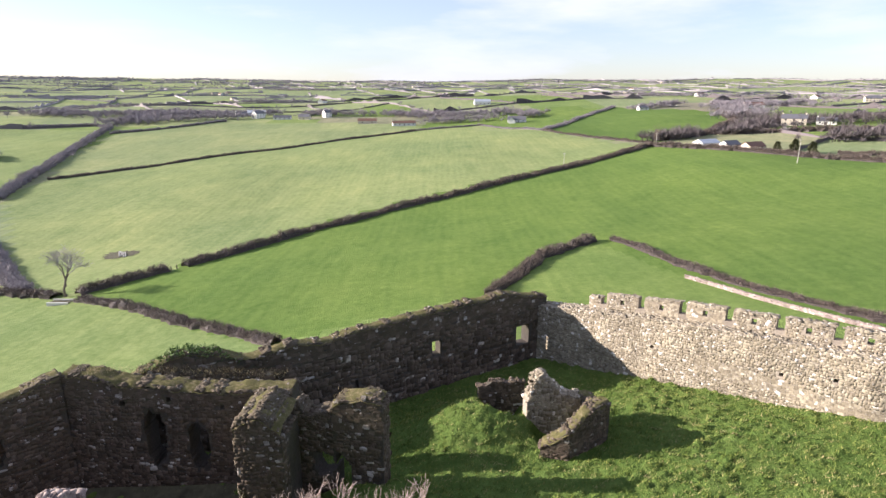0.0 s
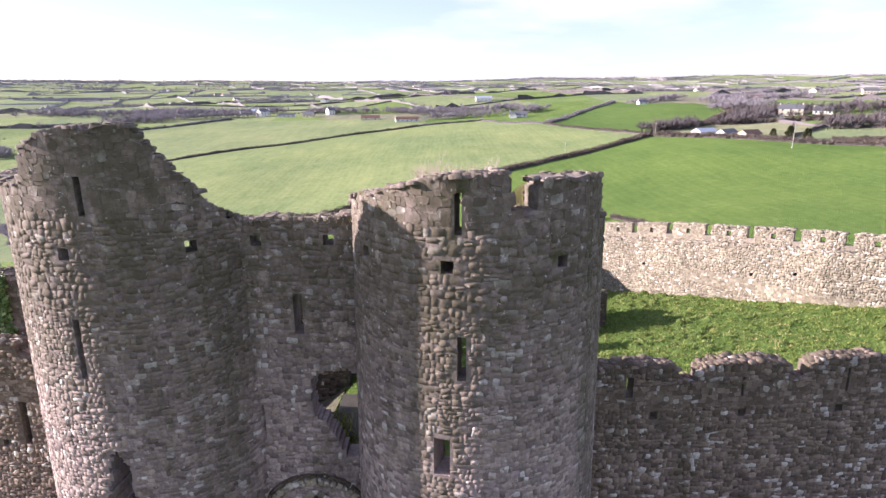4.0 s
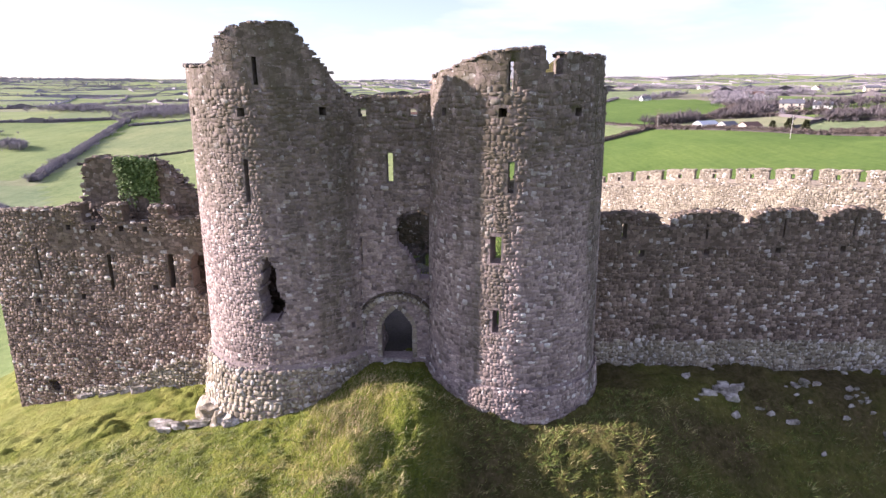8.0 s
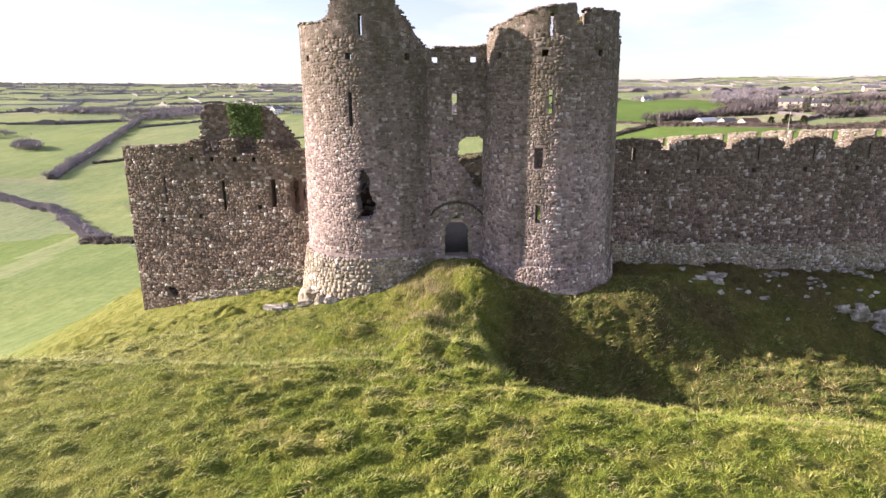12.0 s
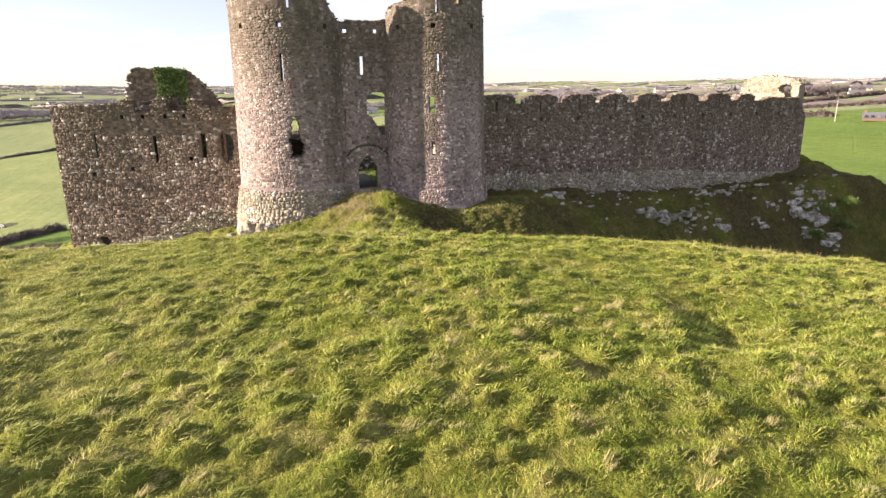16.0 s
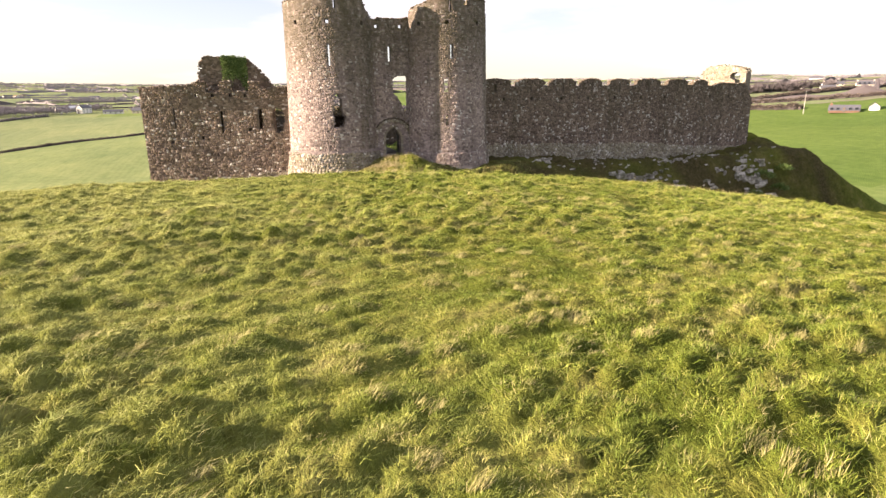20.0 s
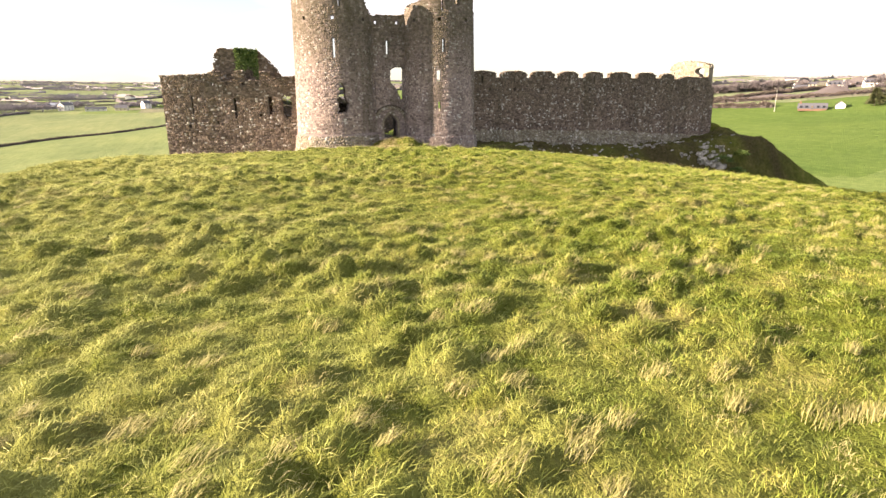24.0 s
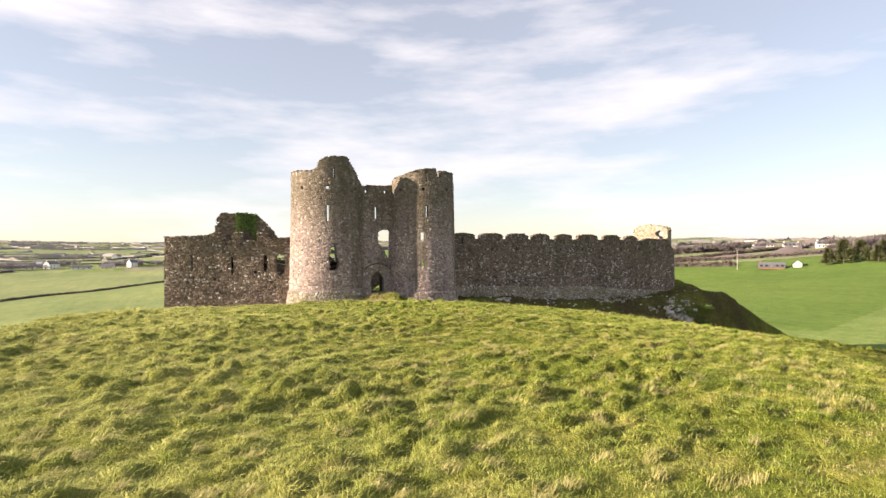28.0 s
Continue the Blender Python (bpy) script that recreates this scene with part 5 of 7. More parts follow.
def build_hall():
    # a dark sheet over the hall's ground, standing for the shade within
    fx, fy = np.meshgrid(np.linspace(-34, -9.9, 26), np.linspace(15.5, 36.0, 22), indexing="ij")
    fz = ground_z(fx, fy, False) + 0.34 + 0.06 * value_noise(fx, fy, 1.1, 71)
    idx = np.arange(fx.size).reshape(fx.shape)
    hf = new("hall_floor", mesh_of("hall_floor", np.stack([fx, fy, fz], -1).reshape(-1, 3), np.stack([idx[:-1, :-1], idx[1:, :-1], idx[1:, 1:], idx[:-1, 1:]], -1).reshape(-1, 4).tolist(), MAT["mud"], True))
    tagged(hf, "dark floor sheet, the shade within the ruined hall", "floor", kind="structure")
    S = Line([(-26.8, 36.1), (-10.4, 35.4)])
    kn = [(0, 4.9), (2.2, 4.7), (5.4, 4.2), (9.3, 3.9), (13.0, 3.9), (16.4, 4.1)]
    tp = worn(interp_by([a for a, _ in kn], [b for _, b in kn]), 0.18, 31, 0.6)
    holes = [ragged(6.3, 0.1, 0.78, 2.2, 0.4), ragged(9.4, -0.4, 0.75, 1.8, 1.4), ragged(13.1, -2.6, 0.9, 1.1, 2.4), rect(4.0, 4.4, 2.6, 3.0), rect(7.4, 7.7, 3.0, 3.4), rect(11.2, 11.5, 2.6, 2.9)]
    ob = masonry("hall_wall", (-18, 36, -3), "ruined hall wall of rubble in shade, with a mossy head", "wall", S, 0, S.length, lambda s: -7.0, tp, 1.6, holes, (), ("core_shaded", "stone_shaded"), ("out",), 91, size=0.85, rise=0.15, near=lambda c: c[:, 2] > 3.4, most=250)
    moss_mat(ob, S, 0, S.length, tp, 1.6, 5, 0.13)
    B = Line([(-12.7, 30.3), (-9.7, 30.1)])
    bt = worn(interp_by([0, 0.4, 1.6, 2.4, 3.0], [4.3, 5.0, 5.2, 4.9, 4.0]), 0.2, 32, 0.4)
    ob = masonry("cross_wall", (-11.2, 31.6, -3), "thick broken cross wall with a pale sunlit edge and mossy head", "wall", B, 0, B.length, lambda s: -7, bt, 3.6, [ragged(0.2, -1.4, 0.5, 1.6, 0.7)], (), ("core_shaded", "stone_shaded"), ("out",), 92, size=0.85, rise=0.2)
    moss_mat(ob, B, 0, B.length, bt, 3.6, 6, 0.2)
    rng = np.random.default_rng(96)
    # sunlight painted as pale stone on the left end, shade on the right
    for pts, hi, mat in (([(-12.72, 33.8), (-12.72, 30.3)], 4.2, "stone_pale"), ([(-9.68, 30.1), (-9.68, 33.7)], 3.9, "stone_shaded")):
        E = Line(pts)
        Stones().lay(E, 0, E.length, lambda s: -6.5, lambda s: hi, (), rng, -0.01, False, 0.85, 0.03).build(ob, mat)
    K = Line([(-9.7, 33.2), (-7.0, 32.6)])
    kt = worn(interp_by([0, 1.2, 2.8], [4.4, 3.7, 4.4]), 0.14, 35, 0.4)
    ob = masonry("hall_wall", (-8.4, 33.4, -2), "low broken wall with a gap at its foot", "wall", K, 0, K.length, lambda s: -6, kt, 1.3, [ragged(1.9, 0.2, 0.75, 0.9, 1.1)], (), ("core_shaded", "stone_shaded"), ("out", "in"), 95, size=0.85, rise=0.16)
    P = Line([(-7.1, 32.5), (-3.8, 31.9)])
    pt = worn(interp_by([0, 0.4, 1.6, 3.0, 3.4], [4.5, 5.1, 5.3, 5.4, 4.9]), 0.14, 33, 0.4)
    ob = masonry("ruined_pier", (-5.5, 32.4, -1), "mossy stone pier with the springing of an arch", "wall", P, 0, P.length, lambda s: -5.5, pt, 1.5, [arch(0.35, 0.8, -5, 0.2, 1.3)], (), ("core_shaded", "stone_shaded"), ("out", "in"), 93, size=0.85, rise=0.2, near=lambda c: c[:, 2] > 3)
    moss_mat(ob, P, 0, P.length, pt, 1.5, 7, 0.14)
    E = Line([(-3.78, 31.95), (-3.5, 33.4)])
    Stones().lay(E, 0, E.length, lambda s: -5, lambda s: 4.8, (), rng, -0.01, False, 0.85, 0.03).build(ob, "stone_shaded")
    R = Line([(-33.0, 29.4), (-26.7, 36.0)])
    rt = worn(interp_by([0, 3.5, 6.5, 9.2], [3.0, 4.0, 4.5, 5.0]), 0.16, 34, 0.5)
    ob = masonry("hall_wall", (-30, 32, -3), "end wall of the ruined hall, its head stepping down", "wall", R, 0, R.length, lambda s: -7, rt, 1.2, [ragged(4.6, 0.8, 0.7, 1.3, 1.1)], (), ("core_shaded", "stone_shaded"), ("out",), 94, size=0.85, rise=0.15)
    moss_mat(ob, R, 0, R.length, rt, 1.2, 8, 0.08)


def build_cell():
    """The small roofless cell in the middle of the court."""
    walls = (([(6.9, 35.2), (8.8, 34.6), (12.2, 37.0)], [(0, -0.2), (1.0, 0.6), (2.2, 1.5), (4.2, 2.3), (6.0, 2.5)], 1.0, "shaded rubble front wall of a roofless cell"),
             ([(12.2, 37.0), (11.6, 40.6)], [(0, 2.4), (1.5, 1.6), (3.6, 1.2)], 0.9, "low side wall of a roofless cell"),
             ([(11.4, 41.2), (6.4, 40.6)], [(0, 0.9), (1.2, 1.2), (2.3, 1.6), (3.2, 2.5), (3.9, 3.3), (4.5, 2.7), (5.0, 1.0)], 1.2, "broken sunlit upright of a roofless cell"),
             # added so that the pit shows as a dark hole
             ([(3.0, 43.0), (6.9, 43.2)], [(0, 0.3), (1.5, 0.7), (3.9, 0.6)], 0.6, "shaded sunken back wall of a roofless cell"))
    for k, (pts, kn, th, label) in enumerate(walls):
        S = Line(pts)
        top = worn(interp_by([a for a, _ in kn], [b for _, b in kn]), 0.14, 40 + k, 0.35)
        # lit upright in pale stone; the others have shade in their colour
        ob = masonry("cell_wall", (*pts[0], -1), label, "wall", S, 0, S.length, lambda s: -3.5, top, th, (), (), ("core_pale", "stone_pale") if k == 2 else ("core_shaded", "stone_shaded"), ("out", "in"), 101 + k, size=0.75, rise=0.18, near=lambda c: c[:, 2] > -0.5, most=150)
        if k < 2:
            moss_mat(ob, S, 0, S.length, top, th, 60 + k, 0.12)


def rock_mesh(name, rng, mat="rock"):
    """An angular limestone block: bedded, split by joints, its edges weathered."""
    bm = bmesh.new()
    bmesh.ops.create_cube(bm, size=2.0)
    bmesh.ops.subdivide_edges(bm, edges=bm.edges[:], cuts=3, use_grid_fill=True)
    off = Vector(rng.uniform(-50, 50, 3))
    planes = [(Vector((rng.normal(), rng.normal(), rng.normal() * 0.5)).normalized(), rng.uniform(0.72, 1.05)) for _ in range(7)]
    ledge = rng.uniform(-0.4, 0.4)
    back = rng.uniform(0.08, 0.3)
    for v in bm.verts:
        q = v.co.copy()
        for d, lim in planes:
            over = q.dot(d) - lim
            if over > 0:
                q = q - d * over
        if q.z > ledge:
            q.x, q.y = q.x * (1 - back), q.y * (1 - back)
        v.co = q + Vector((noise.noise(q * 1.6 + off), noise.noise(q * 1.6 - off), noise.noise(q * 2.2 + off))) * 0.16 + Vector((0, 0, 0.06 * noise.cell(q * 1.9 + off)))
    me = bpy.data.meshes.new(name)
    bm.to_mesh(me)
    bm.free()
    me.materials.append(MAT[mat])
    return me


# rocky ledges below the long wall: middle, length along it, blocks, size
LEDGES = [(20.6, 6.6, 1.6, 7, 0.5), (23.0, 6.3, 2.0, 9, 0.72), (25.2, 5.6, 1.0, 5, 0.6), (11.2, 8.3, 0.8, 5, 0.5), (18.5, 8.6, 1.5, 6, 0.3), (22.6, 11.2, 0.9, 4, 0.42), (31.1, 9.1, 2.2, 10, 0.45), (32.0, 12.4, 1.4, 6, 0.3), (36.8, 11.2, 1.4, 5, 0.35),
          (29.0, 5.8, 1.6, 7, 0.5), (33.8, 6.0, 1.0, 5, 0.5), (41.5, 8.2, 1.0, 6, 0.5), (44.1, 7.8, 0.9, 5, 0.5), (40.2, 6.7, 2.0, 12, 0.62), (41.8, 6.0, 1.6, 10, 0.6), (39.5, 4.9, 0.8, 4, 0.55), (42.4, 4.7, 1.6, 9, 0.55), (36.5, 7.2, 1.0, 5, 0.4), (15.7, 9.2, 0.9, 4, 0.3), (27.0, 7.2, 1.2, 5, 0.3)]


def build_rocks():
    rng = np.random.default_rng(91)
    kinds = [rock_mesh("rock", rng) for _ in range(8)]
    spots = []
    for cx, cy, along, m, big in LEDGES:
        for k in range(int(1.6 * m)):
            spots.append((rng.normal(cx, along * 0.6), rng.normal(cy, 0.35), big * rng.uniform(0.22, 0.85)))
    for k in range(70):
        x = rng.uniform(9, 48)
        spots.append((x, rng.normal(8.4, 1.6) + 0.07 * (x - 11), rng.uniform(0.08, 0.24)))
    for k in range(12):
        x = rng.uniform(-21.5, -16.5)
        spots.append((x, 7.1 + 0.25 * abs(x + 16) + rng.uniform(-0.7, 0.5), rng.uniform(0.18, 0.45)))
    white = [rock_mesh("boulder", rng, "stone_base") for _ in range(3)]
    for k, (x, y, r) in enumerate(((-18.6, 9.0, 0.85), (-18.0, 8.2, 0.8), (-17.4, 7.6, 0.6), (-18.9, 9.8, 0.6), (-16.7, 7.1, 0.42), (-18.4, 7.7, 0.4))):
        ob = new("boulder", white[k % 3])
        ob.matrix_world = pose(x, y, float(ground_z(x, y, False)) + 0.25 * r, 6 - 5 * k, 4 * k - 8, 35 * k) @ Matrix.Diagonal((r, 0.8 * r, 0.9 * r, 1))
        tagged(ob, "white lichened boulder under the tower's foot", "boulder", "boulders at the tower's foot")
    for k in range(14):
        x = rng.uniform(-30, -19)
        spots.append((x, 13.4 - 0.085 * (x + 18) - rng.uniform(0, 0.6), rng.uniform(0.15, 0.4)))
    for x, y, r in spots:
        ob = new("rock", kinds[int(rng.integers(0, 8))])
        z = float(ground_z(x, y))
        ob.matrix_world = pose(x, y, z + 0.12 * r, rng.uniform(-9, 9), rng.uniform(-12, 4), rng.uniform(-14, 22)) @ Matrix.Diagonal((r * rng.uniform(1.1, 1.7), r * rng.uniform(0.6, 1.0), r * rng.uniform(0.5, 0.85), 1))
        tagged(ob, "weathered pale limestone rock half sunk in turf", "rock", "rocks below the walls")


build_right_tower()
build_left_tower()
build_gate_wall()
build_rear_wings()
build_passage()
build_right_curtain()
build_left_curtain()
build_back_curtain()
build_dark_curtain()
build_hall()
build_cell()
build_rocks()


# ---- plants ----
def grow(rng, base, way, length, radius, depth, out, spread=0.55, ratio=0.72, kids=3, lift=0.05):
    """A branch as a tapered four-sided limb, and its twigs after it."""
    mid = base + way * length * 0.5 + Vector(rng.normal(0, 0.05, 3)) * length
    tip = base + way * length + Vector(rng.normal(0, 0.08, 3)) * length
    out.append((base, mid, radius, radius * 0.82))
    out.append((mid, tip, radius * 0.82, radius * 0.6))
    if depth == 0:
        return
    for k in range(kids + (1 if rng.random() < 0.4 else 0)):
        d = (way + Vector(rng.normal(0, spread, 3)) + Vector((0, 0, lift))).normalized()
        start = tip if k < 2 else base.lerp(tip, rng.uniform(0.45, 0.9))
        grow(rng, start, d, length * ratio * rng.uniform(0.75, 1.15), radius * 0.58, depth - 1, out, spread, ratio, kids, lift)


def limbs(segments, sides=4):
    v, f = [], []
    for a, b, ra, rb in segments:
        d = (b - a)
        if d.length < 1e-5:
            continue
        d.normalize()
        u = d.orthogonal().normalized()
        w = d.cross(u)
        n = len(v)
        for p, r in ((a, ra), (b, rb)):
            for k in range(sides):
                t = 2 * math.pi * k / sides
                v.append(tuple(p + (u * math.cos(t) + w * math.sin(t)) * r))
        for k in range(sides):
            m = (k + 1) % sides
            f.append((n + k, n + m, n + sides + m, n + sides + k))
    return v, f


def bare_tree(where, height, seed, label, group, depth=5, mat="twig"):
    rng = np.random.default_rng(seed)
    ob = thing("bare_tree", where, label, "tree", group)
    segs = []
    grow(rng, Vector((0, 0, -0.4)), Vector((0.05, 0.02, 1)).normalized(), height * 0.30, height * 0.024, depth, segs, 0.5, 0.74, 3, 0.12)
    trunk = [s for s in segs if s[2] > height * 0.007]
    rest = [s for s in segs if s[2] <= height * 0.007]
    part("trunk", *limbs(trunk, 6), MAT["bark"], ob)
    part("crown", *limbs(rest, 3), MAT[mat], ob)
    return ob


def elder_bush():
    """The leafless elder on the tower's head, in several stems."""
    rng = np.random.default_rng(42)
    ob = thing("elder_bush", (-1.55, 8.2, 15.4), "leafless pale elder bush rooted on the tower's head", "bush")
    for k in range(17):
        segs = []
        x = rng.uniform(-1.35, 1.0)
        grow(rng, Vector((x, rng.uniform(-0.4, 0.5), -0.1)), Vector((x * 0.18 + rng.normal(0, 0.12), rng.normal(0, 0.25), 1)).normalized(), 0.69, 0.026, 4, segs, 0.42, 0.72, 3, 0.14)
        part("stem", *limbs(segs, 3), MAT["pale_twig"], ob)


def hedge(name, pts, width, height, seed, label, group="field hedges", mat="hedge", heart="thicket", dense=26):
    """A thorn hedge along a line on the ground: a lumpy heart and many bare twigs."""
    rng = np.random.default_rng(seed)
    p = np.array(pts, float)
    seg = np.hypot(*np.diff(p, axis=0).T)
    at = np.concatenate([[0], np.cumsum(seg)])
    total = at[-1]
    n = max(3, int(total / 1.6))
    s = np.linspace(0, total, n)
    x = np.interp(s, at, p[:, 0]) + 0.5 * np.sin(s * 0.11 + seed)
    y = np.interp(s, at, p[:, 1]) + 0.5 * np.cos(s * 0.13 + seed)
    tx, ty = np.gradient(x), np.gradient(y)
    ln = np.hypot(tx, ty)
    nx, ny = -ty / ln, tx / ln
    g = ground_z(x, y, False)
    h = height * (0.72 + 0.28 * value_noise(s, s * 0 + seed, 7.0, seed) + 0.16 * rng.normal(size=n))
    h = np.maximum(h, 0.35 * height)
    w = width * (0.8 + 0.2 * rng.normal(size=n)).clip(0.5, 1.3)
    rows = []
    for a, b in ((-0.5, -0.5), (-0.45, 0.45), (-0.2, 0.8), (0.15, 0.85), (0.45, 0.4), (0.5, -0.5)):
        zz = g + np.where(b < 0, -0.6, 0.72 * h * b * (0.85 + 0.15 * rng.normal(size=n)))
        rows.append(np.stack([x + nx * w * a, y + ny * w * a, zz], -1))
    V = np.stack(rows, 1).reshape(-1, 3)
    F = [(6 * i + k, 6 * i + k + 1, 6 * i + 7 + k, 6 * i + 6 + k) for i in range(n - 1) for k in range(5)]
    m = int(total * dense)
    q = rng.uniform(0, total, m)
    off = rng.uniform(-0.55, 0.55, m)
    lift = rng.uniform(0.1, 0.8, m)
    hh, ww = np.interp(q, s, h), np.interp(q, s, w)
    P = np.stack([np.interp(q, s, x) + np.interp(q, s, nx) * off * ww, np.interp(q, s, y) + np.interp(q, s, ny) * off * ww, np.interp(q, s, g) + hh * lift * (1 - 0.5 * np.abs(off))], -1)
    D = np.stack([rng.normal(0, 0.6, m), rng.normal(0, 0.6, m), np.abs(rng.normal(0.8, 0.3, m))], -1)
    D /= np.linalg.norm(D, axis=1)[:, None]
    sv, sf = spikes(P, D, rng.uniform(0.15, 0.42, m) * height, rng.uniform(0.4, 1.2, m) * (0.03 * height + 0.03), rng)
    ob = thing(name, (float(x[n // 2]), float(y[n // 2]), float(g[n // 2])), label, "hedge", group)
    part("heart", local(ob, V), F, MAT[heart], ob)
    part("twig_crown", local(ob, sv), sf, MAT[mat], ob)
    return ob


NEAR_HEDGES = [
    ([(-93, 197), (-77, 218), (-55, 243), (-25, 266), (10, 287), (70, 330), (137, 382)], 3.6, 3.4, "dark clipped thorn hedge between two pastures"),
    ([(-267, 383), (-214, 447), (-139, 515), (-29, 603)], 2.6, 2.2, "long low thorn hedge across the pasture"),
    ([(-262, 330), (-292, 415), (-334, 521), (-378, 659)], 5.5, 4.4, "tall overgrown hedgerow of bare bushes"),
    ([(-151, 183), (-123, 171)], 3.4, 2.6, "ragged thorn hedge beside a ditch"),
    ([(-112, 166), (-92, 154), (-73, 141), (-52, 127), (-36, 113)], 2.8, 2.3, "thin brown thorn hedge below the castle"),
    ([(-116, 172), (-107, 182), (-98, 193)], 4.0, 3.4, "thick thorn hedge ending at a gate gap"),
    ([(12, 135), (30, 167), (49, 179)], 3.4, 2.8, "thorn hedge at the foot of the castle slope"),
    ([(55, 179), (64, 147), (74, 123), (82, 109), (95, 90)], 2.4, 1.9, "low thorn hedge along a field wall"),
    ([(137, 384), (158, 346), (174, 314), (188, 286), (201, 260), (240, 180)], 4.5, 3.4, "dark boundary hedge beside the lane"),
    ([(90, 528), (145, 636), (225, 778)], 4.0, 3.2, "dark hedge running up the hill"),
    ([(90, 530), (123, 456), (144, 398)], 3.0, 2.2, "dark hedge along the lane"),
    ([(-29, 603), (40, 636), (90, 531)], 2.5, 2.2, "hedge before the white bungalow"),
    ([(-352, 613), (-309, 655), (-269, 722)], 3.5, 3.0, "dark hedge towards the farm"),
    ([(151, 411), (192, 432), (261, 523), (300, 640)], 5.0, 4.4, "overgrown hedge beyond the barns"),
    ([(200, 440), (290, 400), (400, 330)], 5.5, 4.2, "bushy hedge behind the houses"),
    ([(205, 300), (290, 240), (380, 175)], 4.0, 3.0, "hedge beside the road"),
    ([(290, 285), (364, 280), (476, 306)], 4.0, 3.2, "hedge on the rise beyond the road"),
    ([(-262, 283), (-223, 259), (-203, 247), (-174, 216), (-141, 180)], 5.0, 3.6, "winding brown thicket along a stream"),
    ([(-520, 640), (-420, 690), (-378, 662)], 4.0, 3.5, "hedge between far pastures"),
]


def build_hedges():
    for k, (pts, w, h, label) in enumerate(NEAR_HEDGES):
        x, y = np.mean(pts, 0)
        # far hedges get haze in their colour, twigs and heart
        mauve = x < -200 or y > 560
        hedge("hedge", pts, w * 1.35, h * 1.25, 200 + k, label, mat="wood_hazed" if mauve else "hedge", heart="wood_far" if mauve else "thicket", dense=170)


def crown_spikes(x, y, z, height, rng, count, wide=0.035):
    """A bare tree far off: a fan of twigs on a short stem."""
    m = count
    u = rng.normal(size=(m, 3))
    u /= np.linalg.norm(u, axis=1)[:, None]
    u[:, 2] = np.abs(u[:, 2]) * 0.9
    P = np.array([x, y, z + height * 0.26]) + u * height * np.array([0.34, 0.34, 0.40]) * rng.uniform(0.1, 1, m)[:, None]
    D = u + np.array([0, 0, 0.6])
    D /= np.linalg.norm(D, axis=1)[:, None]
    v, f = spikes(P, D, rng.uniform(0.14, 0.34, m) * height, np.full(m, height * wide), rng)
    stem = np.array([[x - 0.03 * height, y, z - 0.5], [x + 0.03 * height, y, z - 0.5], [x, y, z + 0.5 * height]])
    return np.vstack([v, stem]), np.vstack([f, [[3 * m, 3 * m + 1, 3 * m + 2]]])


def stuff_object(name, chunks, mat, label, category):
    n, vs, fs = 0, [], []
    for v, f in chunks:
        vs.append(np.asarray(v))
        fs.append(np.asarray(f) + n)
        n += len(v)
    ob = new(name, mesh_of(name, np.vstack(vs), np.vstack(fs).tolist(), MAT[mat]))
    return tagged(ob, label, category, kind="stuff")


WOODS = [((-262, 330), (-378, 659), 5, 45), ((-365, 462), (-385, 480), 9, 14), ((-385, 690), (-250, 760), 16, 40), ((-470, 770), (-300, 815), 30, 70), ((-395, 700), (-330, 800), 22, 60), ((-560, 800), (-480, 770), 30, 40), ((-300, 840), (-235, 800), 18, 34), ((-190, 790), (-110, 790), 18, 24),
         ((-80, 800), (100, 730), 24, 70), ((-20, 700), (60, 690), 14, 20), ((95, 690), (120, 720), 10, 12), ((150, 405), (185, 425), 12, 18), ((205, 420), (260, 470), 14, 22), ((270, 520), (345, 700), 26, 60),
         ((240, 470), (330, 440), 18, 36), ((270, 370), (420, 330), 16, 46), ((230, 350), (300, 330), 10, 18), ((240, 735), (290, 740), 14, 20), ((330, 700), (480, 760), 30, 50), ((-700, 1100), (-300, 1250), 40, 60), ((-640, 2250), (-420, 2320), 60, 70),
         ((300, 1100), (700, 1000), 60, 70), ((420, 250), (520, 230), 18, 26), ((330, 190), (420, 150), 14, 20), ((-540, 500), (-470, 560), 20, 26)]


def build_woods():
    rng = np.random.default_rng(17)
    chunks, far = [], []
    for a, b, wide, count in WOODS:
        for k in range(count * 4):
            t = rng.random()
            x = a[0] + (b[0] - a[0]) * t + rng.normal(0, wide * 0.5)
            y = a[1] + (b[1] - a[1]) * t + rng.normal(0, wide * 0.5)
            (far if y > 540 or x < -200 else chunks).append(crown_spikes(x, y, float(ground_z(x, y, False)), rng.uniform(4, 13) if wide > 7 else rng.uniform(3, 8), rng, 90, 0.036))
    stuff_object("bare_woods", far, "wood_hazed", "bare winter woods on the far slopes, haze-tinted mauve", "woods")
    stuff_object("bare_woods", chunks, "wood_far", "bare winter woods in soft purple-brown", "woods")


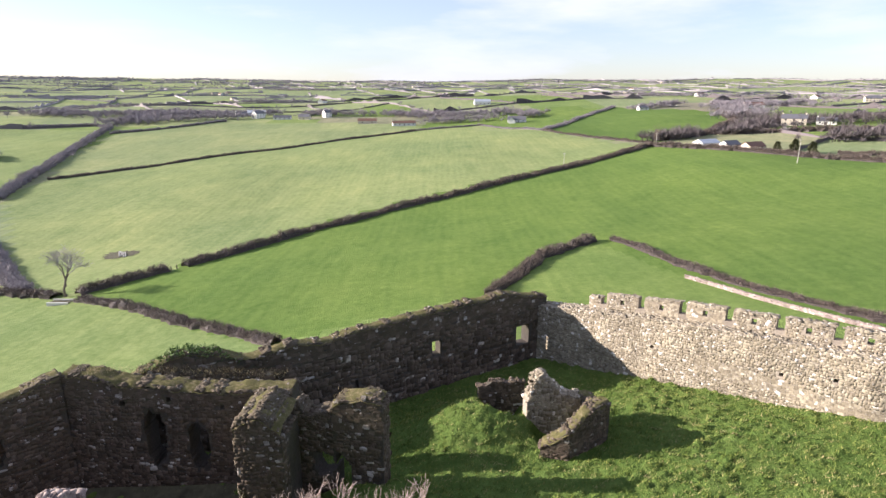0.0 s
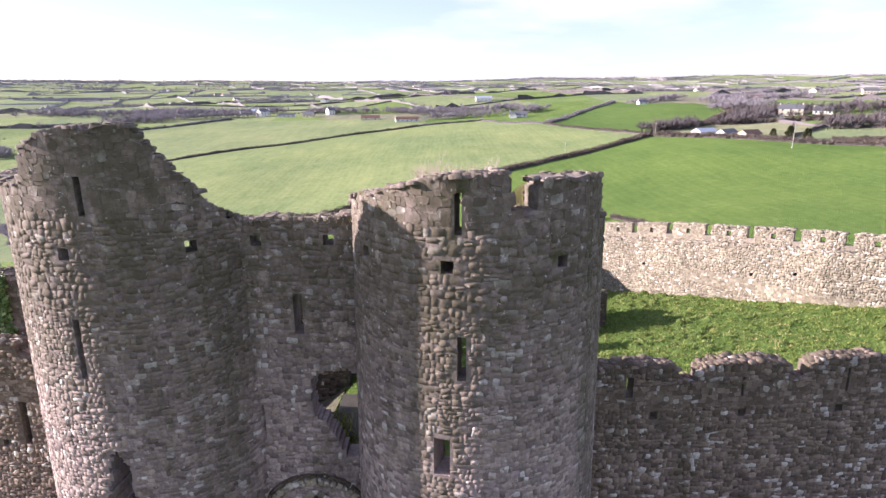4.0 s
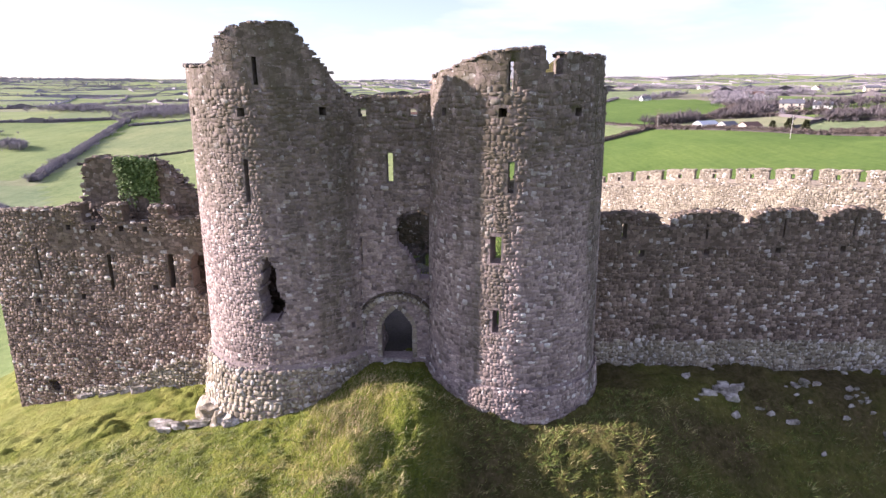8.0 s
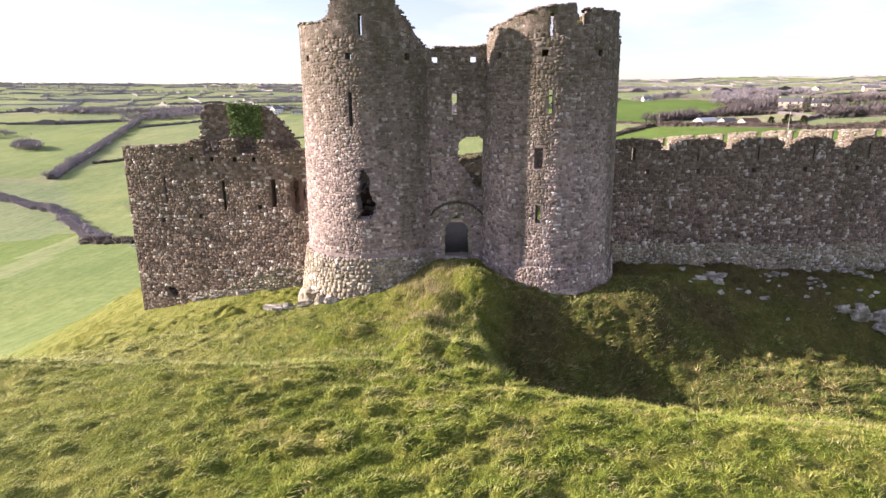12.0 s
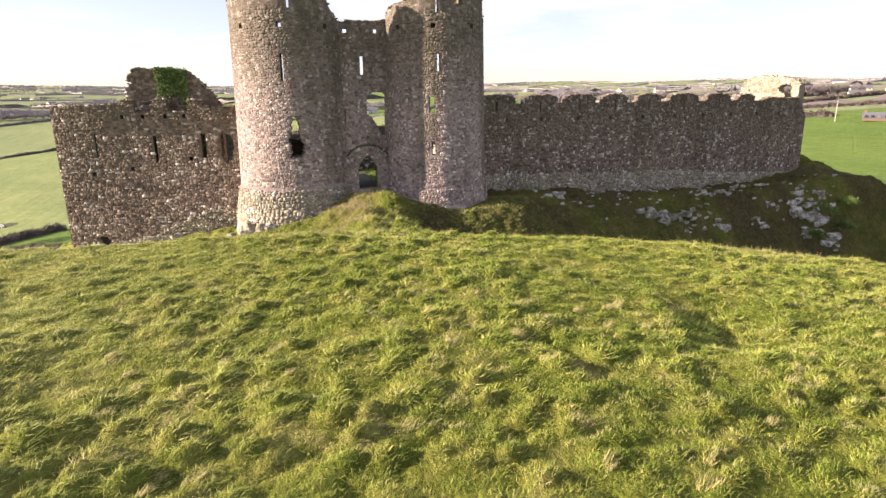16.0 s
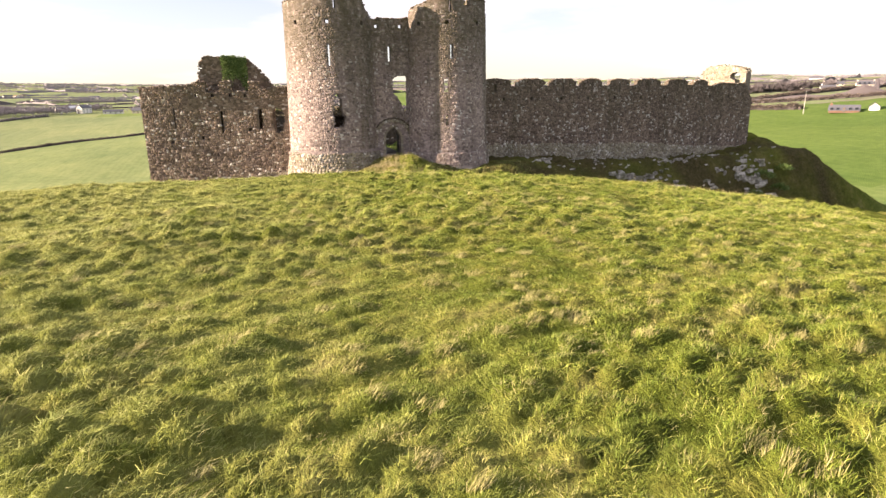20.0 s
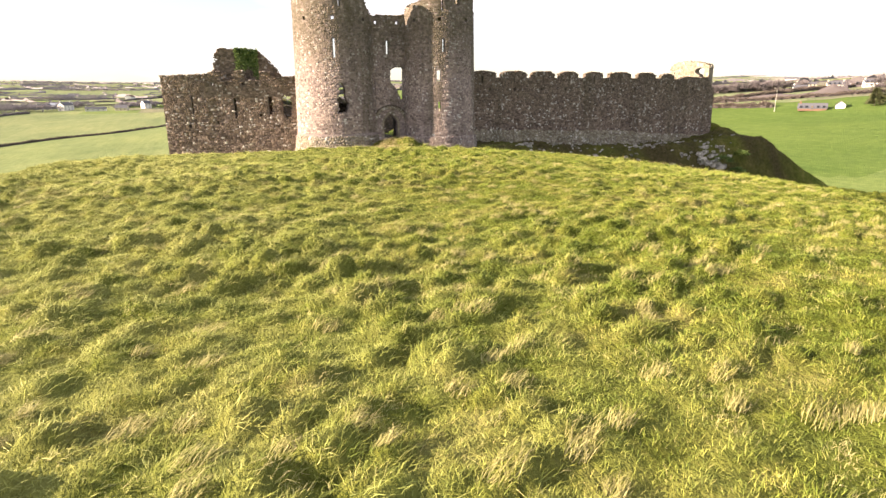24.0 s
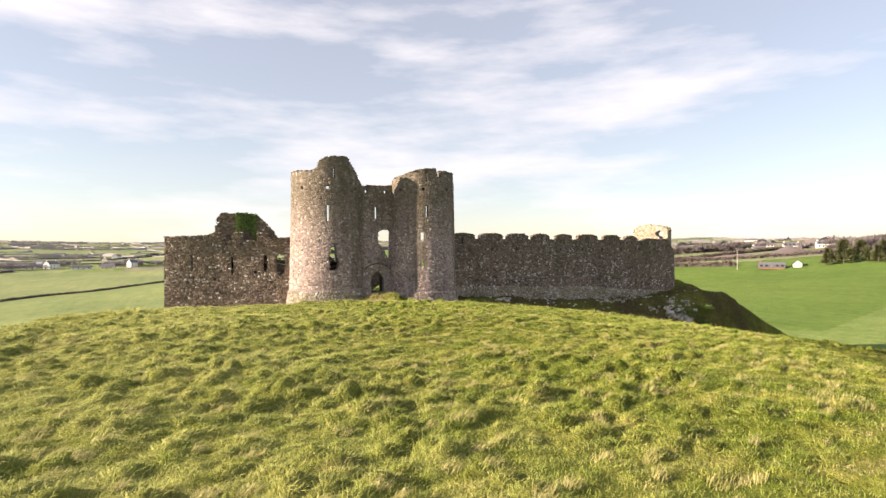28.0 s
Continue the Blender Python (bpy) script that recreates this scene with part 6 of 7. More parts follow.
def build_far_hedgerows():
    """Hedges and hedgerow trees that net the country out to the skyline."""
    rng = np.random.default_rng(23)
    gx, gy, _ = field_grid()
    chunks, trees, near = [], [], []
    for i in range(gx.shape[0] - 1):
        for j in range(gx.shape[1] - 1):
            for di, dj in ((1, 0), (0, 1)):
                ax, ay, bx, by = gx[i, j], gy[i, j], gx[i + di, j + dj], gy[i + di, j + dj]
                mx, my = (ax + bx) / 2, (ay + by) / 2
                r = math.hypot(mx, my)
                if r > 5000 or r < 330 or my < -250 or my < abs(mx) * 0.25 - 150 or rng.random() < (0.10 if r < 900 else 0.35):
                    continue
                if any(inside(poly, np.array([mx, ax, bx]), np.array([my, ay, by])).any() for _, poly in FIELDS):
                    continue
                step = max(9.0, r / 75)
                n = max(3, int(math.hypot(bx - ax, by - ay) / step))
                t = np.linspace(0, 1, n)
                x, y = ax + (bx - ax) * t, ay + (by - ay) * t
                g = ground_z(x, y, False)
                hh = rng.uniform(0.9, 2.4, n) * (1 + r / 6000) + (rng.random(n) < 0.14) * rng.uniform(2, 6, n)
                w = 0.8 + r / 2400
                nx, ny = -(by - ay), bx - ax
                q = math.hypot(nx, ny)
                nx, ny = nx / q * w, ny / q * w
                V = np.stack([np.stack([x - nx, y - ny, g - 0.5], -1), np.stack([x - nx * 0.3, y - ny * 0.3, g + hh], -1), np.stack([x + nx * 0.4, y + ny * 0.4, g + hh * rng.uniform(0.7, 1, n)], -1), np.stack([x + nx, y + ny, g - 0.5], -1)], 1).reshape(-1, 3)
                F = np.array([(4 * a + k, 4 * a + k + 1, 4 * a + 5 + k, 4 * a + 4 + k) for a in range(n - 1) for k in range(3)])
                (near if r < 1300 else chunks).append((V, F))
                if r < 2600:
                    for k in range(rng.poisson(1.2 if r < 700 else 2.5 + r / 300)):
                        u = rng.random()
                        tx, ty = ax + (bx - ax) * u + rng.normal(0, 2), ay + (by - ay) * u + rng.normal(0, 2)
                        trees.append(crown_spikes(tx, ty, float(ground_z(tx, ty, False)), rng.uniform(4, 10), rng, 60 if r < 900 else 18, 0.045 if r < 900 else 0.1))
                elif rng.random() < 0.9:
                    # a copse
                    for k in range(16):
                        tx, ty = mx + rng.normal(0, 55), my + rng.normal(0, 30)
                        trees.append(crown_spikes(tx, ty, float(ground_z(tx, ty, False)), rng.uniform(8, 16), rng, 10, 0.16))
    stuff_object("hedgerows", near, "wood_far", "dark thorn hedgerows between middle-distance fields", "hedges")
    stuff_object("far_hedgerows", chunks, "wood_hazed", "hedgerows netting the far country to the skyline", "hedges")
    stuff_object("far_trees", trees, "wood_hazed", "bare hedgerow trees scattered over the far country", "trees")


def conifer(where, height, seed, label):
    rng = np.random.default_rng(seed)
    ob = thing("conifer", where, label, "tree", "conifers by the road")
    part("trunk", *limbs([(Vector((0, 0, -0.5)), Vector((0, 0, height * 0.8)), 0.25, 0.06)], 6), MAT["bark"], ob)
    m = 2200
    z = rng.uniform(0.08, 1, m) ** 0.9
    a = rng.uniform(0, 2 * math.pi, m)
    lump = 1 + 0.28 * np.sin(3 * a + 9 * z + seed) + 0.18 * np.sin(17 * z + 2 * a)
    rad = height * 0.36 * (1 - z) ** 0.6 * lump * rng.uniform(0.45, 1.0, m) + 0.2
    P = np.stack([rad * np.cos(a), rad * np.sin(a), z * height], -1)
    D = np.stack([np.cos(a), np.sin(a), rng.normal(0.15, 0.35, m)], -1)
    D /= np.linalg.norm(D, axis=1)[:, None]
    part("crown", *spikes(P, D, rng.uniform(0.07, 0.15, m) * height, np.full(m, height * 0.05), rng), MAT["conifer"], ob)


def build_trees():
    # the lone ash's crown has haze in its colour too
    bare_tree((-120, 171, float(ground_z(-120, 171))), 19, 5, "lone bare ash tree beside the ditch", "lone trees", 6, "wood_hazed")
    bare_tree((143, 392, float(ground_z(143, 392))), 13, 6, "bare tree where two hedges meet", "lone trees", 5)
    for k, (x, y, h) in enumerate(((253, 136, 7), (257, 131, 10), (262, 126, 9), (268, 119, 8), (262, 118, 7), (258, 92, 12), (266, 88, 11), (276, 84, 9), (184, 318, 7), (190, 312, 9), (196, 306, 8))):
        conifer((x, y, float(ground_z(x, y, False))), h * (1.15 if y < 200 else 0.8), 300 + k, "dark green conifer beside the road")
    rng = np.random.default_rng(55)
    # gorse on the shoulder below the wall's end
    chunks = []
    for cx, cy, r in ((43, 6.5, 1.5), (45, 5.5, 1.2), (40.5, 5, 1.0), (47, 7, 1.1)):
        m = 700
        u = rng.normal(size=(m, 3))
        u /= np.linalg.norm(u, axis=1)[:, None]
        u[:, 2] = np.abs(u[:, 2])
        P = np.array([cx, cy, float(ground_z(cx, cy))]) + u * r * np.array([1.2, 0.9, 0.6]) * (0.6 + 0.5 * rng.random(m))[:, None]
        v, f = spikes(P, u, rng.uniform(0.15, 0.4, m), np.full(m, 0.09), rng)
        chunks.append((v, f))
    stuff_object("gorse", chunks, "ivy", "dark green gorse on the rocky shoulder", "bush")


# ---- farms and houses ----
def house(x, y, turn, w, d, h, rise, label, wall="render_white", roof="slate", chimneys=1, windows=3, storeys=1, group="farmhouses"):
    z = float(ground_z(x, y, False)) - 0.3
    ob = thing("house", (0, 0, 0), label, "house", group)
    v = [(-w / 2, -d / 2, 0), (w / 2, -d / 2, 0), (w / 2, d / 2, 0), (-w / 2, d / 2, 0), (-w / 2, -d / 2, h), (w / 2, -d / 2, h), (w / 2, d / 2, h), (-w / 2, d / 2, h), (-w / 2, 0, h + rise), (w / 2, 0, h + rise)]
    part("wall", v, [(0, 1, 5, 4), (1, 2, 6, 9, 5), (2, 3, 7, 6), (3, 0, 4, 8, 7), (0, 3, 2, 1)], MAT[wall], ob)
    e = 0.35
    for sgn in (-1, 1):
        a = [(-w / 2 - e, sgn * (d / 2 + e), h - rise * e / (d / 2)), (w / 2 + e, sgn * (d / 2 + e), h - rise * e / (d / 2)), (w / 2 + e, 0, h + rise + 0.02), (-w / 2 - e, 0, h + rise + 0.02)]
        b = [(p[0], p[1], p[2] + 0.2) for p in a]
        f = [(0, 1, 2, 3), (4, 7, 6, 5), (0, 4, 5, 1), (1, 5, 6, 2), (2, 6, 7, 3), (3, 7, 4, 0)]
        part("roof", a + b, f if sgn > 0 else [q[::-1] for q in f], MAT[roof], ob)
    for k in range(chimneys):
        cx = (-w / 2 + 0.7) if k == 0 else (w / 2 - 0.7)
        part("chimney", *box(cx - 0.45, cx + 0.45, -0.4, 0.4, h + rise * 0.6, h + rise + 1.1), MAT[wall], ob)
    for sgn in (-1, 1):
        for fl in range(storeys):
            for k in range(windows):
                cx = -w / 2 + w * (k + 0.5) / windows
                if fl == 0 and k == windows // 2 and sgn < 0:
                    part("door", *box(cx - 0.5, cx + 0.5, sgn * d / 2 - 0.06, sgn * d / 2 + 0.06, 0.3, 2.4), MAT["bark"], ob)
                    continue
                zz = 1.2 + 2.7 * fl
                part("window", *box(cx - 0.6, cx + 0.6, sgn * d / 2 - 0.07, sgn * d / 2 + 0.07, zz, zz + 1.2), MAT["glass"], ob)
    ob.matrix_world = pose(x, y, z, 0, 0, turn)


def build_houses():
    rows = [
        (-302, 822, 20, 13, 7, 3.2, 3, "small white farm outbuilding with a slate roof", "render_white", "slate", 0, 2, 1),
        (-272, 788, 30, 15, 8, 3.4, 3.2, "white farm building with a dark roof", "render_white", "slate", 1, 3, 1),
        (-241, 762, 60, 15, 9, 6.4, 3.6, "two-storey white farmhouse among bare trees", "render_white", "slate", 2, 3, 2),
        (-255, 800, 10, 24, 11, 4.5, 2.8, "long grey farm shed", "tin", "tin", 0, 1, 1),
        (-205, 745, 5, 22, 7, 2.8, 2.4, "low pale farm bungalow", "render_white", "slate", 1, 4, 1),
        (-176, 742, -10, 14, 8, 3.4, 3.4, "grey-gabled house beside a garden", "render_cream", "slate", 1, 3, 1),
        (-153, 768, 40, 9, 9, 6.2, 3.6, "tall white house with twin gables", "render_white", "slate", 2, 2, 2),
        (-45, 664, 12, 26, 8, 3.0, 2.4, "long white bungalow at the lane", "render_white", "tile_roof", 1, 5, 1),
        (-90, 690, 8, 22, 8, 3.0, 2.6, "low brown-roofed farm shed", "render_cream", "tile_roof", 0, 2, 1),
        (82, 652, -12, 20, 9, 3.2, 3.4, "white bungalow on the green hill", "render_white", "slate", 1, 4, 1),
        (76, 645, 78, 9, 7, 3.2, 3.2, "gabled wing of the white bungalow", "render_white", "slate", 0, 2, 1),
        (58, 882, 5, 24, 10, 4.5, 3.0, "white house with a shed on the far hill", "render_white", "tin", 1, 4, 1),
        (163, 358, 25, 15, 8, 2.8, 2.0, "barn with a bright tin roof", "render_white", "tin", 0, 1, 1),
        (171, 345, 25, 11, 7, 2.4, 2.2, "farm building with a slate roof", "render_white", "slate", 0, 2, 1),
        (178, 332, 25, 13, 7, 2.4, 2.2, "farm building with a worn brown roof", "render_cream", "tile_roof", 0, 2, 1),
        (273, 455, -30, 17, 9, 5.6, 3.0, "grey-roofed two-storey house among trees", "render_cream", "slate", 2, 3, 2),
        (290, 442, -30, 13, 7, 3.0, 2.6, "white cottage among trees", "render_white", "slate", 1, 3, 1),
        (243, 716, 10, 12, 7, 3.0, 2.6, "small white cottage on the hill", "render_white", "slate", 1, 2, 1),
        (352, 668, 0, 22, 9, 3.4, 3.0, "white bungalow on the ridge", "render_white", "tile_roof", 1, 4, 1),
        (552, 758, -20, 18, 9, 4.6, 3.0, "large cream house on the ridge", "render_cream", "slate", 2, 5, 2),
        (240, 157, -52, 12, 7, 1.2, 2.2, "low brown-walled roadside bungalow with a grey roof", "tile_roof", "slate", 1, 5, 1),
        (247.0, 148.0, 38, 4.5, 4, 1.8, 1.6, "gabled annexe of the roadside bungalow", "render_white", "slate", 0, 2, 1),
        (470, 400, -40, 16, 7, 2.4, 2.2, "white bungalow on the skyline", "render_white", "slate", 1, 4, 1),
        (500, 385, -40, 17, 7, 2.4, 2.2, "cream bungalow on the skyline", "render_cream", "slate", 1, 5, 1),
        (420, 290, -40, 12, 7, 3.6, 2.4, "cream two-storey house above the conifers", "render_cream", "slate", 2, 4, 2),
        (440, 275, -40, 12, 7, 3.6, 2.4, "white gabled house above the conifers", "render_white", "slate", 1, 4, 2),
        (395, 300, -40, 10, 6, 2.2, 2.2, "white cottage beside the ridge hedge", "render_white", "slate", 1, 3, 1),
        (560, 290, -45, 15, 7, 2.6, 2.2, "long white house on the far rise", "render_white", "slate", 1, 4, 1),
    ]
    for row in rows:
        house(*row)
    rng = np.random.default_rng(31)
    for k in range(46):
        a, r = radians(rng.uniform(-42, 52)), rng.uniform(1100, 3600)
        x, y = r * math.sin(a), r * math.cos(a)
        house(x, y, rng.uniform(0, 180), rng.uniform(14, 30), rng.uniform(8, 11), rng.uniform(3, 6), 3, "white house far off in the hedged country", "render_white" if rng.random() < 0.7 else "render_cream", "slate" if rng.random() < 0.6 else "tile_roof", 1, 2, 1, "far houses")


def pole(x, y, h, label):
    z = float(ground_z(x, y, False))
    ob = thing("utility_pole", (x, y, z), label, "pole", "utility poles")
    part("shaft", *limbs([(Vector((0, 0, -0.5)), Vector((0.15, 0, h)), 0.17, 0.11)], 8), MAT["pole_wood"], ob)
    part("crossarm", *box(-0.9, 1.1, -0.06, 0.06, h - 0.7, h - 0.5), MAT["pole_wood"], ob)
    for k in (-0.75, 0.1, 0.95):
        part("insulator", *limbs([(Vector((k, 0, h - 0.5)), Vector((k, 0, h - 0.25)), 0.07, 0.04)], 6), MAT["slate"], ob)


def build_small_things():
    pole(168, 272, 11.5, "pale timber utility pole in the green field")
    pole(70, 333, 9, "timber utility pole beside the hedge")
    pole(230, 170, 11, "timber utility pole beside the roadside hedge")
    pole(139, 378, 9, "timber utility pole at the hedge's end")
    x, y = -133, 226
    z = float(ground_z(x, y, False))
    for k, (dx, dy) in enumerate(((0, 0), (2.2, -1.0))):
        ob = thing("feed_trough", (x + dx, y + dy, z), "pale concrete feed trough on muddy ground", "trough", "feed troughs")
        ob.rotation_euler = (0, 0, radians(-60))
        part("basin", *join([box(-3.2, 3.2, -0.55, -0.35, 0, 0.7), box(-3.2, 3.2, 0.35, 0.55, 0, 0.7), box(-3.2, -3.0, -0.35, 0.35, 0, 0.7), box(3.0, 3.2, -0.35, 0.35, 0, 0.7), box(-3.0, 3.0, -0.35, 0.35, 0, 0.15)]), MAT["trough"], ob)
    # trodden mud round the troughs
    n = 28
    ring = [(1.0 + 0.18 * math.sin(3 * k) + 0.1 * math.sin(7 * k)) for k in range(n)]
    mv = [(x, y, z + 0.16)] + [(x + q * r * math.cos(2 * math.pi * k / n), y + q * 0.75 * r * math.sin(2 * math.pi * k / n), float(ground_z(x + q * r * math.cos(2 * math.pi * k / n), y + q * 0.75 * r * math.sin(2 * math.pi * k / n), False)) + 0.14) for q in (3.5, 7.0) for k, r in enumerate(ring)]
    mf = [(0, 1 + k, 1 + (k + 1) % n) for k in range(n)] + [(1 + k, 1 + n + k, 1 + n + (k + 1) % n, 1 + (k + 1) % n) for k in range(n)]
    ob = new("mud_patch", mesh_of("mud_patch", mv, mf, MAT["mud"]))
    tagged(ob, "dark trodden mud round the feed troughs", "ground", kind="structure")
    x, y = -117, 164
    z = float(ground_z(x, y, False))
    ob = thing("culvert", (x, y, z), "stone culvert over the ditch below the lone tree", "culvert")
    part("slab", *box(-3, 3, -1.6, 1.6, 0.1, 0.5), MAT["mud"], ob)
    for k in (-1, 1):
        part("kerb", *box(-3.2, 3.2, k * 1.6 - 0.2, k * 1.6 + 0.2, -0.4, 0.8), MAT["trough"], ob)
    for gx, gy in ((-95.5, 195.5), (-97.0, 194.2)):
        ob = thing("gatepost", (gx, gy, float(ground_z(gx, gy, False))), "square timber gatepost in the hedge gap", "gatepost", "gateposts")
        part("post", *box(-0.15, 0.15, -0.15, 0.15, -0.4, 1.5), MAT["bark"], ob)
    # the low dry wall below the castle
    L = Line([(61, 137), (63, 133), (70, 119), (78, 105.5), (84, 96)])
    g = lambda s: float(ground_z(np.interp(s, L.at, L.p[:, 0]), np.interp(s, L.at, L.p[:, 1]), False))
    masonry("field_wall", (66, 128, -20), "low pale dry-stone field wall beside a hedge", "wall", L, 0, L.length, lambda s: g(s) - 0.8, lambda s: g(s) + 0.85, 0.6, (), (), ("core", "stone"), ("out", "in"), 401, size=1.5, ds=2.5, rise=0.2)


# ---- rough grass ----
def bent_blades(P, D1, D2, length, width, face):
    """Blades that bow over: a quad to the bend and a tip, as loops for one mesh."""
    n = len(P)
    side = unit(np.cross(D1, face)) * width[:, None] / 2
    mid = P + D1 * length[:, None] * 0.5
    tip = mid + D2 * length[:, None] * 0.6
    V = np.stack([P - side, P + side, mid + side * 0.8, mid - side * 0.8, tip], 1).reshape(-1, 3)
    b = 5 * np.arange(n)[:, None]
    return V, b + np.array([[0, 1, 2, 3]]), b + np.array([[3, 2, 4]])


def unit(v):
    return v / (np.linalg.norm(v, axis=1)[:, None] + 1e-9)


def flat_blades(P, D, length, width, face):
    side = unit(np.cross(D, face)) * width[:, None] / 2
    V = np.stack([P - side, P + side, P + D * length[:, None]], 1).reshape(-1, 3)
    return V, np.arange(3 * len(P)).reshape(-1, 3)


def build_grass():
    rng = np.random.default_rng(3)
    wind = np.array([0.85, 0.47, 0.0])
    Vs, quads, tris, count = [], [], [], 0

    def store(V, q, t):
        nonlocal count
        Vs.append(V)
        if q is not None:
            quads.append(q + count)
        tris.append(t + count)
        count += len(V)
    # every tussock's blades, bowed over by the wind: long near the crest's foot, broad matted tufts towards the castle
    for y0, y1, k, long, wide, bent in ((-60.0, -31.0, 100, (0.10, 0.26), (0.006, 0.014), True), (-31.0, -9.0, 72, (0.12, 0.30), (0.013, 0.030), False), (-9.0, 8.4, 46, (0.16, 0.42), (0.022, 0.05), False)):
        gi, gj = np.meshgrid(np.arange(-46 / CELL, 26 / CELL).astype(int), np.arange(y0 / CELL, y1 / CELL).astype(int), indexing="ij")
        cx, cy, r, h = tussock_at(gi.ravel().astype(float), gj.ravel().astype(float))
        left, right = -31 - 0.33 * (cy + 52), np.minimum(26, 0.8 * (cy + 52))
        ok = (cx > left) & (cx < right) & (cy < 8.4 - 0.05 * np.abs(cx)) & (np.hypot(cx + 0.9, cy - 10.35) > 5.4) & (np.hypot(cx + 13.75, cy - 12.4) > 6.2) & ~((cx > 8) & (cy > 1.5) & (hashed(cx, cy, 9) < 0.8))
        cx, cy, r, h = cx[ok], cy[ok], r[ok], h[ok]
        m = len(cx) * k
        a, q = rng.uniform(0, 2 * math.pi, m), np.sqrt(rng.random(m)) * 1.15
        R = np.repeat(r, k)
        u, w = q * np.cos(a) * 1.25 * R, q * np.sin(a) * 0.85 * R
        dx, dy = 0.88 * u - 0.47 * w, 0.47 * u + 0.88 * w
        X, Y = np.repeat(cx, k) + dx, np.repeat(cy, k) + dy
        rank = np.repeat(0.7 + 0.9 * h / 0.3, k).clip(0.6, 1.6)
        steep = np.repeat(1.5 * h / r, k)[:, None]
        rad = np.stack([dx, dy, np.zeros(m)], -1) / R[:, None]
        face = unit(rad * steep + np.array([0, 0, 1.0]) + rng.normal(0, 0.28, (m, 3)))
        D1 = unit(0.4 * wind + 0.6 * rad + np.array([0, 0, 0.6]) + rng.normal(0, 0.25, (m, 3)))
        D2 = unit(0.75 * wind + 0.7 * rad + np.array([0, 0, -0.1]) + rng.normal(0, 0.28, (m, 3)))
        L, W = rng.uniform(*long, m) * rank, rng.uniform(*wide, m)
        P = np.stack([X, Y, ground_z(X, Y) - 0.03], -1)
        if bent:
            store(*bent_blades(P, D1, D2, L, W, face))
        else:
            V, t = flat_blades(P, unit(D1 + D2), L, W, face)
            if y0 > -10:
                # the rank growth begins along an uneven line
                mild = np.repeat(cy + 4.5 * value_noise(cx, cy, 4.0, 77) < -5.0, k)
                store(V.reshape(-1, 3, 3)[mild].reshape(-1, 3), None, np.arange(3 * mild.sum()).reshape(-1, 3))
                V = V.reshape(-1, 3, 3)[~mild].reshape(-1, 3)
                t = np.arange(len(V)).reshape(-1, 3)
                stuff_object("ditch_grass", [(V, t)], "rank_blade", "rank green and withered grass on the causeway and ditch", "grass")
            else:
                store(V, None, t)
    # bleached tufts, laid over by the wind
    k, n1 = 64, 330
    ty = rng.uniform(-59, -24, n1)
    tx = -30 - 0.33 * (ty + 52) + rng.random(n1) ** 1.3 * (30 + 0.33 * (ty + 52) + 0.7 * (ty + 52))
    a, q = rng.uniform(0, 2 * math.pi, n1 * k), np.sqrt(rng.random(n1 * k)) * np.repeat(rng.uniform(0.14, 0.34, n1), k)
    X, Y = np.repeat(tx, k) + q * np.cos(a), np.repeat(ty, k) + 0.7 * q * np.sin(a)
    m = n1 * k
    D1 = unit(0.75 * wind + np.array([0, 0, 0.55]) + rng.normal(0, 0.22, (m, 3)))
    D2 = unit(wind + np.array([0, 0, -0.12]) + rng.normal(0, 0.2, (m, 3)))
    V, q4, t3 = bent_blades(np.stack([X, Y, ground_z(X, Y) + 0.02], -1), D1, D2, rng.uniform(0.2, 0.44, m), rng.uniform(0.006, 0.013, m), unit(rng.normal(0, 0.3, (m, 3)) + [0, 0, 1]))
    dry = new("dry_tufts", mesh_of("dry_tufts", V, q4.tolist() + t3.tolist(), MAT["bleached"]))
    tagged(dry, "bleached straw-coloured grass tufts laid over by wind", "grass", kind="stuff")
    # the short sward between them
    n2 = 150000
    y2 = -61 + 69 * rng.random(n2) ** 1.1
    x2 = -31 - 0.33 * (y2 + 52) + rng.random(n2) * (31 + 0.33 * (y2 + 52) + np.minimum(26, 0.8 * (y2 + 52)))
    D2 = unit(rng.normal(0, 0.5, (n2, 3)) + [0.35, 0.15, 0.75])
    V, t = flat_blades(np.stack([x2, y2, ground_z(x2, y2) - 0.02], -1), D2, rng.uniform(0.08, 0.19, n2), 0.010 + 0.022 * np.clip((y2 + 60) / 40, 0.2, 1.2) * rng.random(n2), unit(rng.normal(0, 0.3, (n2, 3)) + [0, 0, 1]))
    store(V, None, t)
    # the court's grazed turf
    n3 = 100000
    x3, y3 = rng.uniform(-22, 42, n3), rng.uniform(14, 56, n3)
    cx, cy = rng.uniform(-16, 40, 8000), rng.uniform(16, 50, 8000)
    x3 = np.concatenate([x3, np.repeat(cx, 14) + rng.normal(0, 0.14, 112000)])
    y3 = np.concatenate([y3, np.repeat(cy, 14) + rng.normal(0, 0.14, 112000)])
    ok = inside(CASTLE, x3, y3)
    x3, y3 = x3[ok], y3[ok]
    D3 = unit(rng.normal(0, 0.45, (len(x3), 3)) + [0.3, 0.1, 0.8])
    stuff_object("court_turf", [flat_blades(np.stack([x3, y3, ground_z(x3, y3) - 0.03], -1), D3, rng.uniform(0.1, 0.3, len(x3)), rng.uniform(0.03, 0.07, len(x3)), unit(rng.normal(0, 0.5, D3.shape) + [0, 0, 1]))], "lawn", "grazed green turf within the castle court", "grass")
    V = np.vstack(Vs)
    Q, T = np.vstack(quads), np.vstack(tris)
    me = bpy.data.meshes.new("rough_grass")
    me.vertices.add(len(V))
    me.vertices.foreach_set("co", V.ravel())
    me.loops.add(Q.size + T.size)
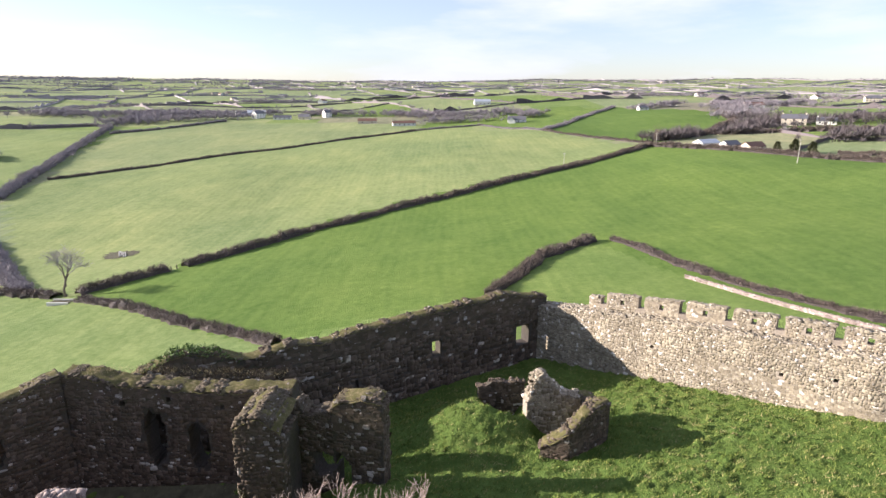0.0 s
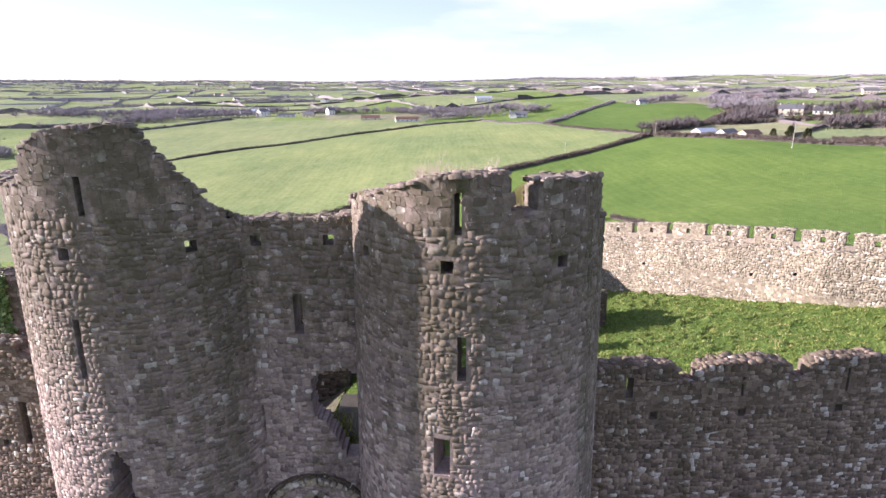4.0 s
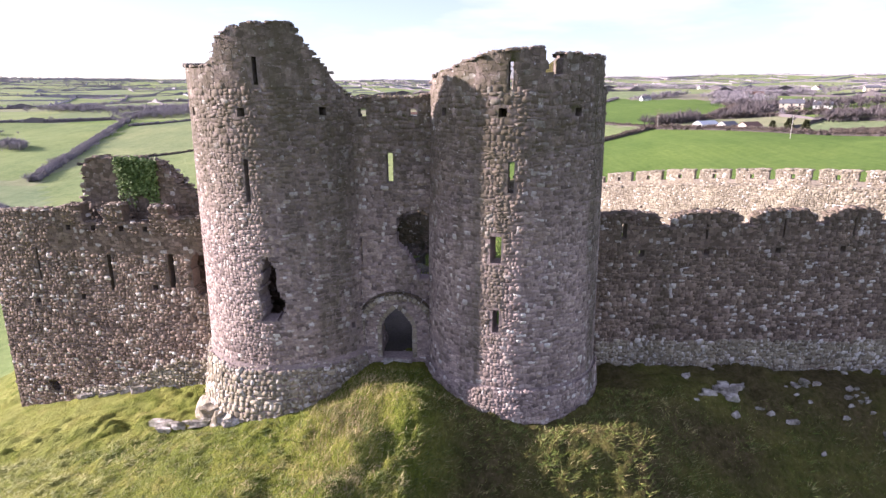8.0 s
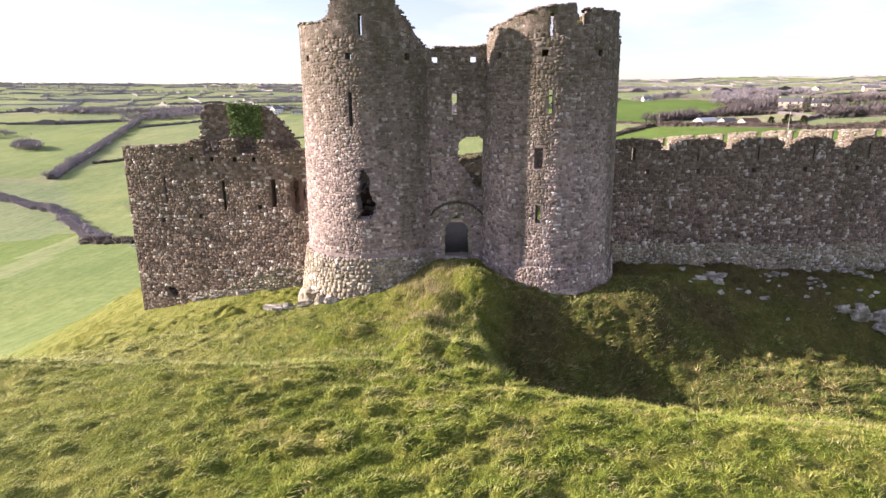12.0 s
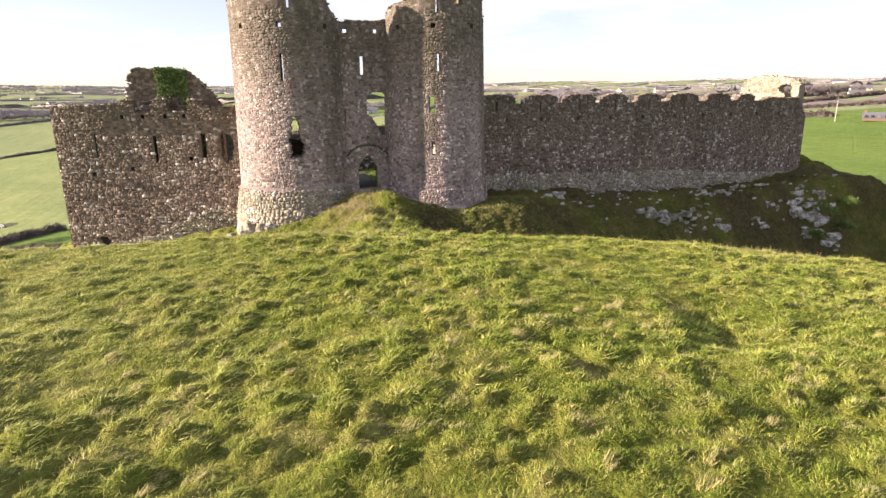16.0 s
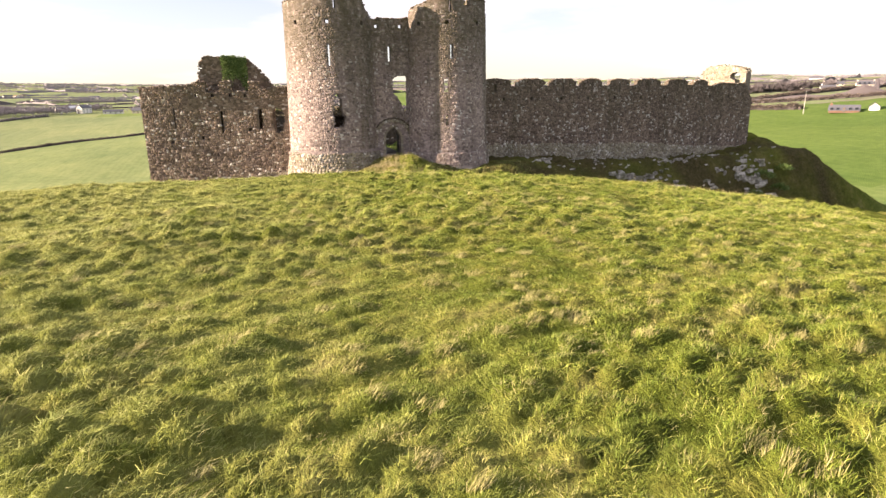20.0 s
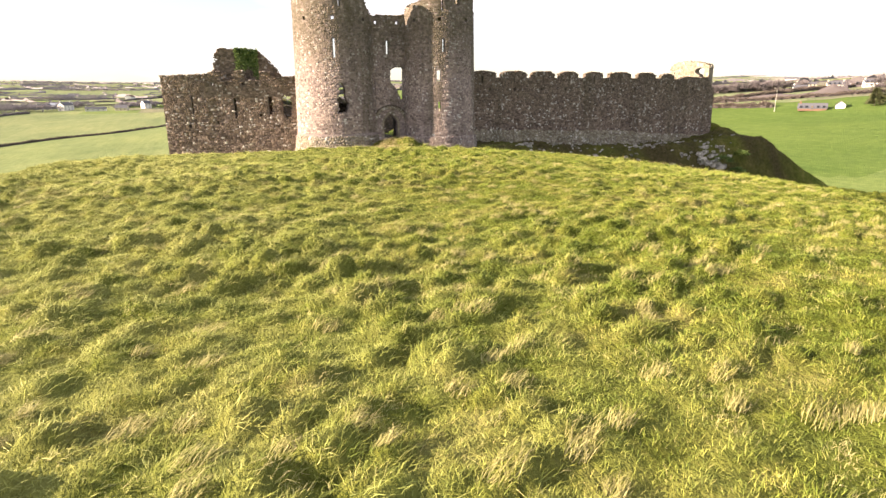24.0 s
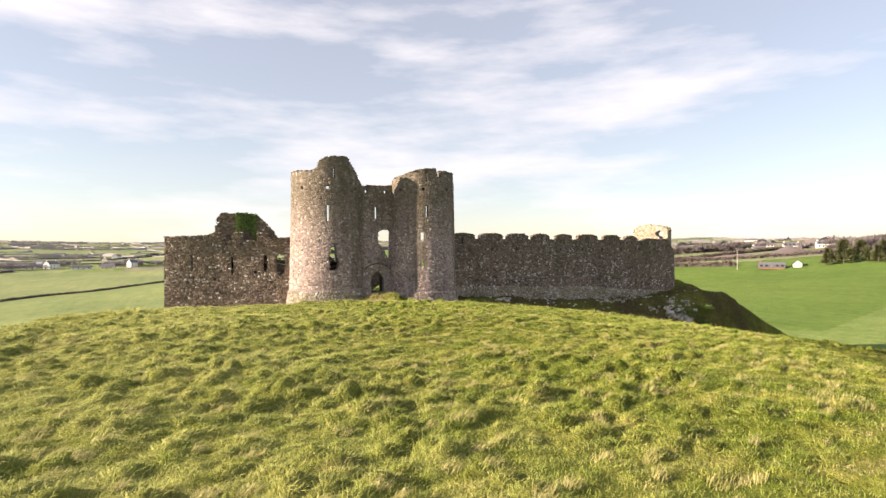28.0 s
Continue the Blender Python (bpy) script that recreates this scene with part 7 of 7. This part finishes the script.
    me.loops.foreach_set("vertex_index", np.concatenate([Q.ravel(), T.ravel()]).astype(np.int32))
    me.polygons.add(len(Q) + len(T))
    me.polygons.foreach_set("loop_start", np.concatenate([np.arange(0, Q.size, 4), Q.size + np.arange(0, T.size, 3)]).astype(np.int32))
    me.update(calc_edges=True)
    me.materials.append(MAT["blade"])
    ob = new("rough_grass", me)
    tagged(ob, "long wind-combed tussock grass over the mound", "grass", kind="stuff")
    # dry stalks on the causeway, the crest and the wall heads
    spots = []
    for cx, cy, sx, sy, m in ((-9.6, 5.5, 1.3, 1.6, 2200), (-9.8, 0.5, 1.0, 2.2, 1500), (-4, -5.5, 3.5, 0.8, 900), (-14, -9, 4, 1.0, 500), (6, -9, 4, 1.2, 700), (16, -14, 4, 1.5, 500)):
        px, py = rng.normal(cx, sx, m), rng.normal(cy, sy, m)
        spots.append(np.stack([px, py, ground_z(px, py)], -1))
    P = np.vstack(spots)
    D = np.stack([0.3 + rng.normal(0, 0.4, len(P)), rng.normal(0, 0.4, len(P)), np.full(len(P), 1.0)], -1)
    D /= np.linalg.norm(D, axis=1)[:, None]
    v, f = spikes(P - [0, 0, 0.03], D, rng.uniform(0.25, 0.6, len(P)), np.full(len(P), 0.018), rng)
    ob = new("dry_stalks", mesh_of("dry_stalks", v, f.tolist(), MAT["straw"]))
    tagged(ob, "bleached dry grass stalks on the causeway and crest", "grass", kind="stuff")
    # grass on the wall heads
    chunks = []
    for (ax, ay), (bx, by), z0, m in (((-26, 37.0), (-11, 36.3), 5.2, 900), ((-9.6, 10.0), (-5.3, 9.95), 15.2, 220), ((-7, 33), (-3.8, 32.7), 5.5, 200)):
        t = rng.random(m)
        P = np.stack([ax + (bx - ax) * t, ay + (by - ay) * t + rng.normal(0, 0.35, m), np.full(m, z0 - 0.25)], -1)
        D = np.stack([rng.normal(0, 0.4, m), rng.normal(0, 0.4, m), np.full(m, 1.0)], -1)
        D /= np.linalg.norm(D, axis=1)[:, None]
        chunks.append(spikes(P, D, rng.uniform(0.14, 0.34, m), np.full(m, 0.016), rng))
    stuff_object("wall_grass", chunks, "straw", "dry grass growing on the broken wall heads", "grass")


elder_bush()
build_hedges()
build_trees()
build_woods()
build_far_hedgerows()
build_houses()
build_small_things()
build_grass()
